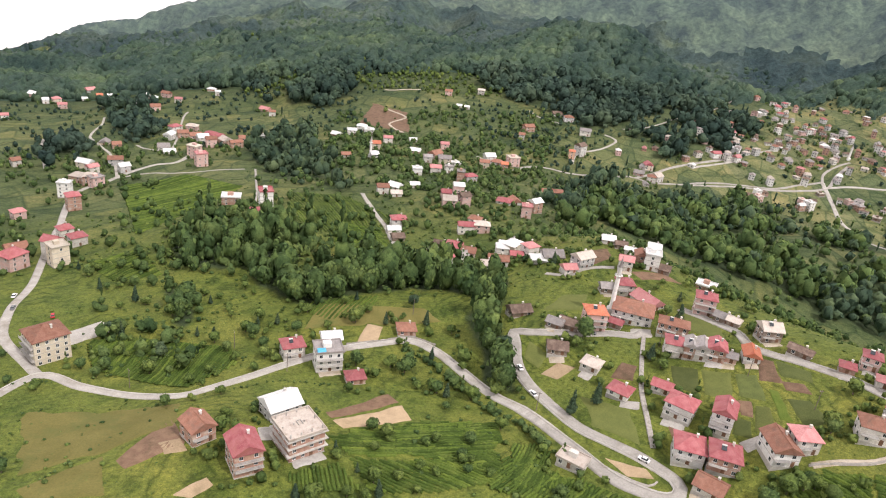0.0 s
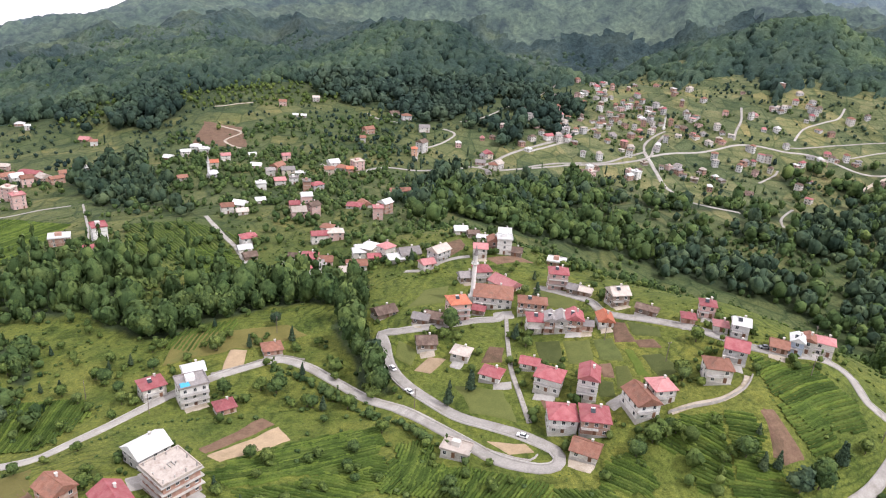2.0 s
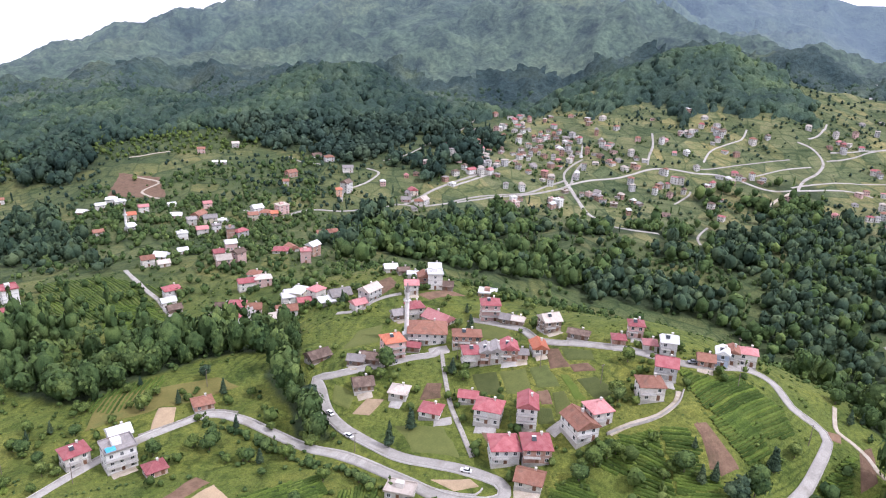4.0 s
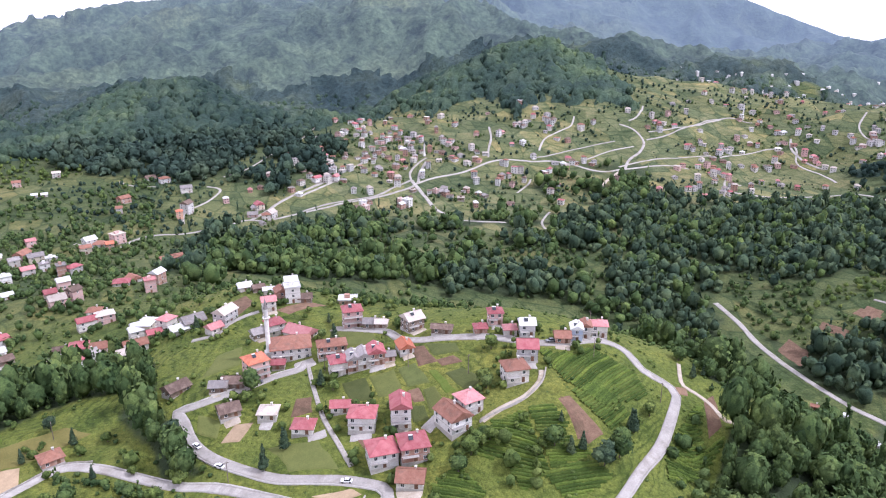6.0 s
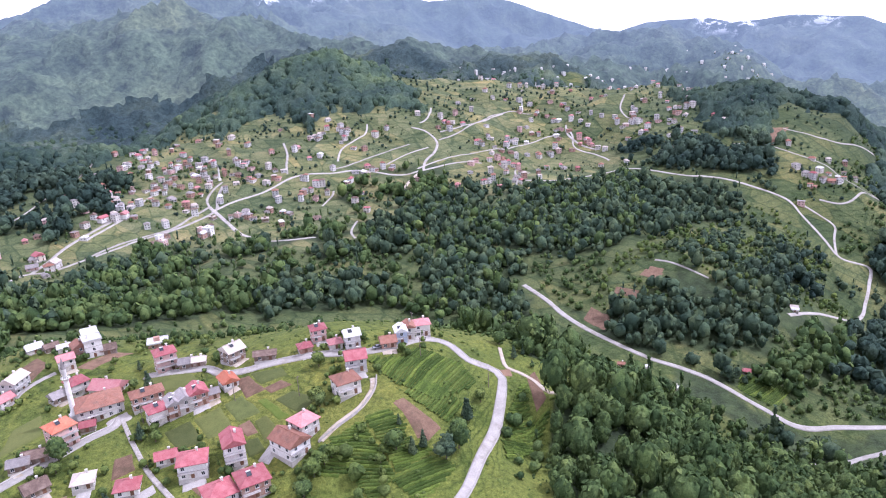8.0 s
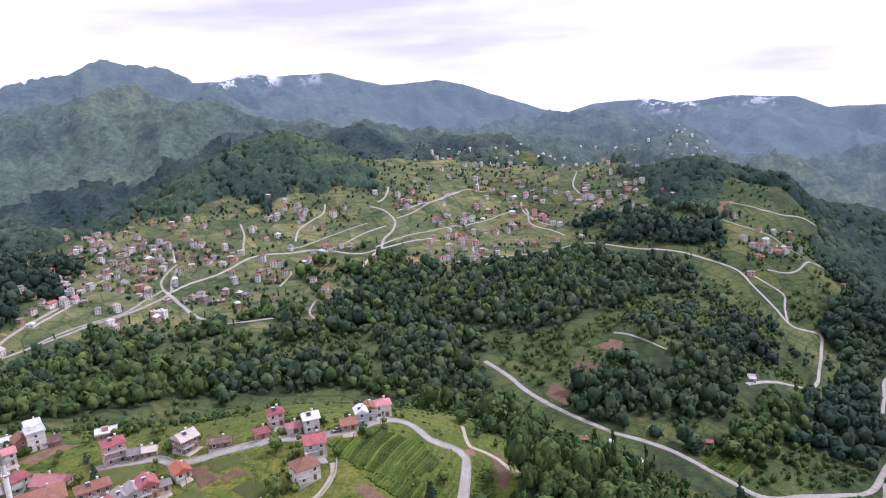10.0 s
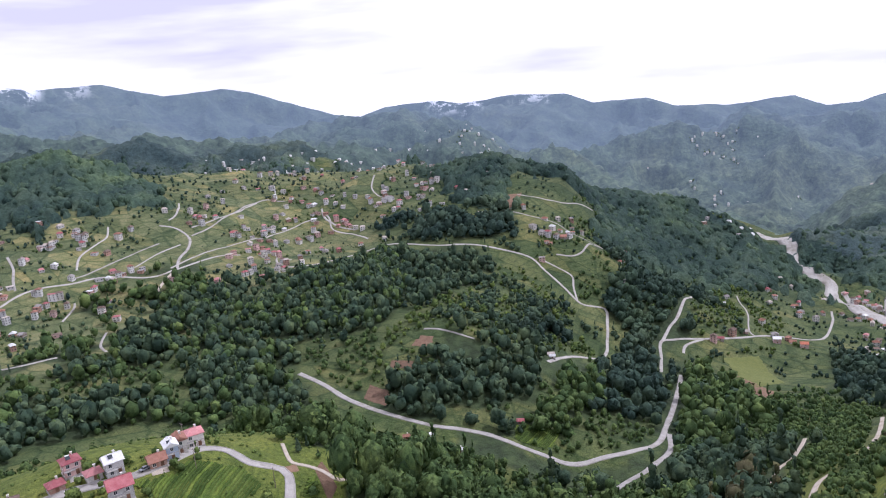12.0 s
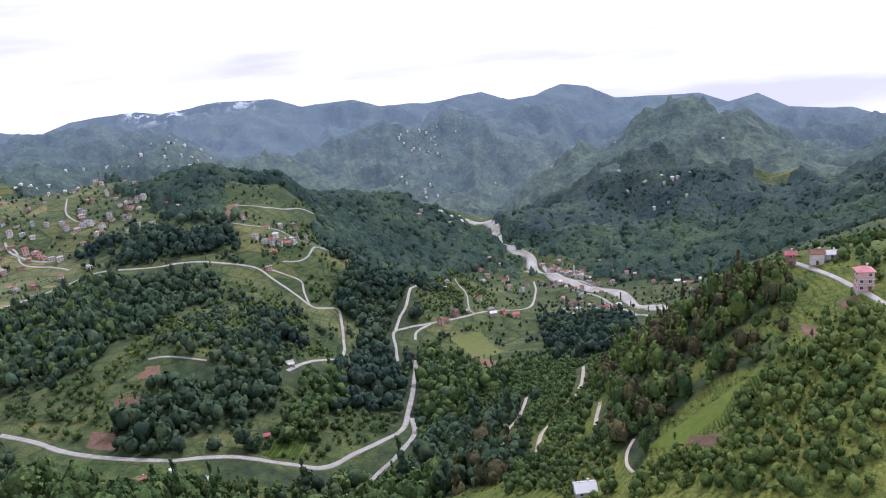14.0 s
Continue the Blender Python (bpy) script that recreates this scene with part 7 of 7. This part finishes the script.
NEAR_KINDS = [crown(np.random.default_rng(180 + k), 7, ICO1, 200, 0.17, reach=1.25) for k in range(5)]
WOOD_KINDS = [crown(np.random.default_rng(200 + k), 3, ICO1, 46, 0.25, reach=1.22) for k in range(8)] + [crown(np.random.default_rng(230), 4, ICO1, 36, 0.24, True, reach=1.2)]
MID_KINDS = [crown(np.random.default_rng(300 + k), 1, ICO1, 18, 0.36) for k in range(6)] + [crown(np.random.default_rng(330), 3, ICO1, 10, 0.3, True)]
LIGHT_KINDS = [crown(np.random.default_rng(370 + k), 1, ICO1, 11, 0.38) for k in range(6)]
BUSHY_KINDS = [crown(np.random.default_rng(280 + k), 2, ICO1, 13, 0.36) for k in range(7)] + [crown(np.random.default_rng(290), 3, ICO1, 16, 0.28, True)]
ROUND_KINDS = [crown(np.random.default_rng(350 + k), 2, ICO1, 13, 0.36) for k in range(10)] + [crown(np.random.default_rng(360), 3, ICO1, 10, 0.3, True)]
LOW_KINDS = [crown(np.random.default_rng(420 + k), 1, ICO1, 7, 0.38) for k in range(6)]
TUFT_KINDS = [tufts(np.random.default_rng(440 + k), np.zeros((1, 3)), np.array([[1.0, 1.0, 0.7]]), 7, 0.6) for k in range(5)]
FAR_KINDS = [lump(np.random.default_rng(400 + k), ICO1, 0.22) for k in range(6)]
PLANTED = set()


def unplanted(x, y):
    """Which places no wood planted earlier has taken."""
    spots = list(zip((x / 8).astype(int).tolist(), (y / 8).astype(int).tolist()))
    ok = np.array([p not in PLANTED for p in spots], bool)
    PLANTED.update(spots)
    return ok


for _i, _poly in enumerate(WOODS):
    _r = np.hypot(*np.mean(np.array(_poly, float), 0))
    _east = _r < 480 and np.mean(np.array(_poly, float), 0)[1] < 40
    _x, _y = spread(_poly, 5.4 if _east else 6.9 if _r < 430 else 8.2 if _r < 700 else 9.0)
    _keep = ~glade(_x, _y) | (rng.random(len(_x)) < 0.16) | (np.hypot(_x, _y) < 300) | (np.hypot(_x, _y) > 1150)
    _keep &= (np.hypot(_x, _y) < 1090) & unplanted(_x, _y)
    _x, _y = _x[_keep], _y[_keep]
    if not len(_x):
        continue
    _d = np.hypot(_x, _y)
    _brown = (_x > 150) & (_y < 40) & (_d < 480) & (rng.random(len(_x)) < 0.36)
    for _sel, _kinds in (((_d < 330) & ~_brown, NEAR_KINDS), ((_d < 330) & _brown, NEAR_KINDS), ((_d >= 330) & (_d < 520) & ~_brown, WOOD_KINDS), ((_d >= 330) & (_d < 520) & _brown, WOOD_KINDS),
                         (_d >= 520, ROUND_KINDS if _r < 1000 else LIGHT_KINDS)):
        if _sel.sum():
            _s = (0.5 + 0.95 * rng.random(int(_sel.sum())) ** 1.5 + 0.2 * (rng.random(int(_sel.sum())) < 0.2)) * (1 if _r < 800 else 1.2) * (0.68 if _east else 1)
            _dull = bool(_brown[_sel][0])
            plant("woodland", _kinds, _x[_sel], _y[_sel], (4.4 if _r < 430 else 5.4) * _s, 6.4 * _s ** 0.8 * rng.uniform(0.7, 1.35, len(_s)), LEAF[3] if _dull else LEAF[2] if _east and _kinds is WOOD_KINDS else LEAF[0] if _east or _r < 400 or (_x.mean() < 60 and _r < 480) else (LEAF if _d[_sel].min() < 520 or _r < 720 else HAZED_HILL_LEAF)[1 if _i % 3 else 0],
                  "brownish young trees on the steep slope" if _dull else "dense dark green broadleaf woodland on the slope", "woodland", 0.8)
    if _r < 480:
        _x, _y = spread(_poly, 8.5)
        _s = rng.uniform(0.5, 1.2, len(_x))
        if len(_x):
            plant("undergrowth", LOW_KINDS, _x, _y, 2.0 * _s, 1.5 * _s, LEAF[0], "green undergrowth at the feet of the woods", "undergrowth", 0.5)

# loose trees and scrub between fields and homes, thicker along hollows
def loose(count, r0, r1, bias, seed):
    a, r = rng.uniform(-0.75, 2.15, count), np.sqrt(rng.uniform(r0 * r0, r1 * r1, count))
    x, y = r * np.sin(a), r * np.cos(a)
    mask = value_noise(x, y, 70, seed) + 0.7 * value_noise(x, y, 24, seed + 1) + rng.uniform(-0.35, 0.35, count)
    ok = (mask > bias) & free(x, y) & (wooded(x, y) < 0.5)
    return x[ok], y[ok]


for _i, _poly in enumerate(SCRUB):
    _x, _y = spread(_poly, 3.9 if _i < 3 else 7.6)
    _keep = value_noise(_x, _y, 32, 88) + rng.uniform(-0.7, 0.7, len(_x)) > (-1.0 if _i < 3 else -0.25)
    _x, _y = _x[_keep], _y[_keep]
    if len(_x):
        _s = (0.3 + 0.8 * rng.random(len(_x)) ** 1.4) * (0.9 if _i < 3 else 1.0)
        plant("scrub", BUSHY_KINDS if np.hypot(_x, _y).min() < 330 else MID_KINDS if np.hypot(_x, _y).max() < 620 else LIGHT_KINDS, _x, _y, 3.6 * _s * (0.85 if _i < 3 else 1), 3.9 * _s, LEAF[2 if _i < 2 or _i % 3 == 0 else 0], "young green trees and scrub on the slope", "scrub", 0.6)
_x, _y = loose(13000, 340, 740, -0.05, 81)
_ok = (_x > 120) | (rng.random(len(_x)) < 0.4)
_x, _y = _x[_ok], _y[_ok]
_s = rng.uniform(0.4, 1.1, len(_x))
plant("scattered_trees", LIGHT_KINDS, _x, _y, 3.0 * _s, 3.6 * _s, LEAF[0], "scattered green trees between fields and homes", "trees", 0.6)
_x, _y = loose(14500, 700, 1480, -0.12, 83)
_s = rng.uniform(0.4, 1.15, len(_x))
plant("scattered_trees", LIGHT_KINDS, _x, _y, 2.7 * _s, 3.0 * _s, HAZED_HILL_LEAF[1], "scattered green trees between far fields", "trees", 0.6)
_x, _y = loose(5200, 130, 480, 0.25, 85)
_s = rng.uniform(0.3, 0.85, len(_x))
plant("bushes", LOW_KINDS, _x, _y, 1.5 * _s, 1.0 * _s, LEAF[2], "low green bushes on the meadow slopes", "bushes", 0.25)
_x, _y = loose(2600, 130, 480, 0.55, 87)
_s = rng.uniform(0.4, 0.9, len(_x))
plant("bushes", LOW_KINDS, _x, _y, 1.7 * _s, 1.3 * _s, LEAF[0], "dark green bushes on the meadow slopes", "bushes", 0.25)
# trees and shrubs round the homes
_g = np.array(GARDENS)
_g = np.repeat(_g, 10, 0)
_a = rng.uniform(0, 6.28, len(_g))
_q = _g[:, 2] + rng.uniform(1.5, 8.0, len(_g))
_x, _y = _g[:, 0] + _q * np.cos(_a), _g[:, 1] + _q * np.sin(_a)
_ok = free(_x, _y)
_x, _y = _x[_ok], _y[_ok]
_d = np.hypot(_x, _y)
for _sel, _kinds, _leaf in ((_d < 360, BUSHY_KINDS, LEAF[2]), (_d >= 360, LIGHT_KINDS, LEAF[0])):
    _s = rng.uniform(0.3, 1.0, int(_sel.sum()))
    plant("garden_trees", _kinds, _x[_sel], _y[_sel], 2.3 * _s, 2.5 * _s, _leaf, "small garden trees and shrubs round the homes", "trees", 0.4)
# copses and single trees on the pastures across the gorge
_a, _r = rng.uniform(0.75, 1.5, 9000), np.sqrt(rng.uniform(440.0 ** 2, 1120.0 ** 2, 9000))
_x, _y = _r * np.sin(_a), _r * np.cos(_a)
_ok = (value_noise(_x, _y, 60, 121) + 0.8 * value_noise(_x, _y, 22, 122) + rng.uniform(-0.3, 0.3, len(_x)) > 0.62) & free(_x, _y) & (wooded(_x, _y) < 0.5) & (TOWN(_x, _y) < 0.3)
_x, _y = _x[_ok], _y[_ok]
_s = rng.uniform(0.5, 1.15, len(_x))
plant("copses", ROUND_KINDS, _x, _y, 4.2 * _s, 4.8 * _s, LEAF[1], "dark green copses on the pastures", "trees", 0.7)
# hedges that follow the terraces
_a, _r = rng.uniform(-0.75, 2.15, 90000), np.sqrt(rng.uniform(130.0 ** 2, 620.0 ** 2, 90000))
_x, _y = _r * np.sin(_a), _r * np.cos(_a)
_step = (height(_x, _y) + 1.5 * value_noise(_x, _y, 60, 95)) / 4.2
_ok = (np.abs(_step - np.round(_step)) < 0.045) & free(_x, _y) & (wooded(_x, _y) < 0.5) & (value_noise(_x, _y, 55, 96) > -0.1)
_x, _y = _x[_ok], _y[_ok]
_s = rng.uniform(0.3, 0.75, len(_x))
plant("hedge", LOW_KINDS, _x, _y, 1.2 * _s, 0.9 * _s, LEAF[0], "thin green hedges along the terraces", "hedge", 0.2)
# bushes on the bank below the village road
_c = glide([(-20, 262), (-8, 253), (4, 239), (14, 227), (24, 217), (34, 207), (48, 190)], 1.6)
_x, _y = _c[:, 0] - 3.2 + rng.normal(0, 0.8, len(_c)), _c[:, 1] - 4.2 + rng.normal(0, 0.8, len(_c))
_s = rng.uniform(0.5, 1.15, len(_x))
plant("roadside_bushes", BUSHY_KINDS, _x, _y, 1.9 * _s, 1.7 * _s, LEAF[0], "green bushes on the bank below the village road", "bushes", 0.3)
# coarse tufts of grass and weeds
_x, _y = loose(11000, 125, 380, -0.45, 97)
_s = rng.uniform(0.25, 0.8, len(_x))
plant("grass_tufts", TUFT_KINDS, _x, _y, 1.15 * _s, 0.55 * _s, LEAF[2], "coarse tufts of grass and weeds on the meadows", "grass", 0.1)
# thin hedges between the far plots
_a, _r = rng.uniform(0.1, 1.3, 60000), np.sqrt(rng.uniform(640.0 ** 2, 1350.0 ** 2, 60000))
_x, _y = _r * np.sin(_a), _r * np.cos(_a)
_u, _v = _x * 0.8 + _y * 0.6 + 14 * value_noise(_x, _y, 90, 101), _y * 0.8 - _x * 0.6 + 14 * value_noise(_x, _y, 90, 102)
_ok = ((np.abs(_u / 55 - np.round(_u / 55)) < 0.022) | (np.abs(_v / 34 - np.round(_v / 34)) < 0.03)) & (TOWN(_x, _y) > 0.3) & free(_x, _y) & (wooded(_x, _y) < 0.5) & (value_noise(_x, _y, 60, 103) > -0.35)
_x, _y = _x[_ok], _y[_ok]
_s = rng.uniform(0.35, 0.9, len(_x))
plant("hedge", TUFT_KINDS, _x, _y, 1.9 * _s, 1.6 * _s, HAZED_HILL_LEAF[1], "thin dark hedges between the plateau plots", "hedge", 0.3)
# the forest of the far mountains: crowns that close into one canopy
def crown_field(x, y, size, seed):
    """Round crowns side by side: the height of the nearest dome, 0 to 1."""
    u, v = x / size, y / size
    i0, j0 = np.floor(u), np.floor(v)
    best = np.zeros(x.shape)
    for di in (-1, 0, 1):
        for dj in (-1, 0, 1):
            i, j = i0 + di, j0 + dj
            d = np.hypot(u - i - 0.15 - 0.7 * lattice(i, j, seed), v - j - 0.15 - 0.7 * lattice(i, j, seed + 1))
            best = np.maximum(best, (0.65 + 0.35 * lattice(i, j, seed + 2)) * np.sqrt(np.clip(1 - (d / 0.60) ** 2, 0, 1)))
    return best


def canopy():
    j0 = int(np.searchsorted(RINGS, 1060))
    i0, i1 = int(np.searchsorted(RAYS, radians(-43))), int(np.searchsorted(RAYS, radians(124)))
    x, y, z = MX[j0:, i0:i1], MY[j0:, i0:i1], MZ[j0:, i0:i1]
    r = np.hypot(x, y)
    w = wooded(x, y) * free(x, y)
    up = 14 * crown_field(x, y, 17.0, 141) * (1 - smooth(1500, 2400, r)) + 20 * crown_field(x, y, 34.0, 145) * smooth(1400, 2300, r)
    z = z + np.where(w > 0.45, (1.0 + up) * smooth(1055, 1130, r), -3.0)
    k = np.arange(x.size).reshape(x.shape)
    q = np.stack([k[:-1, :-1], k[1:, :-1], k[1:, 1:], k[:-1, 1:]], -1).reshape(-1, 4)
    some = (w.ravel()[q] > 0.45).any(1) & (r.ravel()[q].max(1) < 3300)
    near = r.ravel()[q].mean(1) + 50 * value_noise(x.ravel()[q[:, 0]], y.ravel()[q[:, 0]], 120, 147)
    v = np.stack([x, y, z], -1).reshape(-1, 3)
    # all three carry painted haze; the outermost canopy also glows like the backdrop
    for sel, leaf in ((near < 1550, HAZED_HILL_LEAF[0]), ((near >= 1550) & (near < 1900), HAZED_FAR_LEAF), (near >= 1900, DISTANT)):
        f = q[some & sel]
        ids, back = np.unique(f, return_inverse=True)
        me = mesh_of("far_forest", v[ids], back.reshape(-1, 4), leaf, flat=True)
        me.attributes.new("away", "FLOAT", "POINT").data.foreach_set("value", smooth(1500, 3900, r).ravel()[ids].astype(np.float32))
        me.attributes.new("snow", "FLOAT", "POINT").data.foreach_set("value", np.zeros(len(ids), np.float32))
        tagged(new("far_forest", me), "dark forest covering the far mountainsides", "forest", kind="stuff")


canopy()
# single crowns that stand out of it
_a, _r = rng.uniform(-0.72, 2.12, 25000), np.sqrt(rng.uniform(1060.0 ** 2, 1800.0 ** 2, 25000))
_x, _y = _r * np.sin(_a), _r * np.cos(_a)
_ok = (wooded(_x, _y) > 0.45) & free(_x, _y)
_x, _y = _x[_ok], _y[_ok]
_s = rng.uniform(0.55, 1.15, len(_x))
plant("far_forest", FAR_KINDS, _x, _y, 6.4 * _s, 8.2 * _s * rng.uniform(0.8, 1.3, len(_s)), HAZED_HILL_LEAF[1], "dark crowns standing out of the far forest", "forest", -4.0)


# ================= tea gardens =================
def tea_rows(poly, angle=None, gap=1.3):
    """Rows of clipped tea bushes across a plot; with no angle given they follow the slope's contour."""
    p = np.array(poly, float)
    mid = p.mean(0)
    if angle is None:
        rise = [float(height(mid[0] + 6 * a, mid[1] + 6 * b) - height(mid[0] - 6 * a, mid[1] - 6 * b)) for a, b in ((1, 0), (0, 1))]
        angle = math.degrees(math.atan2(rise[0], -rise[1]))
    c_, s_ = math.cos(radians(angle)), math.sin(radians(angle))
    span = np.abs(p - mid).max() * 1.5
    vs, qs, n = [], [], 0
    for off in np.arange(-span, span, gap):
        t = np.arange(-span, span, 0.9)
        x, y = mid[0] + t * c_ - off * s_, mid[1] + t * s_ + off * c_
        x = x + 0.8 * value_noise(x, y, 12, 91)
        y = y + 0.8 * value_noise(x, y, 12, 92)
        ok = inside(x, y, poly) & free(x, y)
        runs = np.split(np.where(ok)[0], np.where(np.diff(np.where(ok)[0]) > 1)[0] + 1)
        for run in runs:
            if len(run) < 4:
                continue
            rx, ry = x[run], y[run]
            w = 0.56 * (1 + 0.3 * rng.standard_normal(len(run)).clip(-1, 1))
            h = 0.6 * (1 + 0.25 * rng.standard_normal(len(run)).clip(-1, 1))
            g = height(rx, ry)
            ring = [np.c_[rx - s_ * w * k, ry + c_ * w * k, g + z] for k, z in ((-1, -0.2), (-0.75, h * 0.8), (0, h), (0.75, h * 0.8), (1, -0.2))]
            v = np.stack(ring, 1)
            k = np.arange(len(run) * 5).reshape(len(run), 5)
            qs.append(np.stack([k[:-1, :-1], k[:-1, 1:], k[1:, 1:], k[1:, :-1]], -1).reshape(-1, 4) + n)
            vs.append(v.reshape(-1, 3))
            n += v.shape[0] * 5
    if vs:
        tagged(new("tea_garden", mesh_of("tea_garden", np.concatenate(vs), np.concatenate(qs)[:, ::-1], TEA_LEAF)), "rows of clipped green tea bushes on the slope", "tea garden", kind="stuff")


TEA_PLOTS = [
    [(131, 188), (141, 182), (140, 160), (124, 161)],
    [(117, 192), (130, 187), (124, 161), (111, 158)],
    [(69, 170), (101, 162), (103, 153), (67, 162)],
    [(148, 186), (165, 189), (167, 173), (154, 167)],
    [(183, 165), (217, 180), (207, 158), (165, 146)],
    [(121, 162), (139, 159), (143, 151), (121, 147)],
    [(20, 193), (47, 183), (70, 171), (66, 162), (15, 175)],
    [(477, 199), (494, 168), (463, 166), (453, 190)],
]
for _poly in TEA_PLOTS:
    tea_rows(_poly)
tea_rows([(-47, 167), (-36, 181), (-22, 165), (-41, 159)])
tea_rows([(-39, 188), (-14, 202), (17, 211), (20, 199), (-1, 190), (-17, 183), (-31, 181)])
tea_rows([(-30, 180), (-15, 181), (18, 195), (22, 181), (1, 170), (-20, 165)])
tea_rows([(-159, 252), (-139, 252), (-94, 249), (-86, 235), (-98, 215), (-140, 224)])
tea_rows([(152, 214), (176, 207), (185, 191), (181, 178), (157, 177), (151, 192)])
tea_rows([(174, 162), (210, 176), (200, 157), (162, 146)])
tea_rows([(-36, 197), (-15, 207), (11, 210), (18, 199), (13, 184), (-31, 187)])
tea_rows([(22, 201), (35, 195), (52, 179), (46, 170), (23, 177)])
tea_rows([(88, 179), (100, 180), (102, 165), (93, 159), (80, 161)])
tea_rows([(113, 191), (121, 188), (116, 170), (105, 180)])
tea_rows([(271, -71), (264, -93), (252, -91), (244, -70)])
tea_rows([(22, 199), (33, 201), (40, 190), (36, 178), (23, 178)])
# wider terraces of the knoll
tea_rows([(-138, 487), (-96, 487), (-56, 453), (-49, 395), (-78, 398), (-121, 419)], None, 2.1)
tea_rows([(-282, 514), (-239, 537), (-180, 505), (-187, 418), (-197, 371)], None, 2.1)
tea_rows([(-90, 435), (-59, 428), (-40, 400), (-60, 375), (-84, 391)], None, 2.1)
tea_rows([(-81, 289), (-57, 301), (-41, 305), (-45, 280), (-61, 277)], None, 2.1)
tea_rows([(-202, 326), (-184, 353), (-154, 316), (-176, 307)], None, 2.1)
